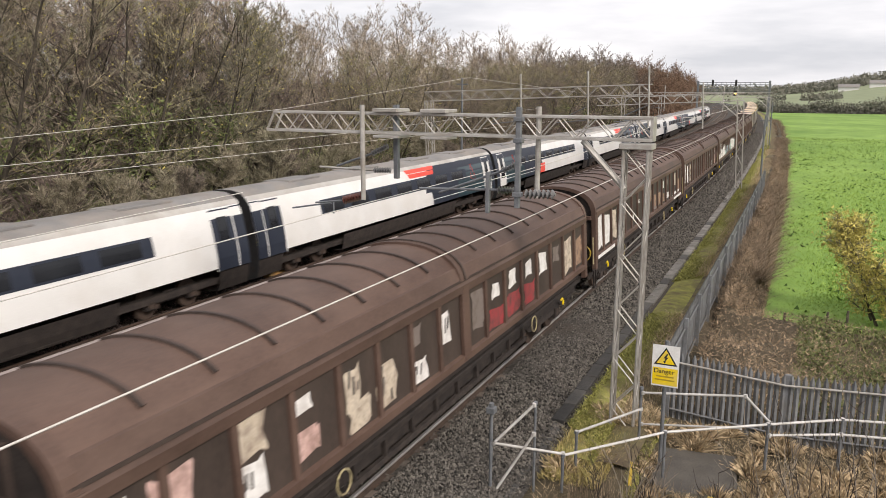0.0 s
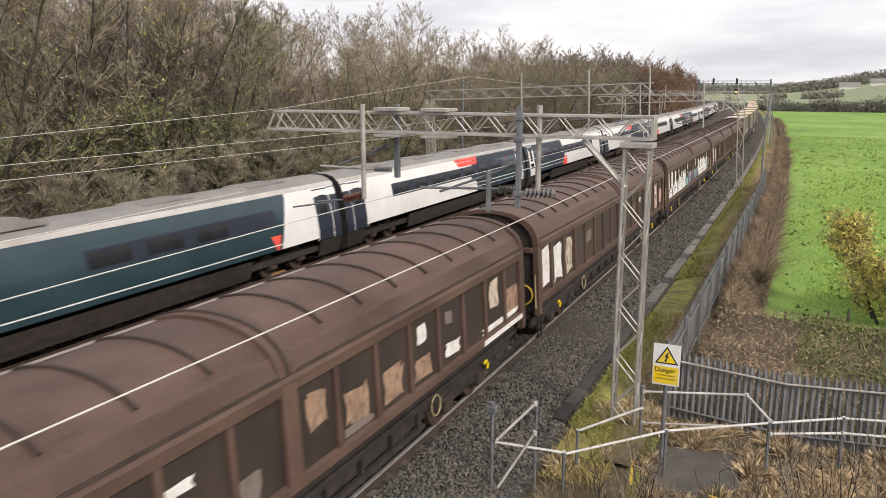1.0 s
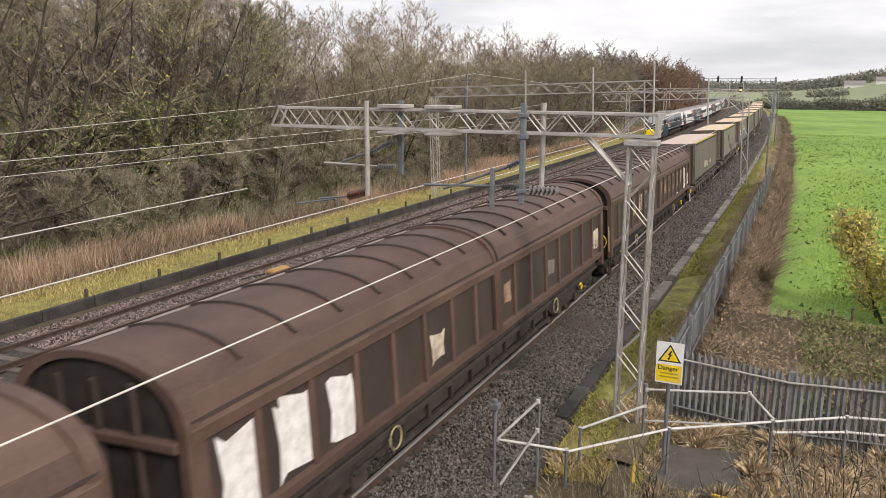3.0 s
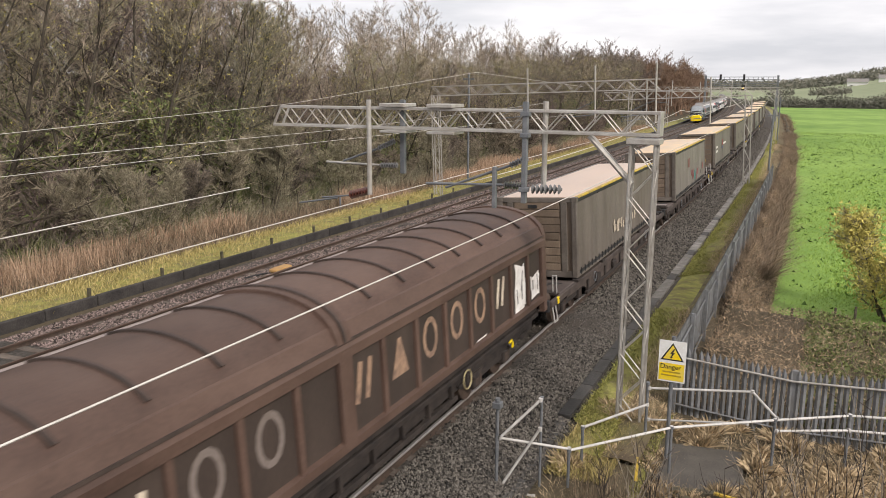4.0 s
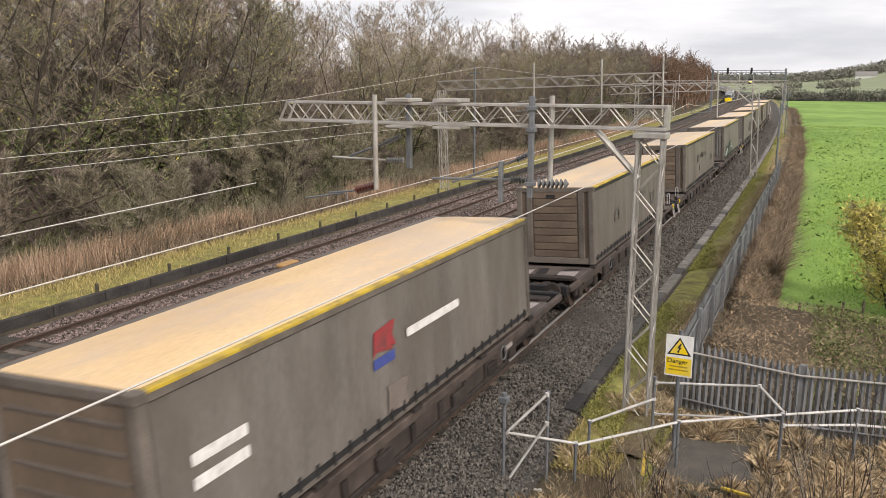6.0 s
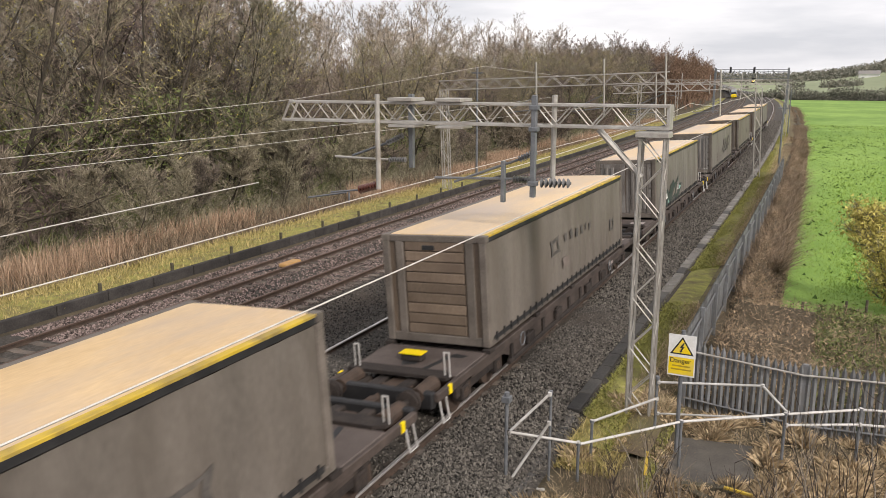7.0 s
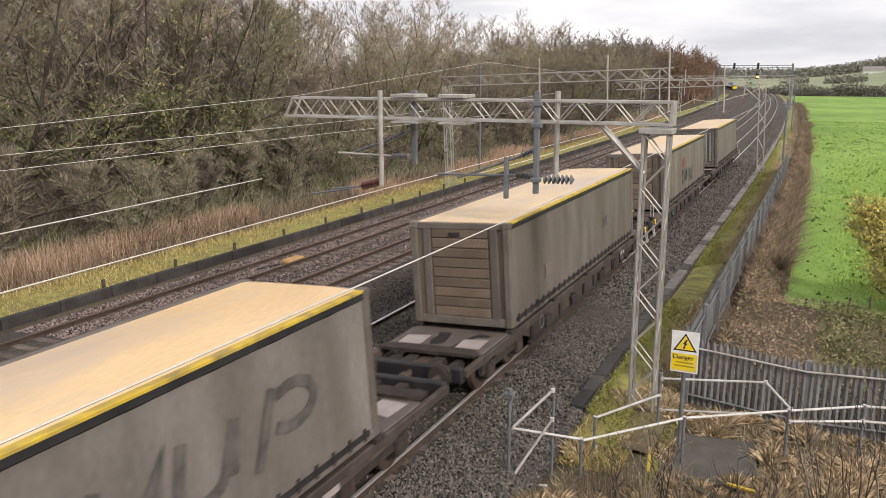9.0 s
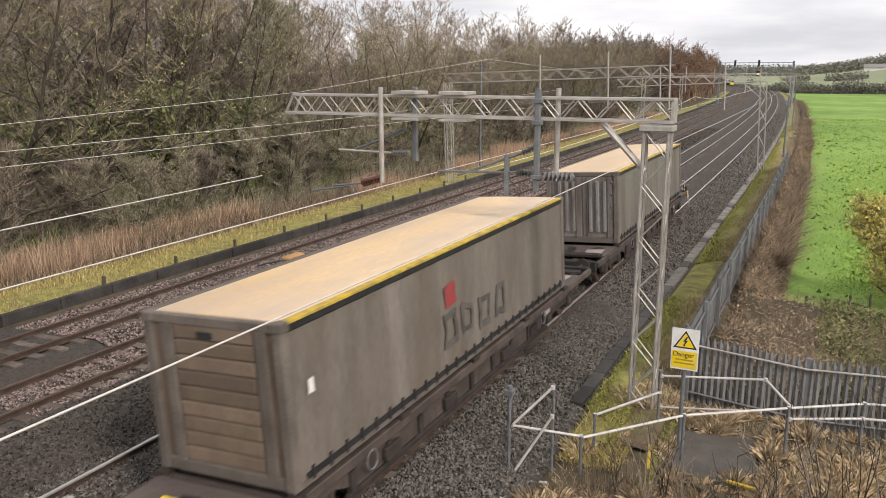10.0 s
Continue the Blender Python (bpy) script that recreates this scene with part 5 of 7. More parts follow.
def coach(flip, label, lead=False):
    c = empty("express_coach", label, "railway coach", "express train coaches")
    L = 11.75
    f = -1 if flip else 1
    b = 2.0 if not lead else -8.2
    skirt, wall, roof = [(0.62, 0.22), (1.12, 0.26), (1.22, 0.55), (1.30, 0.92)], COACH[3:9], COACH[8:]
    y_lo = -L if not lead else -7.8
    for s in (-1, 1):
        for y0, y1 in ((-5.9, 5.9), (10.2, L)) if lead else ((-L, -10.2), (-5.9, 5.9), (10.2, L)):
            part("skirt", cut_strip(s, skirt, y0, y1), UNDER, c)
        if lead:
            part("side_wall", cut_strip(s, wall, y_lo, 7.8, 0, 0.35), TEAL, c, "dark teal side", True)
            part("side_wall", cut_strip(s, wall, 7.8, L - 0.05, 0.35, 0), WHITE, c, "white end of the side", True)
            part("livery_flash", cut_strip(s, side_pts(1.06, 1.6), 7.0, 7.62, -0.6, 0.35, 0.004), RED, c, "coral red flash")
        else:
            lo, hi = -L + 0.05, L - 0.05
            part("side_wall", cut_strip(s, wall, lo, f * b if f > 0 else -b, 0, 0.45 * f) if f > 0 else cut_strip(s, wall, -b, hi, -0.45, 0), WHITE, c, "white side", True)
            part("side_wall", cut_strip(s, wall, b, hi, 0.45, 0) if f > 0 else cut_strip(s, wall, lo, -b, 0, -0.45), NAVY, c, "dark blue side", True)
            # coral flash: at the head of the upper white on one kind, at the foot of the white on the other
            if f > 0:
                part("livery_flash", cut_strip(s, side_pts(2.62, 3.05), b - 0.5, b + 0.75, -0.9, 0.5, 0.004), RED, c, "coral red flash")
                part("lower_white", cut_strip(s, side_pts(1.06, 1.72), b - 0.4, b + 0.75, 0.3, -0.2, 0.003), WHITE, c)
            else:
                part("livery_flash", cut_strip(s, side_pts(1.06, 1.72), -b - 0.45, -b + 0.55, 0.5, 0.25, 0.004), RED, c, "coral red flash")
            # the dark half turns teal towards its end
            part("teal_end", cut_strip(s, side_pts(1.06, 3.05), 6.2, L - 0.06, 0.25, 0, 0.003) if f > 0 else cut_strip(s, side_pts(1.06, 3.05), -L + 0.06, -6.2, 0, -0.25, 0.003), TEAL, c, "dark teal end of the side", True)
            part("white_line", cut_strip(s, side_pts(1.30, 1.335, 2), b + 0.8, L - 1.6, 0, 0, 0.008) if f > 0 else cut_strip(s, side_pts(1.30, 1.335, 2), -L + 1.6, -b - 0.6, 0, 0, 0.008), SIGNWHITE, c, "thin white line")
            peak = ((f * 8.3, 2.75), (f * 8.3 - 0.25, 1.95), (f * 8.3 + 0.6, 1.72))
            part("red_outline", Shape().hose([(s * (side_x(z) + 0.006), y, z) for y, z in peak], 0.022, 6, True), RED, c, "coral red triangle outline")
        part("roof_cove", cut_strip(s, [(1.06, 3.03), (1.02, 3.12), (0.93, 3.20)], y_lo, L, 0, 0, 0.004), PALEROOF, c, "pale roof edge", True)
        part("window_band", cut_strip(s, side_pts(1.95, 2.55), -L + 4.3 if not lead else -1.0, L - 4.3, 0, 0, 0.006), NAVY, c, "dark window band")
        for i in range(7):
            y = -L + 4.5 + i * 2.12
            if lead and (y < -1 or y > 5):
                continue
            part("window", cut_strip(s, side_pts(2.02, 2.48), y, y + 1.5, 0, 0, 0.012), WINDOW, c)
        for e in (-1, 1):
            if lead and e < 0:
                continue
            pale = not lead and e == f
            d = part("door", cut_strip(s, side_pts(0.95, 2.98), e * (L - 1.15) - 0.52, e * (L - 1.15) + 0.52, 0, 0, 0.010), WHITE if pale else NAVY, c, "white passenger door" if pale else "dark passenger door")
            part("end_cover", cut_strip(s, side_pts(0.95, 3.0), e * (L - 0.32) - 0.28, e * (L - 0.32) + 0.28, 0, 0, 0.008), NAVY, c, "dark coach end")
            if pale:
                part("door_pocket", cut_strip(s, side_pts(1.45, 1.78), e * (L - 1.15) - 0.32, e * (L - 1.15) + 0.32, 0, 0, 0.018), WINDOW, d)
            part("door_window", cut_strip(s, side_pts(1.95, 2.72), e * (L - 1.15) - 0.25, e * (L - 1.15) + 0.25, 0, 0, 0.018), WINDOW, d)
            for k in (-0.56, 0.56):
                part("door_pillar", cut_strip(s, side_pts(0.95, 2.85), e * (L - 1.15) + k - 0.02, e * (L - 1.15) + k + 0.02, 0, 0, 0.016), SIGNWHITE, d, "pale door edge")
    full_roof = [(-a, z) for a, z in roof[:-1]] + roof[::-1]
    part("roof", Shape().shell(full_roof, [y_lo, L]), COACHROOF, c, "grey roof with brown dust", True)
    for y in (-7.5, -2.5, 3.0, 8.0):
        if not (lead and y < -5):
            part("roof_unit", Shape().box(-0.62, 0.62, y - 1.1, y + 1.1, 3.36, 3.475, 0.03), COACHROOF, c)
    for e in ((-1, 1) if not lead else (1,)):
        part("end_wall", Shape().prism(COACH_FULL, e * (L - 0.02), e * L), BLACK, c)
        part("gangway", Shape().box(-0.75, 0.75, min(e * L, e * (L + 0.22)), max(e * L, e * (L + 0.22)), 0.9, 3.15, 0.05), BLACK, c, "black gangway bellows")
    part("floor", Shape().box(-1.1, 1.1, y_lo, L, 0.5, 0.7), UNDER, c)
    for y in (-8.2, 8.2):
        bogie(c, y, 0.95)
    part("equipment_box", Shape().box(-1.15, 1.15, -4.5, 4.5, 0.28, 0.6, 0.04), UNDER, c)
    if lead:
        nose(c)
        for s in (-1, 1):
            part("white_line", cut_strip(s, side_pts(1.22, 1.26, 2), -7.8, 9.0, 0, 0, 0.005), SIGNWHITE, c, "thin white line")
            for k, (z, y0, y1) in enumerate(((1.74, -8.2, -7.0), (1.52, -8.1, -6.2))):
                part("lettering_bar", cut_strip(s, side_pts(z, z + 0.12, 2), y0, y1, 0, 0, 0.006), SIGNWHITE, c, "white lettering bar")
            tri = ((-6.5, 2.80), (-6.7, 1.85), (-5.6, 1.58))
            for (ya, za), (yb, zb) in zip(tri, tri[1:] + tri[:1]):
                part("red_outline", Shape().tube((s * (side_x(za) + 0.004), ya, za), (s * (side_x(zb) + 0.004), yb, zb), 0.026, 0.026, 6), RED, c, "coral red triangle outline")
        part("roof_fairing", Shape().prism([(-6.0, 3.36), (-5.2, 3.66), (-2.4, 3.70), (-1.6, 3.40)], -0.8, 0.8, "x"), COACHROOF, c)
    return c


def nose(c):
    """Streamlined cab: rings from the full section at y = -7.8 to the tip."""
    rings, mats = [], []
    stations = [(-7.8, 1.0, 3.47, 0.25), (-10.1, 0.995, 3.43, 0.25), (-11.2, 0.97, 3.22, 0.25), (-12.05, 0.94, 2.78, 0.26), (-12.65, 0.90, 2.30, 0.27), (-13.05, 0.85, 1.88, 0.28), (-13.32, 0.78, 1.50, 0.29), (-13.45, 0.70, 1.28, 0.30)]
    n = len(COACH_FULL)
    for y, w, top, bot in stations:
        rings.append([(a * w, y, bot + (z - 0.22) / 3.25 * (top - bot)) for a, z in COACH_FULL])
    def skin(k0, k1, i0, i1):
        sh, cnt = Shape(), i1 - i0 + 1
        vs = [rings[k][i] for k in range(k0, k1 + 1) for i in range(i0, i1 + 1)]
        return sh.poly(vs, [(k * cnt + i, k * cnt + i + 1, (k + 1) * cnt + i + 1, (k + 1) * cnt + i) for k in range(k1 - k0) for i in range(cnt - 1)])
    last = len(rings) - 1
    side = 7
    part("cab_side", skin(0, 4, 0, side), TEAL, c, "dark teal cab side", True)
    part("cab_side", skin(0, 4, n - 1 - side, n - 1), TEAL, c, "dark teal cab side", True)
    part("cab_roof", skin(0, 2, side, n - 1 - side), COACHROOF, c, "dusty grey cab roof", True)
    part("windscreen", skin(2, 4, side, n - 1 - side), SCREEN, c, "raked windscreen with sky reflection in its colour", True)
    part("bonnet", skin(4, 6, side - 2, n - 1 - side + 2), BLACK, c, "dark bonnet under the windscreen", True)
    part("cheek", skin(4, 6, 0, side - 2), TEAL, c, "dark teal cheek", True)
    part("nose_panel", skin(6, last, 0, side - 2), NOSEYELLOW, c, "bright yellow nose panel", True)
    part("cheek", skin(4, 6, n - 1 - side + 2, n - 1), TEAL, c, "dark teal cheek", True)
    part("nose_panel", skin(6, last, n - 1 - side + 2, n - 1), NOSEYELLOW, c, "bright yellow nose panel", True)
    for i in (side - 2, n - 1 - side + 2):
        part("bonnet_edge", Shape().hose([rings[k][i] for k in (4, 5, 6)], 0.06, 6), NOSEYELLOW, c, "yellow line along the bonnet")
    part("nose_panel", skin(6, last, side - 2, n - 1 - side + 2), NOSEYELLOW, c, "", True)
    part("nose_tip", Shape().poly(rings[last], [tuple(range(n))]), NOSEYELLOW, c, "bright yellow nose tip")
    for s in (-1, 1):
        part("headlight", Shape().tube((s * 0.92, -13.0, 1.38), (s * 0.90, -13.27, 1.36), 0.15, 0.12, 12), SIGNWHITE, c, "pale headlight cluster")
        part("cab_window", Shape().prism([(-11.4, 1.75), (-10.4, 1.75), (-10.2, 2.5), (-10.8, 2.62), (-11.2, 2.35)], s * 1.20, s * 1.275, "x"), WINDOW, c)


PAINT = {"w": material("white_spray", (0.68, 0.66, 0.63), (0.84, 0.82, 0.79), 0.6, 3, 30, 0.05, grime=(0.40, 0.35, 0.31), grime_scale=5.0, grime_amount=0.55),
         "c": material("cream_spray", (0.48, 0.40, 0.30), (0.70, 0.62, 0.50), 0.6, 3, 30, 0.05, grime=(0.25, 0.19, 0.15), grime_scale=5.0, grime_amount=0.85),
         "p": material("pink_spray", (0.48, 0.30, 0.26), (0.68, 0.48, 0.43), 0.6, 3, 30, 0.05, grime=(0.25, 0.16, 0.13), grime_scale=5.0, grime_amount=0.85),
         "g": material("ghost_grey_spray", (0.16, 0.13, 0.115), (0.26, 0.22, 0.195), 0.6, 3, 30, 0.05, grime=(0.10, 0.075, 0.06), grime_scale=3.0, grime_amount=0.7),
         "t": material("tan_spray", (0.27, 0.17, 0.11), (0.42, 0.28, 0.19), 0.6, 3, 30, 0.05, grime=(0.12, 0.08, 0.065), grime_scale=5.0, grime_amount=0.85),
         "r": material("red_spray", (0.27, 0.035, 0.04), (0.42, 0.065, 0.07), 0.6, 3, 30, 0.05, grime=(0.10, 0.05, 0.045), grime_scale=3.0, grime_amount=0.9),
         "m": material("mint_spray", (0.20, 0.42, 0.36), (0.36, 0.60, 0.52), 0.6, 3, 30, 0.05, grime=(0.15, 0.15, 0.13), grime_scale=3.0, grime_amount=0.6),
         "l": material("lilac_spray", (0.22, 0.15, 0.25), (0.38, 0.28, 0.42), 0.6, 3, 30, 0.05, grime=(0.12, 0.08, 0.09), grime_scale=3.0, grime_amount=0.7),
         "k": material("dark_spray", (0.05, 0.046, 0.043), (0.12, 0.108, 0.10), 0.6, 3, 30, 0.05, grime=(0.14, 0.125, 0.11), grime_scale=3.0, grime_amount=0.5),
         "o": material("dull_red_print", (0.17, 0.045, 0.045), (0.26, 0.085, 0.08), 0.6, 3, 30, 0.05, grime=(0.22, 0.17, 0.15), grime_scale=3.0, grime_amount=0.6),
         "b": material("rust_brown_print", (0.13, 0.045, 0.038), (0.19, 0.08, 0.065), 0.6, 3, 30, 0.05, grime=(0.2, 0.16, 0.14), grime_scale=2.0, grime_amount=0.6),
         "e": material("bottle_green_spray", (0.010, 0.026, 0.021), (0.03, 0.052, 0.043), 0.55, 3, 30, 0.05, grime=(0.10, 0.10, 0.085), grime_scale=2.0, grime_amount=0.6),
         "q": material("teal_print", (0.05, 0.17, 0.16), (0.09, 0.25, 0.23), 0.6, 3, 30, 0.05, grime=(0.14, 0.15, 0.13), grime_scale=3.0, grime_amount=0.5),
         "n": material("blue_print", (0.04, 0.06, 0.22), (0.08, 0.10, 0.32), 0.6, 3, 30, 0.05)}

# spray-painted shapes and printed panels: place along the vehicle, height, width, height, colour
WAGON_MARKS = {
    1: [(-8.25, 2.3, 0.71, 0.8, "p"), (-9.16, 2.4, 0.6, 0.5, "w"), (-6.9, 2.5, 0.69, 0.58, "c"), (-6.93, 1.9, 0.58, 0.6, "w"), (-5.71, 2.5, 0.49, 0.24, "w"), (-5.66, 1.9, 0.57, 0.4, "p"), (-4.4, 2.3, 0.5, 0.7, "c"), (-4.2, 1.7, 0.75, 0.7, "c"),
        (-3.3, 2.0, 0.7, 0.95, "c"), (-2.1, 1.75, 0.7, 0.55, "w"), (-2.2, 2.5, 0.5, 0.42, "g"), (-0.9, 2.3, 0.5, 0.7, "w"), (0.8, 2.2, 0.75, 0.86, "g")],
    11: [(1.9, 1.65, 1.0, 0.75, "r"), (3.05, 1.7, 1.0, 0.9, "r"), (4.25, 1.7, 0.95, 0.8, "r"), (1.9, 2.4, 0.5, 0.36, "w"), (3.0, 2.45, 0.5, 0.41, "w"), (4.2, 2.45, 0.5, 0.43, "w"), (5.4, 2.4, 0.7, 0.6, "w"), (6.6, 2.4, 0.6, 0.48, "g"), (7.8, 2.1, 0.75, 1.0, "c"), (8.95, 2.05, 0.8, 0.8, "t")],
    2: [(-8.9, 2.1, 0.85, 1.3, "w"), (-7.75, 2.1, 0.8, 1.25, "w"), (-6.6, 2.1, 0.75, 1.1, "c"), (7.82, 2.35, 0.58, 0.65, "c"), (9.0, 1.95, 0.85, 0.6, "t"), (8.3, 1.36, 2.6, 0.16, "w"), (5.5, 1.8, 0.75, 0.28, "w"), (4.15, 2.45, 0.41, 0.36, "w"), (5.35, 2.45, 0.39, 0.28, "g"),
        (0.7, 2.3, 0.55, 0.6, "t"), (1.8, 2.0, 0.7, 0.6, "t"), (3.0, 1.9, 0.77, 0.57, "t"), (4.15, 1.8, 0.8, 0.41, "t")],
    12: [(-0.9, 1.8, 0.5, 0.46, "g"), (-2.08, 2.4, 0.5, 0.16, "w"), (-3.3, 1.9, 0.63, 0.18, "w"), (1.8, 1.5, 0.83, 0.2, "g")],
    3: [(-8.9, 2.1, 0.8, 1.2, "w"), (-7.7, 2.1, 0.8, 1.2, "w"), (-6.55, 2.1, 0.7, 1.0, "c"), (-4.2, 2.3, 0.6, 0.4, "g"), (0.9, 1.9, 0.5, 0.4, "g"), (5.45, 1.75, 0.72, 0.4, "w"), (4.2, 2.4, 0.3, 0.2, "w"), (3.0, 2.2, 0.3, 0.4, "g"), (7.85, 2.12, 0.62, 1.1, "p"), (8.95, 2.05, 0.8, 0.65, "p"), (7.85, 2.4, 0.5, 0.4, "w")],
    24: [(-9.0, 2.18, 1.02, 1.32, "w"), (-7.85, 2.18, 1.0, 1.32, "w"), (-6.65, 2.2, 0.75, 1.25, "w"), (-5.45, 1.85, 0.8, 0.8, "m"), (-5.3, 2.5, 0.3, 0.35, "g"), (-4.3, 1.98, 1.0, 0.9, "w"), (-3.1, 2.05, 1.0, 1.0, "w"), (-1.95, 1.9, 0.7, 0.7, "m"), (-1.9, 2.55, 0.4, 0.3, "w")],
    4: [(7.85, 2.25, 0.5, 1.0, "c"), (9.05, 1.95, 0.85, 0.64, "t"), (0.6, 2.45, 0.3, 0.3, "w"), (2.0, 2.5, 0.2, 0.5, "w")],
    5: [(-8.75, 2.1, 0.85, 1.2, "w"), (-7.6, 2.1, 0.85, 1.3, "w"), (-6.4, 2.1, 0.75, 1.1, "w"), (-3.0, 2.0, 0.6, 0.6, "c"), (0.8, 2.2, 0.5, 0.5, "t"), (4.2, 2.1, 0.6, 0.4, "g"), (8.9, 2.0, 0.8, 0.7, "c")]}
BOX_MARKS = {
    0: [(-1.33, 1.98, 0.2, 0.47, "c"), (-1.1, 1.9, 0.16, 0.25, "c"), (-0.74, 1.94, 0.3, 0.4, "c"), (-0.45, 2.05, 0.14, 0.2, "c"), (-0.17, 1.96, 0.25, 0.37, "c"), (0.15, 1.85, 0.16, 0.25, "c"), (0.45, 1.91, 0.2, 0.33, "c"), (1.75, 1.92, 0.2, 0.3, "c"), (2.15, 1.94, 0.24, 0.31, "c")],
    1: [(-1.28, 2.68, 0.71, 0.49, "b"), (-0.13, 2.02, 0.45, 0.35, "o"), (0.45, 1.88, 0.5, 0.51, "o"), (1.22, 1.78, 0.7, 0.63, "q"), (1.9, 1.65, 0.4, 0.5, "o"), (2.45, 1.87, 0.6, 0.43, "o"), (4.82, 2.03, 0.5, 0.36, "o"), (3.89, 1.69, 0.3, 0.25, "k")],
    2: [(-0.97, 2.68, 0.7, 0.47, "r"), (-1.0, 2.32, 0.7, 0.18, "n"), (0.9, 2.55, 2.2, 0.16, "w"), (-4.96, 2.55, 1.0, 0.16, "w"), (-4.96, 2.25, 1.0, 0.16, "w"), (-0.63, 1.57, 0.7, 0.5, "g")],
    3: [(-3.0, 2.3, 0.8, 0.5, "k"), (1.0, 2.5, 1.6, 0.2, "k"), (3.2, 2.1, 0.9, 0.55, "k")],
    4: [(-1.43, 2.5, 0.78, 0.48, "k"), (-0.51, 2.6, 0.24, 0.25, "k"), (0.04, 2.6, 0.24, 0.26, "k"), (0.58, 2.56, 0.24, 0.26, "k"), (1.10, 2.55, 0.22, 0.25, "k"), (1.53, 2.56, 0.12, 0.24, "k"), (1.94, 2.51, 0.18, 0.23, "k"), (4.64, 2.11, 0.5, 0.43, "k"), (-0.49, 1.9, 0.7, 0.3, "g")],
    7: [(2.2, 2.3, 0.5, 0.35, "k"), (-3.5, 2.0, 0.5, 0.3, "g")],
    8: [(-1.03, 2.72, 0.5, 0.44, "r"), (-1.06, 2.05, 0.6, 0.66, "k"), (-0.26, 2.05, 0.6, 0.69, "k"), (0.61, 2.0, 0.65, 0.73, "k"), (1.5, 1.99, 0.6, 0.76, "k"), (-5.6, 2.56, 0.14, 0.24, "w")],
    9: [(3.0, 2.2, 0.7, 0.5, "g")]}


def mark(owner, x, y, z, w, h, code, rng, plain=False, outlined=False):
    """One sprayed shape: a rounded, uneven outline, 3 mm thick, with its own dark outline and strokes."""
    n = 14
    pts = []
    for i in range(n):
        a = 6.28319 * i / n
        ca, sa = math.cos(a), math.sin(a)
        k = 0.5 if plain else 0.5 * rng.uniform(0.72, 1.15)
        e = 0.22 if not plain else 0.12
        pts.append((y + w * k * math.copysign(abs(ca) ** e, ca), z + h * k * math.copysign(abs(sa) ** e, sa)))
    big = outlined and not plain and code in "wpcmlr" and w > 0.3
    if code == "k" and not plain and w > 0.25 and h > 0.4:
        # a sprayed outline letter: a ring with an open middle
        n2, t = len(pts), 0.60
        inner = [(y + t * (a - y), z + t * (b - z)) for a, b in pts]
        vs = [(x + e, a, b) for e in (0.0, 0.003) for ring in (pts, inner) for a, b in ring]
        f = []
        for i in range(n2):
            j = (i + 1) % n2
            f += [(2 * n2 + i, 2 * n2 + j, 3 * n2 + j, 3 * n2 + i), (i, j, 2 * n2 + j, 2 * n2 + i), (n2 + i, n2 + j, 3 * n2 + j, 3 * n2 + i)]
        return part("painted_letter", Shape().poly(vs, f), PAINT[code], owner)
    ob = part("painted_shape", Shape().prism(pts, x + (0.003 if big else 0.0), x + (0.006 if big else 0.003), "x"), PAINT[code], owner)
    if big:
        part("paint_outline", Shape().prism([(y + 1.13 * (a - y), z + 1.10 * (b - z)) for a, b in pts], x, x + 0.003, "x"), PAINT["k"], ob)
    if not plain and code in "wpcml" and w > 0.4 and h > 0.45 and (outlined or rng.random() < 0.4):
        for i in range(3):
            y0, z0 = y + w * rng.uniform(-0.35, 0.35), z + h * rng.uniform(-0.4, 0.1)
            y1, z1 = y0 + w * rng.uniform(-0.18, 0.18), z0 + h * rng.uniform(0.2, 0.45)
            t = 0.025
            part("paint_stroke", Shape().prism([(y0 - t, z0), (y0 + t, z0), (y1 + t, z1), (y1 - t, z1)], x + 0.006, x + 0.009 + 0.001 * i, "x"), PAINT["k"], ob)
    return ob


def paint_marks(wagons, boxes):
    rng = random.Random(21)
    for key, marks in WAGON_MARKS.items():
        for y, z, w, h, code in marks:
            low = max(1.56, z - h / 2)
            top = max(low + 0.15, z + h / 2)
            mark(wagons[key % 10], 1.362, y, (low + top) / 2, w, top - low, code, rng, False, False)
    # the last wagon carries one worn shape to a bay: ovals, wedges and slanted bars
    for y, kind, code in ((-6.6, "ring", "t"), (-5.4, "peak", "t"), (-4.2, "bars", "c"), (-3.0, "ring", "g"), (-1.8, "ring", "g"), (0.6, "bars", "t"), (1.8, "peak", "t"), (3.0, "ring", "t"), (4.2, "ring", "t"), (5.4, "ring", "t"), (6.6, "bars", "c")):
        o = wagons[6]
        if kind == "ring":
            ribbon(o, 1.362, arc(y, 2.28, 0.25, 0.34, 0.0, 6.29, 14), 0.11, code)
        elif kind == "peak":
            part("painted_shape", Shape().prism([(y - 0.30, 1.95), (y + 0.30, 1.95), (y + 0.06, 2.62), (y - 0.04, 2.62)], 1.362, 1.365, "x"), PAINT[code], o)
        else:
            for d in (-0.15, 0.15):
                ribbon(o, 1.362, [(y + d - 0.08, 1.95), (y + d + 0.08, 2.6)], 0.13, code)
    for y, z, w, h, code in ((7.9, 2.1, 0.7, 1.2, "w"), (9.0, 1.9, 0.7, 0.6, "w"), (5.4, 1.45, 0.6, 0.25, "w")):
        mark(wagons[6], 1.362, y, z, w, h, code, rng)
    for key, marks in BOX_MARKS.items():
        for y, z, w, h, code in marks:
            mark(boxes[key], 1.277, y, z, w, h, code, rng, w > 0.9 or code in "nb")


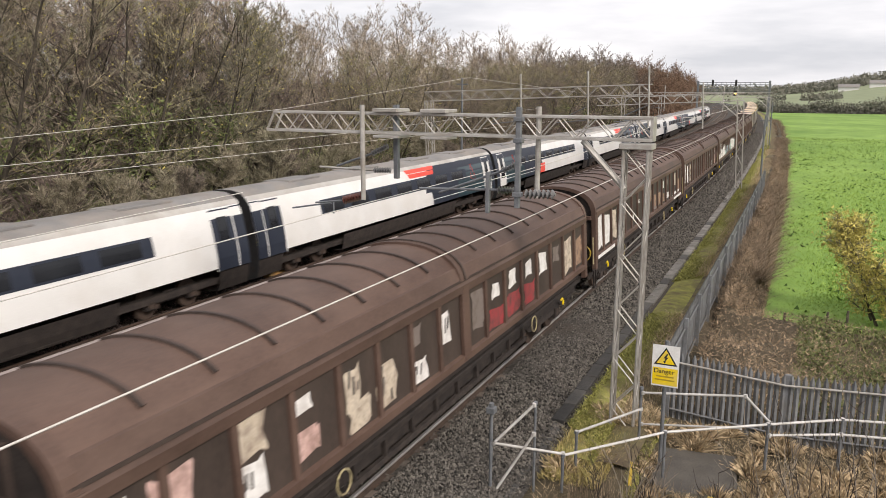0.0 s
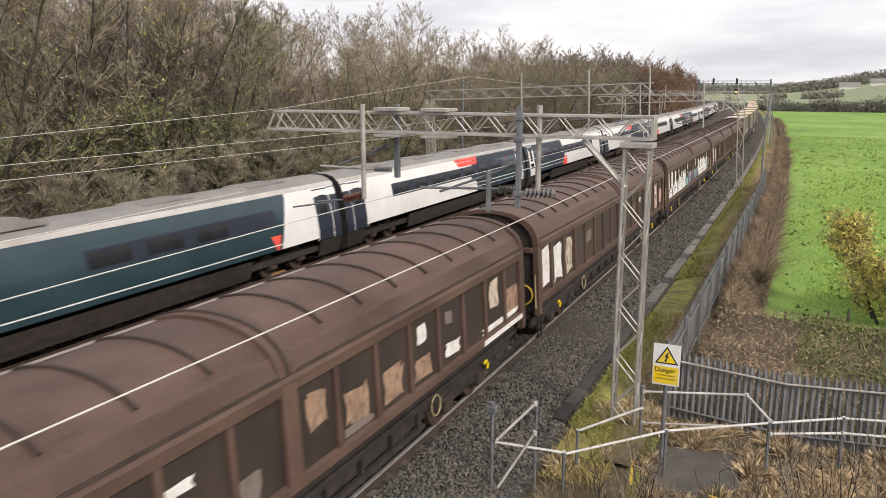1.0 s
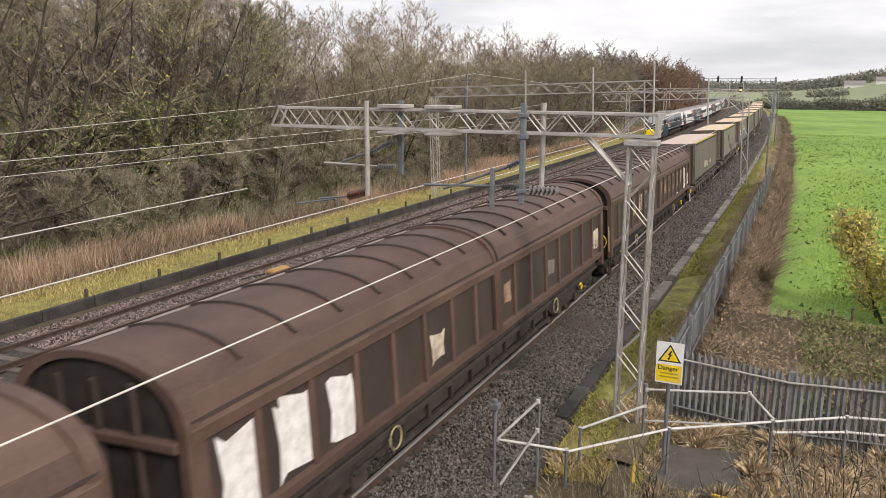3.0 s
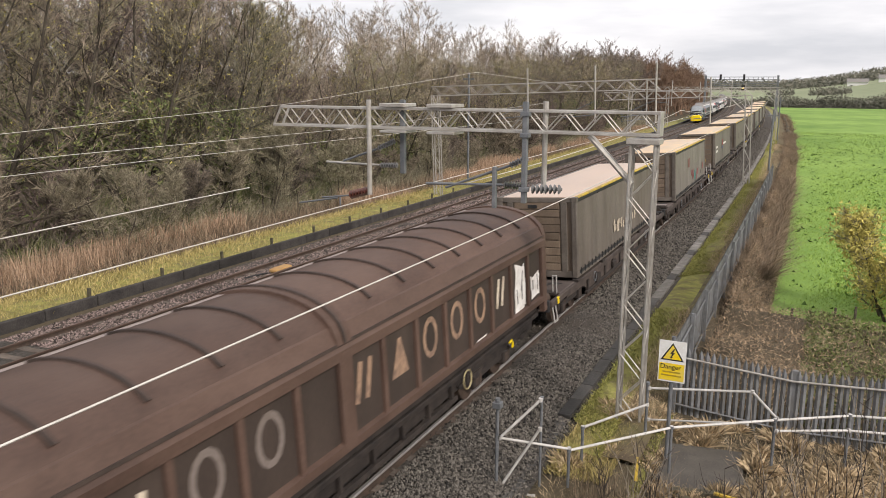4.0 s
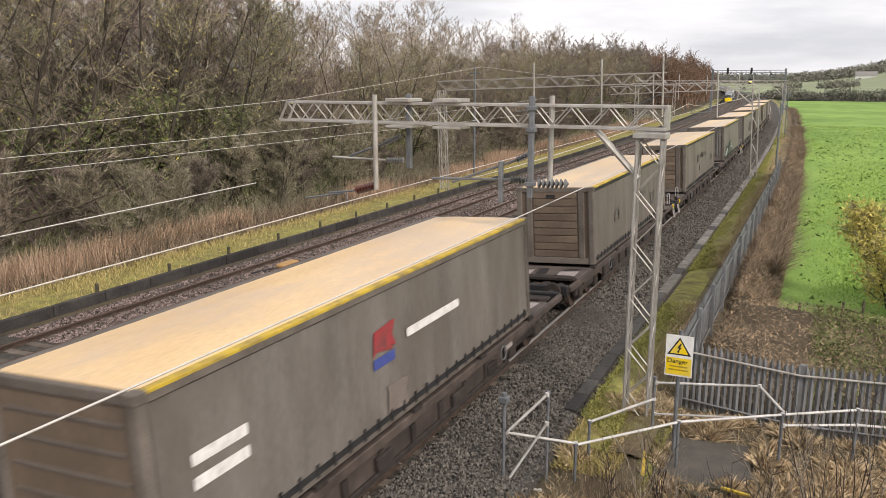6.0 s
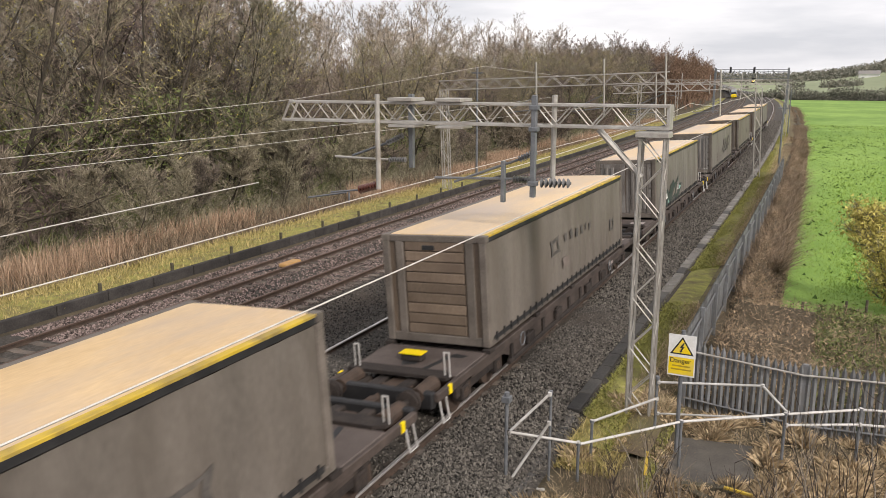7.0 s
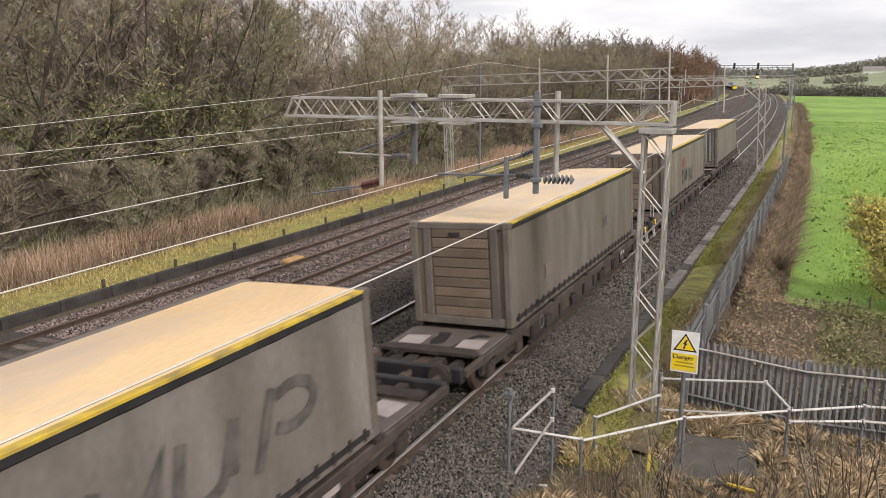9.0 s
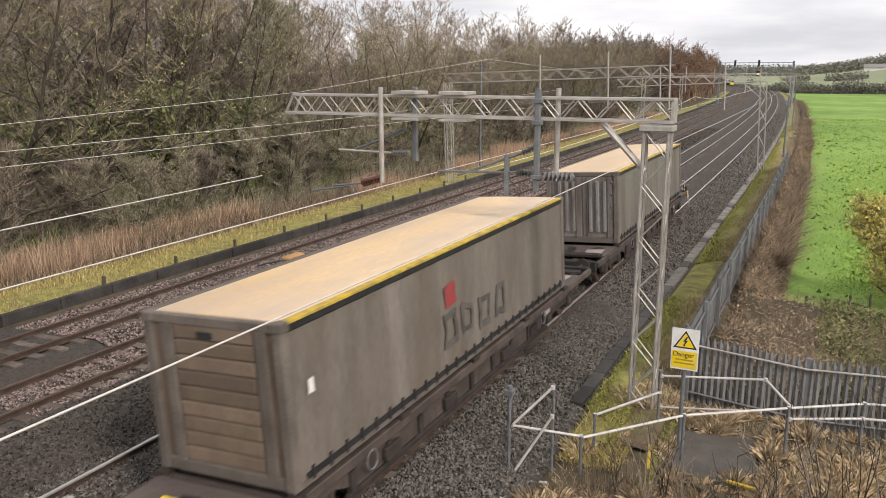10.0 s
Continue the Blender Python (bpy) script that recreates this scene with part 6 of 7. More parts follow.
def ribbon(owner, x, pts, wide, code):
    """A sprayed line of even width through the points (along, height)."""
    vs, m = [], len(pts)
    for k in range(m):
        (a, b), (c, d) = pts[max(0, k - 1)], pts[min(m - 1, k + 1)]
        n = Vector((b - d, c - a)).normalized() * wide / 2
        y, z = pts[k]
        vs += [(x, y + n.x, z + n.y), (x, y - n.x, z - n.y), (x + 0.003, y + n.x, z + n.y), (x + 0.003, y - n.x, z - n.y)]
    f = [(0, 1, 3, 2), (4 * m - 4, 4 * m - 2, 4 * m - 1, 4 * m - 3)]
    for k in range(m - 1):
        p, q = 4 * k, 4 * k + 4
        f += [(p + 2, p + 3, q + 3, q + 2), (p, q, q + 1, p + 1), (p, p + 2, q + 2, q), (p + 1, q + 1, q + 3, p + 3)]
    part("painted_line", Shape().poly(vs, f), PAINT[code], owner)


def arc(y, z, ry, rz, a0, a1, n=9):
    return [(y + ry * math.cos(a0 + (a1 - a0) * i / n), z + rz * math.sin(a0 + (a1 - a0) * i / n)) for i in range(n + 1)]


def wagon_murals(wagons):
    """Large outlined spray pieces that run over several bays of one wagon."""
    x, o, rng = 1.43, wagons[4], random.Random(8)
    def stroke(pts, wide, code, lift=0.0):
        ribbon(o, x + lift, pts, wide + 0.14, "k")
        ribbon(o, x + lift + 0.006, pts, wide, code)
    # a row of fat white lobes with black edges and open eyes, unreadable
    for y, top in ((2.9, 2.62), (3.55, 2.5), (4.2, 2.62), (4.95, 2.5), (5.65, 2.6), (6.35, 2.42), (7.0, 2.5)):
        a = rng.uniform(-0.1, 0.1)
        pts = [(y - 0.30, 1.6), (y - 0.36 + a, 2.0), (y - 0.18 + a, 2.12), (y - 0.30 + a, top - 0.25), (y - 0.1 + a, top), (y + 0.34 + a, top - 0.06), (y + 0.40 + a, top - 0.38), (y + 0.22, 2.1), (y + 0.44, 1.95), (y + 0.36, 1.6)]
        part("paint_outline", Shape().prism([(y + a / 2 + 1.13 * (p - y - a / 2), 2.1 + 1.08 * (q - 2.1)) for p, q in pts], x, x + 0.003, "x"), PAINT["k"], o)
        part("painted_piece", Shape().prism(pts, x + 0.004, x + 0.007, "x"), PAINT["w"], o)
        ribbon(o, x + 0.009, [(y - 0.12 + a, top - 0.3), (y + 0.12 + a, top - 0.26)], 0.07, "k")
        ribbon(o, x + 0.009, [(y - 0.02, 1.62), (y + 0.06, 1.9)], 0.07, "k")
    for y, code in ((7.5, "m"), (2.3, "m"), (1.5, "l"), (0.8, "m"), (0.1, "g"), (-0.6, "l"), (-1.3, "m"), (-1.8, "l")):
        stroke([(y - 0.25, 1.6), (y - 0.1 + rng.uniform(-0.1, 0.2), 2.1), (y + 0.3, 2.2 + rng.uniform(-0.2, 0.2)), (y + 0.35, 1.62)], 0.2, code)
    for y, w, h, code in ((-2.7, 1.1, 0.5, "m"), (-4.1, 1.5, 0.95, "w"), (-5.6, 1.4, 0.9, "w"), (-7.2, 1.5, 0.75, "w"), (-8.7, 1.0, 0.5, "w")):
        pts = [(y - w / 2, 1.56), (y - w / 2 + 0.12, 1.56 + h * 0.7), (y - w * 0.2, 1.56 + h * 0.55), (y, 1.56 + h), (y + w * 0.25, 1.56 + h * 0.75), (y + w / 2, 1.56 + h * 0.9), (y + w / 2 + 0.1, 1.56)]
        part("painted_piece", Shape().prism(pts, x, x + 0.004, "x"), PAINT[code], o)
        ribbon(o, x + 0.006, [(y - w * 0.3, 1.62), (y - w * 0.1, 1.56 + h * 0.5), (y + w * 0.2, 1.56 + h * 0.45)], 0.06, "k")
    for y, z in ((-1.75, 2.5), (-2.95, 2.25), (-6.5, 2.2), (-5.3, 2.5)):
        ribbon(o, 1.366, arc(y, z, 0.22, 0.16, 0.2, 3.0, 6), 0.07, "c")


def container_murals(boxes):
    # bottle-green jagged piece with mint and white shards along the foot of one curtain
    x, o = 1.277, boxes[5]
    piece = part("painted_piece", Shape().prism([(-5.4, 1.32), (-4.7, 1.75), (-4.25, 2.12), (-3.7, 1.95), (-3.3, 2.02), (-2.95, 1.78), (-2.5, 2.1), (-1.8, 2.28), (-1.45, 2.05), (-1.0, 2.12), (-0.45, 2.32), (-0.35, 1.95), (0.5, 1.9), (0.2, 1.6), (-0.6, 1.32)], x, x + 0.003, "x"), PAINT["e"], o, "dark green sprayed piece")
    for pts, code in (([(-4.5, 1.35), (-4.15, 1.45), (-4.3, 1.8)], "w"), ([(-5.35, 1.33), (-5.1, 1.33), (-4.85, 1.55), (-4.95, 1.6)], "m"), ([(-3.75, 1.6), (-3.35, 1.62), (-3.6, 1.88)], "w"), ([(-3.4, 1.35), (-3.0, 1.4), (-3.1, 1.55)], "m"),
                      ([(-2.3, 1.5), (-1.5, 1.62), (-1.3, 2.02), (-1.55, 1.85)], "g"), ([(-1.3, 1.5), (-0.9, 1.55), (-0.55, 2.2), (-0.95, 1.9)], "g"), ([(-0.75, 1.7), (-0.5, 1.7), (-0.5, 2.1)], "w"), ([(-0.35, 1.62), (0.25, 1.75), (-0.2, 1.85)], "m"), ([(-2.7, 1.36), (-1.2, 1.38), (-1.5, 1.5)], "k")):
        part("paint_shard", Shape().prism(pts, x + 0.003, x + 0.007, "x"), PAINT[code], piece)
    # dark sprayed scrawl, not readable
    o = boxes[6]
    for pts in ([(-0.4, 2.0), (0.5, 2.35), (0.75, 2.8)], [(0.75, 2.8), (0.45, 2.05)] + arc(0.85, 2.1, 0.4, 0.2, 3.3, 6.2), [(1.25, 2.15), (1.7, 2.85), (1.45, 2.1)], [(1.95, 2.8)] + arc(2.2, 2.15, 0.4, 0.22, 3.3, 6.0) + [(2.85, 2.75)],
                [(2.85, 2.75), (2.75, 2.05)], [(3.2, 1.85), (3.6, 2.85)] + arc(4.0, 2.5, 0.5, 0.3, 2.2, -2.4)):
        ribbon(o, 1.277, pts, 0.17, "k")
    ribbon(o, 1.282, [(-3.4, 2.1), (-3.2, 1.6), (-3.0, 2.1), (-2.8, 1.6)], 0.06, "g")


def build_trains():
    # freight: seven covered wagons, then ten containers on flat wagons
    first, wagons, boxes = covered_wagon(), [], []
    for i in range(7):
        w = first if i == 0 else copy_thing(first, Matrix())
        MOVERS.append((w, 24.90 + 20.495 * (i - 2) + 10.27, V_FREIGHT, 0.0))
        wagons.append(w)
    for y in (-8.2, 8.2):
        part("sill_stripe", Shape().box(1.452, 1.456, y - 1.25, y + 1.25, 1.375, 1.49), PAINT["w"], wagons[2], "white stripe on the sill")
    part("end_panel", Shape().box(-0.95, 0.5, -9.66, -9.635, 2.95, 3.55, 0.006), BLUEEND, wagons[2], "faded blue panel on the end wall")
    flat = flat_wagon()
    kinds = [container(ROOFPINK, 1, "grimy grey curtain-sided container with a dusty pinkish roof", CURTAIN), container(ROOFTAN, 3, "grey curtain-sided container with tan roof and ribbed end", CURTAINGREY),
             container(ROOFTAN, 2, "grey curtain-sided container with tan roof and ribbed end doors", CURTAINGREY), container(ROOFTAN, 1, "grimy curtain-sided container with tan roof and planked end wall", CURTAINMID),
             container(ROOFTAN, 1, "pale grey curtain-sided container with a broad tan roof", CURTAINGREY)]
    order = [0, 4, 1, 3, 3, 2, 2, 3, 3, 2]
    used = set()
    flats = []
    for j in range(10):
        y = 26.43 - 18.33 * (9 - j) + 269.0 + CL
        k = order[j]
        box = kinds[k] if k not in used else copy_thing(kinds[k], Matrix())
        used.add(k)
        boxes.append(box)
        MOVERS.append((box, y, V_FREIGHT, 0.0))
        fw = flat if j == 0 else copy_thing(flat, Matrix())
        flats.append(fw)
        MOVERS.append((fw, y, V_FREIGHT, 0.0))
    # the wagons run in close-coupled pairs: their inner ends carry no stops, steps or handles
    for j, fw in enumerate(flats):
        for ob in [c for c in fw.children if c.name.split(".")[0] in ("deck_stop", "step_loop", "lamp_bracket", "hand_rail", "buffer_casing")]:
            if (ob.data.vertices[0].co.y > 0) == (j % 2 == 0):
                for c in ob.children:
                    bpy.data.objects.remove(c)
                bpy.data.objects.remove(ob)
        inner = 1 if j % 2 == 0 else -1
        for x in (-0.72, 0.72):
            part("access_plate", Shape().prism([(x - 0.3, inner * 7.0), (x + 0.26, inner * 6.9), (x + 0.3, inner * 7.55), (x - 0.26, inner * 7.6)], 1.066, 1.078, "z"), PALEGREY, fw, "pale worn deck plate")
    paint_marks(wagons, boxes)
    container_murals(boxes)
    wagon_murals(wagons)
    # express: cab coach and ten more
    lead = coach(False, "streamlined dark teal express cab coach with yellow nose", True)
    MOVERS.append((lead, -26.0 - 11.95, V_EXPRESS, TRACKS["fast_far"]))
    a, b = coach(False, "white and dark blue express coach with tinted windows"), coach(True, "white and dark blue express coach with tinted windows")
    for k in range(10):
        src = a if k % 2 == 0 else b
        o = src if k < 2 else copy_thing(src, Matrix())
        MOVERS.append((o, -26.0 + 11.95 + 23.9 * k, V_EXPRESS, TRACKS["fast_far"]))


build_trains()


# ---------- woods and scrub ----------
def wander(rng, d, amount):
    return (d + Vector((rng.uniform(-1, 1), rng.uniform(-1, 1), rng.uniform(-0.6, 0.8))) * amount).normalized()


def tree_shapes(seed, h, stems, spread, twigs, coarse=1.0):
    """Bare winter tree: tapered stems that fork into limbs, and a domed crown of fine shoots and twigs."""
    rng = random.Random(seed)
    wood, crown = Shape(), Shape()

    def blade(p, d, length, w):
        q = p + d * length
        side = d.cross(Vector((rng.uniform(-1, 1), rng.uniform(-1, 1), rng.uniform(-1, 1)))).normalized() * w
        crown.poly([p - side, p + side, q], [(0, 1, 2)])

    for st in range(stems):
        a = rng.uniform(0, 6.28)
        p = Vector((math.cos(a), math.sin(a), 0)) * (0.5 if stems > 1 else 0.0) * rng.uniform(0.4, 1.4)
        d = Vector((math.cos(a) * spread * rng.uniform(0.1, 0.5), math.sin(a) * spread * rng.uniform(0.1, 0.5), 1)).normalized()
        hs = h * rng.uniform(0.72, 0.95)
        r = hs * 0.0135 * rng.uniform(0.8, 1.25)
        n = 9
        way, radii = [p], [r]
        for i in range(n):
            u = (i + 1) / n
            q = p + d * hs / n
            r2 = r * 0.80
            way.append(q)
            radii.append(r2)
            for k in range(0 if i < 1 else 2 if i < 3 else 3 if i < 6 else 4 if i < 8 else 6):
                b = rng.uniform(0, 6.28)
                bd = Vector((math.cos(b), math.sin(b), rng.uniform(0.0, 0.6) + 0.55 * u)).normalized()
                bl = hs * rng.uniform(0.17, 0.30) * (1.05 - 0.48 * max(0.0, (u - 0.45) / 0.55) ** 1.3)
                bp, br = p.lerp(q, rng.random()), r2 * 0.48
                limb, lr = [bp], [br]
                for sgm in range(3):
                    bq = bp + bd * bl / 3
                    br *= 0.62
                    limb.append(bq)
                    lr.append(br)
                    for m in range(3):
                        sd = (wander(rng, bd, 0.8) + Vector((0, 0, 0.25))).normalized()
                        sl = min(1.7, bl * rng.uniform(0.28, 0.5))
                        s0 = bp.lerp(bq, rng.random())
                        blade(s0, sd, sl, max(0.010, br * 0.6) * coarse ** 0.5)
                        for tw in range(twigs):
                            t0 = s0 + sd * sl * rng.uniform(0.2, 1.0)
                            blade(t0, wander(rng, sd, 0.9), rng.uniform(0.16, 0.46), rng.uniform(0.006, 0.012) * coarse)
                    bp, bd = bq, wander(rng, bd, 0.35)
                wood.hose(limb, lr, 4 if coarse < 2 else 3)
            p, d, r = q, wander(rng, d, 0.16), r2
        wood.hose(way, radii, 6 if coarse < 2 else 4)
    return wood, crown


def fast_mesh(name, shape, mat):
    me = bpy.data.meshes.new(name)
    me.from_pydata(shape.v, [], shape.f)
    me.materials.append(mat)
    return me


def crown_height(y):
    """The wood's skyline rises and falls along the line."""
    return float(np.interp(y, [0, 44, 50, 60, 68, 88, 108, 140, 180, 300, 420], [1.35, 1.27, 0.80, 0.80, 0.92, 0.82, 0.93, 1.05, 1.04, 0.93, 0.82]))


def build_woods():
    rng = random.Random(11)
    kinds = []
    for i, (h, stems, spread, mat) in enumerate([(13, 3, 0.8, TWIG), (14, 3, 0.6, TWIG), (12, 4, 1.0, TWIG), (13.5, 3, 0.7, TWIGDARK), (12, 3, 0.9, TWIGDARK), (11, 5, 1.1, TWIG)]):
        wd, cr = tree_shapes(100 + i, h, stems, spread, 13)
        t = empty("bare_tree", "bare winter tree with grey-brown twigs at the wood's edge", "tree", "woodland edge trees")
        new("trunk", fast_mesh("trunk", wd, BARK)).parent = t
        new("crown", fast_mesh("crown", cr, mat)).parent = t
        kinds.append(t)
        rl, lv = random.Random(i), Shape()
        for q in range((1500, 260, 900, 120, 120, 1100)[i]):
            c = Vector(cr.v[rl.randrange(len(cr.v))])
            a, b = Vector((rl.gauss(0, 1), rl.gauss(0, 1), rl.gauss(0, 1))) * 0.035, Vector((rl.gauss(0, 1), rl.gauss(0, 1), rl.gauss(0, 1))) * 0.035
            lv.poly([c - a, c + b, c + a], [(0, 1, 2)])
        new("foliage", fast_mesh("foliage", lv, LEAF)).parent = t
        # ivy climbing the lower stems
        iv, low = Shape(), [Vector(v) for v in wd.v if 0.2 < v[2] < 5.5 and v[0] ** 2 + v[1] ** 2 < 4]
        for q in range((1400, 700, 1400, 500, 900, 1400)[i]):
            c = low[rl.randrange(len(low))].lerp(low[rl.randrange(len(low))], 0.12) + Vector((rl.gauss(0, 0.2), rl.gauss(0, 0.2), rl.gauss(0, 0.3)))
            a, b = Vector((rl.gauss(0, 1), rl.gauss(0, 1), rl.gauss(0, 1))) * 0.06, Vector((rl.gauss(0, 1), rl.gauss(0, 1), rl.gauss(0, 1))) * 0.06
            iv.poly([c - a, c + b, c + a], [(0, 1, 2)])
        new("ivy", fast_mesh("ivy", iv, IVY)).parent = t
    first = set()
    for row, (x, step, n) in enumerate([(-25.5, 4.6, 34), (-30, 4.2, 38), (-36, 4.4, 36)]):
        y = 8.0 + row * 3
        for i in range(n):
            k = rng.randrange(6) if row else rng.choice([0, 2, 5, 4, 3, 1])
            px, py = x + rng.uniform(-1.8, 1.8), y + rng.uniform(-1.5, 1.5)
            m = pose(px + bend(py), py, -0.9 + max(0, (-px - 25)) * 0.10, 0, 0, rng.uniform(0, 360)) @ Matrix.Scale(rng.uniform(0.92, 1.08) * crown_height(py * 37.4 / (7.4 - px)), 4)
            if k in first:
                o = kinds[k].copy()
                scene.collection.objects.link(o)
                for ch in kinds[k].children:
                    cc = ch.copy()
                    scene.collection.objects.link(cc)
                    cc.parent = o
                o.matrix_basis = m
            else:
                kinds[k].matrix_basis = m
                first.add(k)
            y += step + (0.5 if row else 0.0)
    # shrubs along the foot of the wood
    shrubs = []
    for i in range(3):
        wd, cr = tree_shapes(500 + i, 5.0, 6, 1.7, 8)
        t = empty("bare_shrub", "dense leafless grey-brown shrub at the foot of the wood", "shrub", "woodland edge shrubs")
        new("trunk", fast_mesh("trunk", wd, BARK)).parent = t
        new("crown", fast_mesh("crown", cr, TWIG if i else TWIGDARK)).parent = t
        shrubs.append(t)
    for i in range(34):
        y = 12 + 3.4 * i
        px = -23.2 + rng.uniform(-1.6, 1.6)
        m = pose(px + bend(y), y, -1.0, 0, 0, rng.uniform(0, 360)) @ Matrix.Scale(rng.uniform(0.6, 1.25), 4)
        if i < 3:
            shrubs[i].matrix_basis = m
        else:
            o = shrubs[i % 3].copy()
            scene.collection.objects.link(o)
            for ch in shrubs[i % 3].children:
                cc = ch.copy()
                scene.collection.objects.link(cc)
                cc.parent = o
            o.matrix_basis = m
    # the wood behind, and along the line into the distance
    for name, mat, lo, hi, cols, label in (("woodland", TWIG, -6, 190, [-43, -51, -60], "dense leafless brown woodland"), ("distant_woodland", TWIGDARK, 150, 400, [-31, -40, -50], "dark leafless woodland in the distance"),
                                     ("russet_woodland", TWIGRED, 215, 520, [-27, -22, -36], "russet-leaved trees far along the line")):
        base = [tree_shapes(300 + i + len(name), 13 + 2 * (i % 3), 3 if name == "woodland" else 2, 0.8, 5 if name == "woodland" else 4, 2.6 if name == "woodland" else 5.5) for i in range(3)]
        arr = [(np.array(w.v), w.f, np.array(c.v), c.f) for w, c in base]
        V, F, count = [], [], 0
        for x in cols:
            y = lo
            while y < hi:
                wv, wf, cv, cf = arr[rng.randrange(3)]
                a, s = rng.uniform(0, 6.28), 0
                px, py = x + rng.uniform(-2.5, 2.5), y + rng.uniform(-2, 2)
                s = rng.uniform(0.9, 1.1) * crown_height(py * 37.4 / (7.4 - px)) * (0.73 * (7.4 - px) / 37.4 if name == "woodland" else 1.0)
                pz = 0.6 + max(0, (-px - 32)) * 0.09
                rot = np.array([[math.cos(a), -math.sin(a), 0], [math.sin(a), math.cos(a), 0], [0, 0, 1]]) * s
                for vv, ff in ((wv, wf), (cv, cf)):
                    V.append(vv @ rot.T + np.array([px + bend(py), py, pz - 1.2]))
                    F += [tuple(count + i for i in q) for q in ff]
                    count += len(vv)
                y += 5.6 if name == "woodland" else 4.4
        mass(name, np.concatenate(V).tolist(), F, mat, label, "woodland")


def blades(name, mat, label, category, count, place, height, width, lean=0.35, seed=5):
    """Loose upright blades or canes: one thin tapered triangle each."""
    rng = random.Random(seed)
    V, F = [], []
    for i in range(count):
        x, y, z = place(rng)
        h, w, a = rng.uniform(*height), rng.uniform(*width), rng.uniform(0, 6.28)
        dx, dy = rng.gauss(0, lean) * h, rng.gauss(0, lean) * h
        k = len(V)
        V += [(x - w * math.cos(a), y - w * math.sin(a), z), (x + w * math.cos(a), y + w * math.sin(a), z), (x + dx, y + dy, z + h)]
        F.append((k, k + 1, k + 2))
    return mass(name, V, F, mat, label, category)


def build_scrub():
    def along(x0, x1, y0, y1, z, power=1.6, patch=0.0):
        def f(rng):
            while True:
                y = y0 + (y1 - y0) * rng.random() ** power
                x = rng.uniform(x0, x1)
                if noise.noise(Vector((x * 0.25, y * 0.12, 7.0))) > patch:
                    return (x + bend(y), y, z)
        return f
    blades("undergrowth", TWIG, "tangled brown undergrowth below the trees", "undergrowth", 90000, along(-34, -20.5, 6, 170, -0.95, 1.6, -1), (0.3, 2.2), (0.006, 0.014), 0.7, 1)
    blades("ivy_scrub", IVY, "dull green ivy and scrub among the trees", "undergrowth", 40000, along(-34, -23, 8, 150, -0.9, 1.5, 0.05), (0.3, 2.0), (0.03, 0.07), 0.8, 8)
    blades("reed_bed", REED, "pale pinkish dry reeds behind the grass strip", "reeds", 26000, along(-21.5, -17.0, 8, 150, -0.8, 1.3, 0.05), (0.5, 1.35), (0.012, 0.03), 0.2, 2)
    blades("brown_sedge", BRAMBLE, "dark brown sedge between the reeds", "sedge", 26000, along(-21.5, -17.0, 8, 150, -0.8, 1.5, -1), (0.3, 1.0), (0.012, 0.03), 0.4, 12)
    blades("verge_grass", GRASS, "yellow-green rough grass beside the cess wall", "grass", 60000, along(-17.3, -14.15, 6, 140, -0.35, 1.6, -1), (0.10, 0.36), (0.012, 0.028), 0.5, 3)
    blades("cess_moss", MOSS, "low moss and grass on the near verge", "grass", 70000, along(3.12, 4.05, 14.2, 120, -0.31, 1.35, -0.22), (0.02, 0.09), (0.012, 0.03), 1.2, 13)
    blades("verge_litter", DRYGRASS, "dead stalks and leaves along the foot of the fence", "dead grass", 26000, along(3.75, 4.8, 16.5, 110, -0.32, 1.6, -0.2), (0.04, 0.26), (0.004, 0.014), 1.0, 31)

    def bank(x, y):
        """Height of the bramble bank beyond the fence."""
        edge = 6.3 if y > 26.5 else 12.5
        k = max(0.0, min(1.0, (edge - x) / 0.8)) * max(0.0, min(1.0, (x - 4.85) / 0.5)) * max(0.0, min(1.0, (y - 17.7) / 1.2))
        return -0.8 - 0.05 * (x - 5) + k * (0.75 + 0.45 * noise.noise(Vector((x * 0.5, y * 0.35, 1))))

    def on_bank(y1, x1):
        def f(rng):
            y = 17.7 + (y1 - 17.7) * rng.random() ** 1.7
            x = rng.uniform(4.95, x1 if y < 27 else 6.5)
            return (x + bend(y), y, bank(x, y) + rng.uniform(-0.25, 0.12))
        return f
    ys, xs = [17.6 + 0.7 * i for i in range(16)] + [29 + 1.5 * i for i in range(30)] + list(range(75, 260, 6)), [4.9 + 0.3 * i for i in range(6)] + [7 + 0.8 * i for i in range(8)]
    s = Shape().poly([(x + bend(y), y, bank(x, y) if y < 27 or x < 7 else -1.5) for y in ys for x in xs], [(k * len(xs) + i, k * len(xs) + i + 1, (k + 1) * len(xs) + i + 1, (k + 1) * len(xs) + i) for k in range(len(ys) - 1) for i in range(len(xs) - 1)])
    tagged(part("bramble_mound", s, SOIL, smooth=True), "brown earth bank under brambles beyond the fence", "bank", "", "structure")
    blades("bramble_canes", BRAMBLE, "brown leafless bramble canes beyond the palisade fence", "brambles", 36000, on_bank(130, 12), (0.12, 0.5), (0.004, 0.009), 1.2, 4)
    blades("bramble_leaves", RUSSET, "russet and olive bramble leaves on the bank", "brambles", 170000, on_bank(110, 12), (0.02, 0.06), (0.012, 0.030), 1.6, 14)
    blades("scrub_belt", BRAMBLE, "brown leafless scrub beyond the far fence", "scrub", 45000, along(4.95, 6.3, 33, 230, -0.6, 1.3, -0.12), (0.12, 0.8), (0.008, 0.03), 1.1, 24)
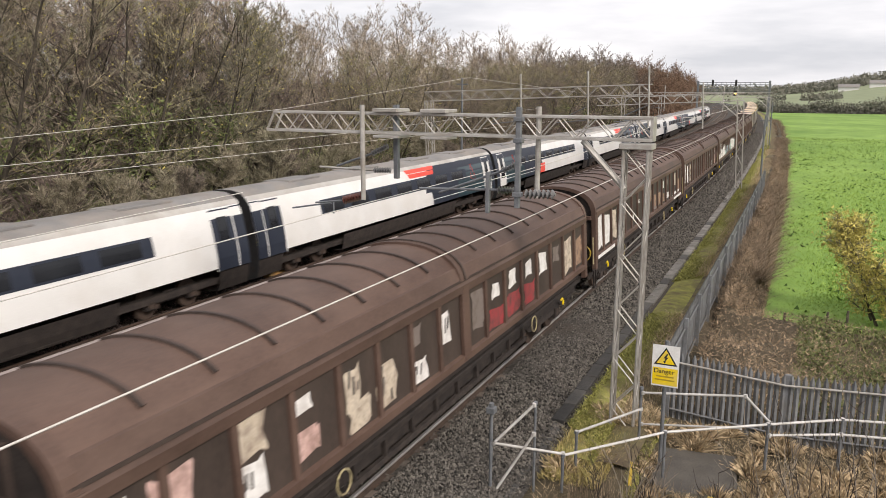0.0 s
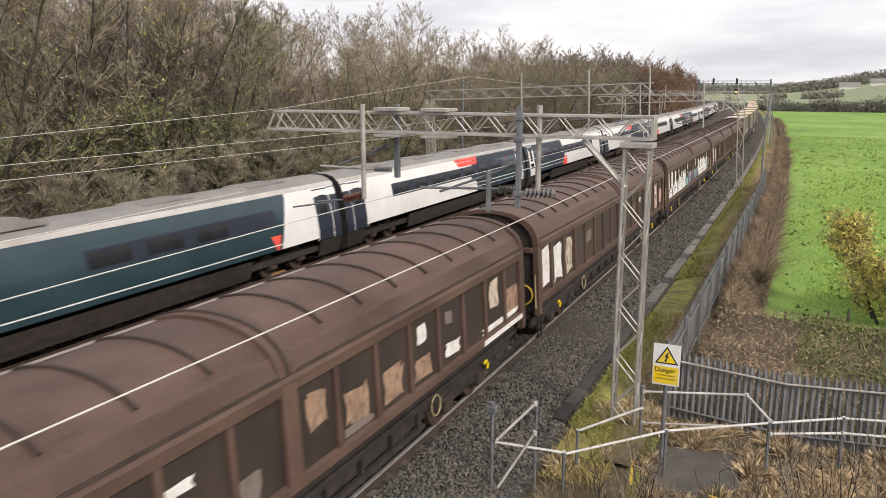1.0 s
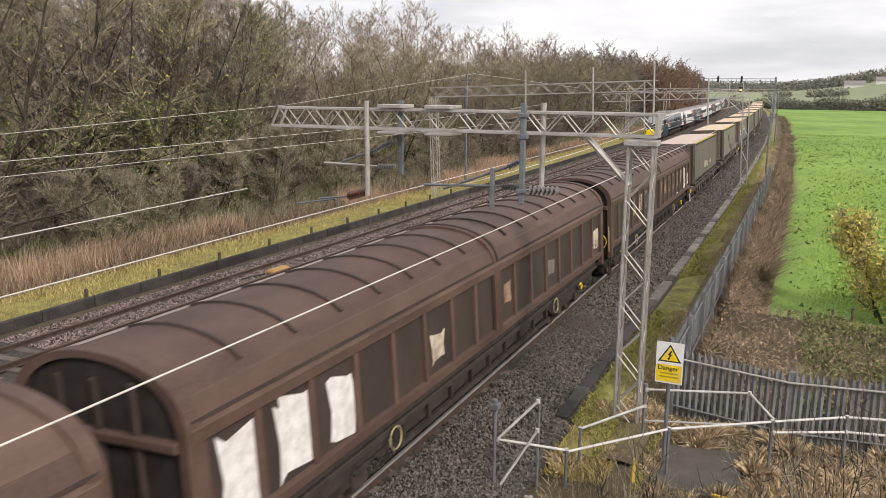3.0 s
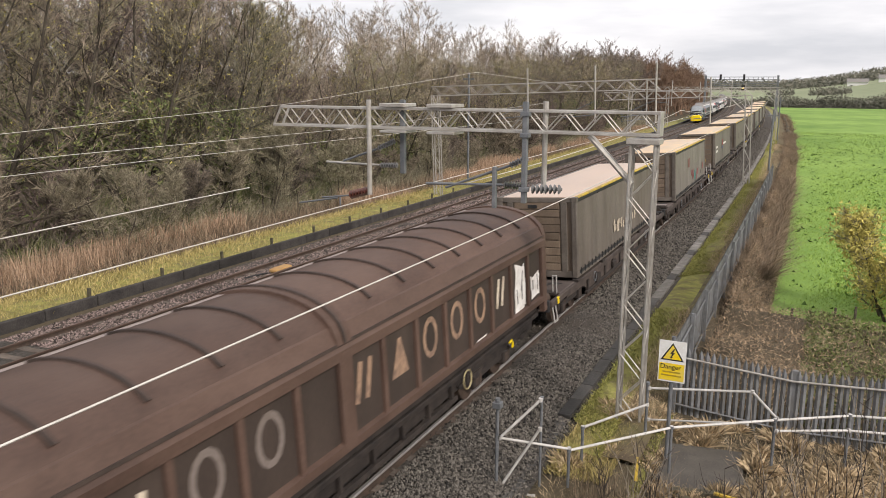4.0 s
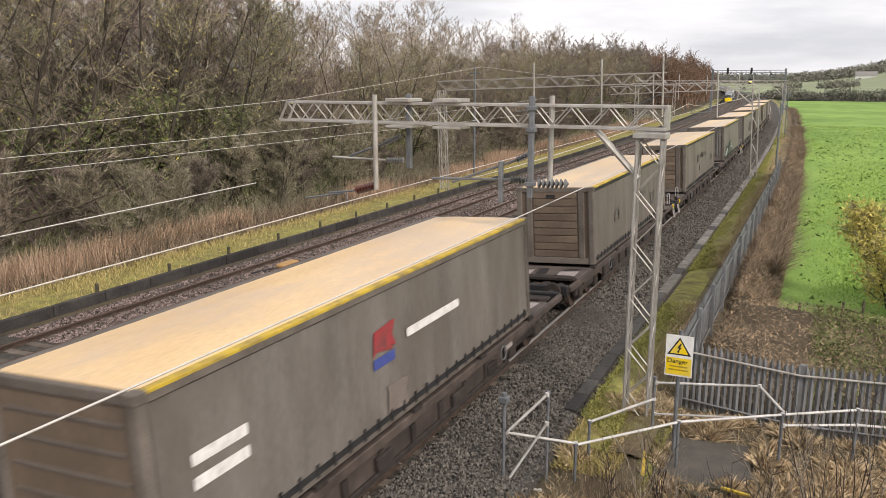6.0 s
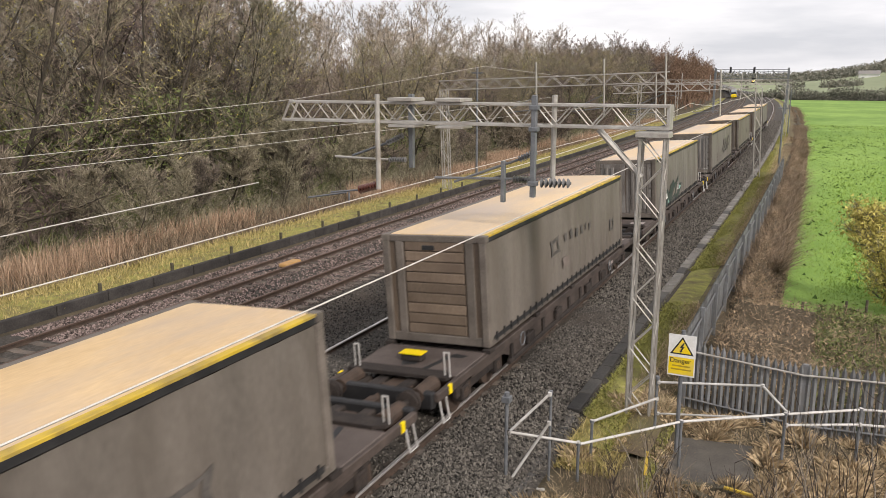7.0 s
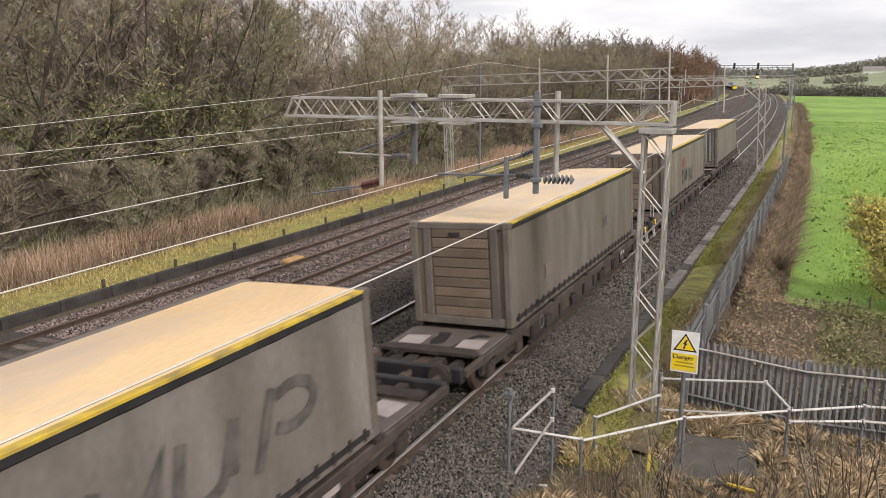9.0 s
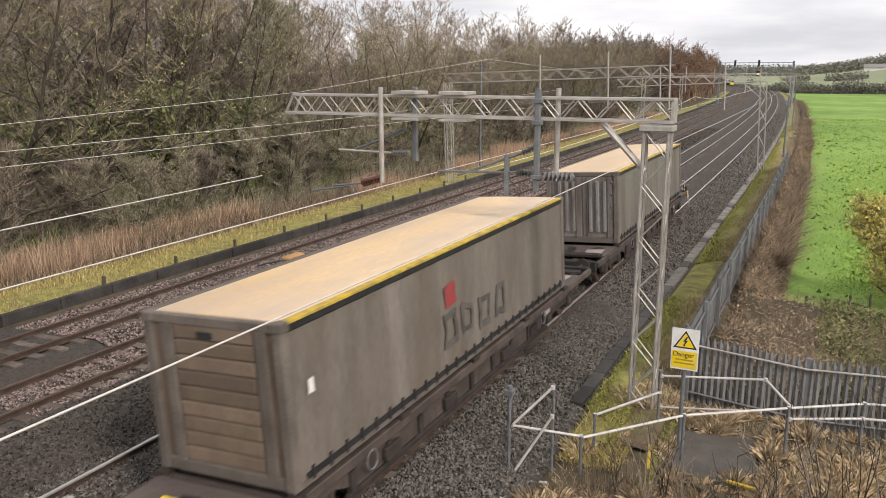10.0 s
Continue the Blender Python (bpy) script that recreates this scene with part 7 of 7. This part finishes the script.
    blades("bank_green", IVY, "green weeds at the foot of the bank", "weeds", 14000, lambda rng: (lambda x, y: (x, y, bank(x, y)))(rng.uniform(7.6, 12), rng.uniform(17.8, 27)), (0.04, 0.14), (0.02, 0.045), 1.0, 15)

    def near_ground(rng):
        while True:
            x, y = rng.uniform(3.4, 10.5), 11.3 + 6.2 * rng.random()
            if y < 11.2 + 0.9 * (x - 3.4) + rng.gauss(0, 0.7) or rng.random() < 0.22:
                if not (5.1 < x < 6.75 and 14.0 + 0.3 * (x - 5.1) < y < 16.1):
                    return (x, y, -0.48 - 0.02 * (x - 4))
    blades("dead_grass", DRYGRASS, "short straw-coloured dead grass round the steps", "grass", 42000, near_ground, (0.04, 0.22), (0.003, 0.008), 0.9, 6)
    rt, V, F = random.Random(61), [], []
    for q in range(260):
        cx, cy, cz = near_ground(rt)
        size, tall = rt.uniform(0.08, 0.26), rt.uniform(0.15, 0.46)
        for k in range(230):
            a, e = rt.uniform(0, 6.28), rt.random() ** 0.6
            bx, by = cx + size * e * math.cos(a), cy + size * e * math.sin(a)
            out, h, w = rt.uniform(0.0, 0.9) * e * tall, tall * rt.uniform(0.35, 1.0) * (1.1 - 0.5 * e), rt.uniform(0.0015, 0.0038)
            tx, ty = bx + out * math.cos(a) + rt.gauss(0, 0.09), by + out * math.sin(a) + rt.gauss(0, 0.09)
            k0 = len(V)
            V += [(bx - w * math.sin(a), by + w * math.cos(a), cz), (bx + w * math.sin(a), by - w * math.cos(a), cz), (0.5 * (bx + tx) + w, 0.5 * (by + ty), cz + 0.75 * h), (tx, ty, cz + h)]
            F += [(k0, k0 + 1, k0 + 2), (k0, k0 + 2, k0 + 3)]
    mass("grass_tussocks", V, F, DRYGRASS, "straw-coloured arching grass tussocks round the steps", "grass")
    blades("dark_stalks", BRAMBLE, "dark reddish dead stalks in the grass", "dead stalks", 1500, lambda rng: (rng.uniform(3.9, 9.5), 11.3 + 2.2 * rng.random(), -0.5), (0.3, 0.85), (0.004, 0.008), 0.25, 62)
    blades("low_moss", MOSS, "low green moss and weeds round the steps", "moss", 14000, along(3.3, 5.0, 12.9, 17.4, -0.43, 1.0, -0.02), (0.02, 0.06), (0.008, 0.02), 1.2, 63)
    blades("green_grass", GRASS, "short green grass tufts near the ballast", "grass", 5000, lambda rng: (rng.uniform(3.2, 4.4), rng.uniform(13.5, 17.4), -0.40), (0.05, 0.22), (0.006, 0.014), 0.7, 16)
    blades("field_tufts", TUFT, "dark tufts and clods in the pasture", "grass tufts", 5000, lambda rng: (lambda x, y: (x + bend(y), y, -1.02))(rng.uniform(6.8, 40) , 27 + 130 * rng.random() ** 1.4), (0.05, 0.2), (0.04, 0.16), 1.0, 17)
    blades("pasture_grass", LUSH, "short bright green pasture grass", "grass", 80000, lambda rng: (lambda y: (rng.uniform(6.3, 8 + 0.16 * y) + bend(y), y, -1.05))(27 + 130 * rng.random() ** 2.4), (0.06, 0.16), (0.02, 0.045), 0.6, 18)

    # bare saplings rising in front of the handrail
    rng = random.Random(33)
    for i, (x, y, hh) in enumerate(((5.1, 12.6, 1.5), (5.3, 12.9, 1.4), (4.6, 12.7, 0.9), (5.7, 12.8, 1.0), (6.9, 12.2, 1.7), (7.3, 12.0, 1.5), (7.55, 12.4, 2.4), (8.1, 11.8, 2.9), (7.9, 12.8, 2.0), (8.5, 12.5, 3.0), (6.3, 12.6, 1.0), (8.9, 13.0, 2.6), (7.2, 12.9, 2.3), (8.3, 13.2, 2.8), (9.2, 12.6, 3.0))):
        t = empty("bare_sapling", "thin bare sapling with whippy grey stems", "sapling", "bare saplings", "", (x, y, -0.5))
        for k in range(4):
            p, d, r = Vector((rng.uniform(-0.1, 0.1), rng.uniform(-0.1, 0.1), 0)), Vector((rng.uniform(-0.3, 0.3), rng.uniform(-0.2, 0.2), 1)).normalized(), 0.016
            way, radii, shoots = [p], [r], []
            for j in range(7):
                q = p + d * hh / 7 * rng.uniform(0.8, 1.1)
                way.append(q)
                radii.append(r * 0.8)
                if j > 0:
                    e = wander(rng, d, 0.8)
                    mid = q + e * rng.uniform(0.1, 0.25)
                    shoots.append([q, mid, mid + wander(rng, e + Vector((0, 0, 0.4)), 0.3) * rng.uniform(0.1, 0.3)])
                p, d, r = q, wander(rng, d, 0.14), r * 0.8
            bark = DARKBARK if i % 3 else SAPBARK
            st = part("stem", Shape().hose(way, radii, 5), bark, t)
            for sh in shoots:
                part("shoot", Shape().hose(sh, [0.007, 0.005, 0.002], 4), bark, st)

    # yellowing willow at the field edge
    w = empty("willow_bush", "yellow-green half-bare willow bush in the pasture", "bush", "", "", (10.5, 30.3, -1.1))
    wd, cr = tree_shapes(77, 4.4, 5, 1.4, 6)
    new("trunk", fast_mesh("trunk", wd, BARK)).parent = w
    lv, rr = Shape(), random.Random(4)
    for i in range(17000):
        c = Vector(cr.v[rr.randrange(len(cr.v))]) + Vector((rr.gauss(0, 0.15), rr.gauss(0, 0.15), rr.gauss(0, 0.15)))
        a, b = Vector((rr.gauss(0, 1), rr.gauss(0, 1), rr.gauss(0, 1))) * 0.05, Vector((rr.gauss(0, 1), rr.gauss(0, 1), rr.gauss(0, 1))) * 0.036
        lv.poly([c - a, c + b, c + a], [(0, 1, 2)])
    new("foliage", fast_mesh("foliage", lv, LEAF)).parent = w
    new("crown", fast_mesh("crown", cr, TWIG)).parent = w

    # field-edge fence posts
    for i, (x, y) in enumerate(((7.2, 26.9), (8.4, 27.0), (9.0, 26.8), (10.3, 27.1))):
        o = tagged(part("fence_stake", Shape().tube((0, 0, 0), (0.05 * (i % 2), 0, 1.15 + 0.15 * (i % 3)), 0.05, 0.04, 7), DARKTIMBER), "dark leaning timber stake at the field edge", "fence post", "field-edge stakes")
        o.location = (x, y, -1.2)

    # small stumps along the cess wall
    for i in range(10):
        y = 18 + 3.3 * i
        o = tagged(part("marker_stump", Shape().box(-0.05, 0.05, -0.05, 0.05, 0, 0.55, 0.01), DARKTIMBER), "short dark marker stump behind the cess wall", "marker", "marker stumps")
        o.matrix_basis = on_line(-14.25, y, -0.3)


def build_stones():
    """Loose ballast stones proud of the bed."""
    rng = np.random.RandomState(9)
    octa = np.array([(1, 0, 0), (-1, 0, 0), (0, 1, 0), (0, -1, 0), (0, 0, 1), (0, 0, -1)], float)
    tri = np.array([(0, 2, 4), (2, 1, 4), (1, 3, 4), (3, 0, 4), (2, 0, 5), (1, 2, 5), (3, 1, 5), (0, 3, 5)])
    def scatter(name, mat, label, patches):
        V, F, k = [], [], 0
        for x0, x1, y0, y1, n, size in patches:
            y = y0 + (y1 - y0) * rng.rand(n) ** 1.4
            x = x0 + (x1 - x0) * rng.rand(n)
            zb = np.interp(x, [a for a, b in BED], [b for a, b in BED])
            bx = -np.maximum(0, y - 25) ** 2 / 6100
            sc = size * rng.uniform(0.6, 1.4, (n, 1, 1)) * rng.uniform(0.6, 1.3, (n, 1, 3))
            j = octa[None] + rng.uniform(-0.35, 0.35, (n, 6, 3))
            a = rng.rand(n) * 6.28
            c, s = np.cos(a)[:, None], np.sin(a)[:, None]
            p = j * sc
            p = np.stack([p[..., 0] * c - p[..., 1] * s, p[..., 0] * s + p[..., 1] * c, p[..., 2]], -1)
            p += np.stack([x + bx, y, zb + 0.012], -1)[:, None]
            V.append(p.reshape(-1, 3))
            F.append((tri[None] + 6 * np.arange(n)[:, None, None] + k).reshape(-1, 3))
            k += 6 * n
        mass(name, np.concatenate(V).tolist(), np.concatenate(F).tolist(), mat, label, "ballast")
    scatter("ballast_stones", STONE, "loose angular grey ballast stones", ((0.95, 3.1, 9, 24, 24000, 0.030), (0.9, 3.0, 24, 60, 16000, 0.045), (-4.6, -1.5, 6, 30, 16000, 0.030), (-0.7, 0.9, 5, 30, 4000, 0.03), (0.9, 3.0, 55, 150, 12000, 0.075)))
    scatter("dark_ballast_stones", STONEDARK, "dark grimy ballast stones between the tracks", ((-7.0, -4.5, 7, 40, 18000, 0.030), (-7.0, -4.6, 38, 110, 5000, 0.07)))
    scatter("pale_ballast_stones", STONEPALE, "pinkish pale ballast stones round the far rails", ((-13.4, -9.3, 14, 45, 18000, 0.033), (-9.3, -7.0, 10, 45, 11000, 0.032), (-13.2, -7.2, 42, 90, 7000, 0.06)))


STONEDARK = island(material("grimy_stone", (0.1, 0.1, 0.1), (0.3, 0.3, 0.3), 0.95, 9, 60, 0.4), (0.012, 0.010, 0.009), (0.125, 0.108, 0.092))
STONEPALE = island(material("pinkish_stone", (0.1, 0.1, 0.1), (0.3, 0.3, 0.3), 0.95, 9, 60, 0.4), (0.018, 0.013, 0.011), (0.34, 0.26, 0.235))
MOSS = island(material("moss", (0.1, 0.1, 0.1), (0.2, 0.2, 0.2), 0.95, 3, 30, 0.0), (0.10, 0.105, 0.03), (0.44, 0.42, 0.12))
RUSSET = island(material("bramble_leaf", (0.1, 0.1, 0.1), (0.2, 0.2, 0.2), 0.85, 3, 30, 0.0), (0.05, 0.038, 0.024), (0.56, 0.41, 0.26))
TUFT = island(material("dark_tufts", (0.1, 0.1, 0.1), (0.2, 0.2, 0.2), 0.95, 3, 30, 0.0), (0.035, 0.07, 0.012), (0.09, 0.16, 0.03))
LUSH = island(material("lush_grass", (0.1, 0.1, 0.1), (0.2, 0.2, 0.2), 0.9, 3, 30, 0.0), (0.18, 0.29, 0.055), (0.38, 0.52, 0.12))
DARKBARK = material("dark_sapling_bark", (0.03, 0.024, 0.02), (0.085, 0.068, 0.055), 0.9, 3, 30, 0.2)
SAPBARK = material("pale_sapling_bark", (0.20, 0.17, 0.13), (0.36, 0.31, 0.25), 0.9, 3, 30, 0.2)
build_woods()
build_scrub()
build_stones()


# ---------- movement ----------
def motions():
    for ob, y_start, speed, x0 in MOVERS:
        rows = []
        for i in range(21):
            t = 0.5 * i
            # the freight starts a touch late, and gains and eases again near eight seconds
            gain = -0.6 * math.exp(-((t - 8.0) / 1.2) ** 2) - 0.3 * math.exp(-(t / 0.4) ** 2) if speed < 0 else 0.0
            rows.append((t, on_line(x0, y_start + speed * t + gain, 0.0, CANT)))
        walk(ob, rows)


motions()
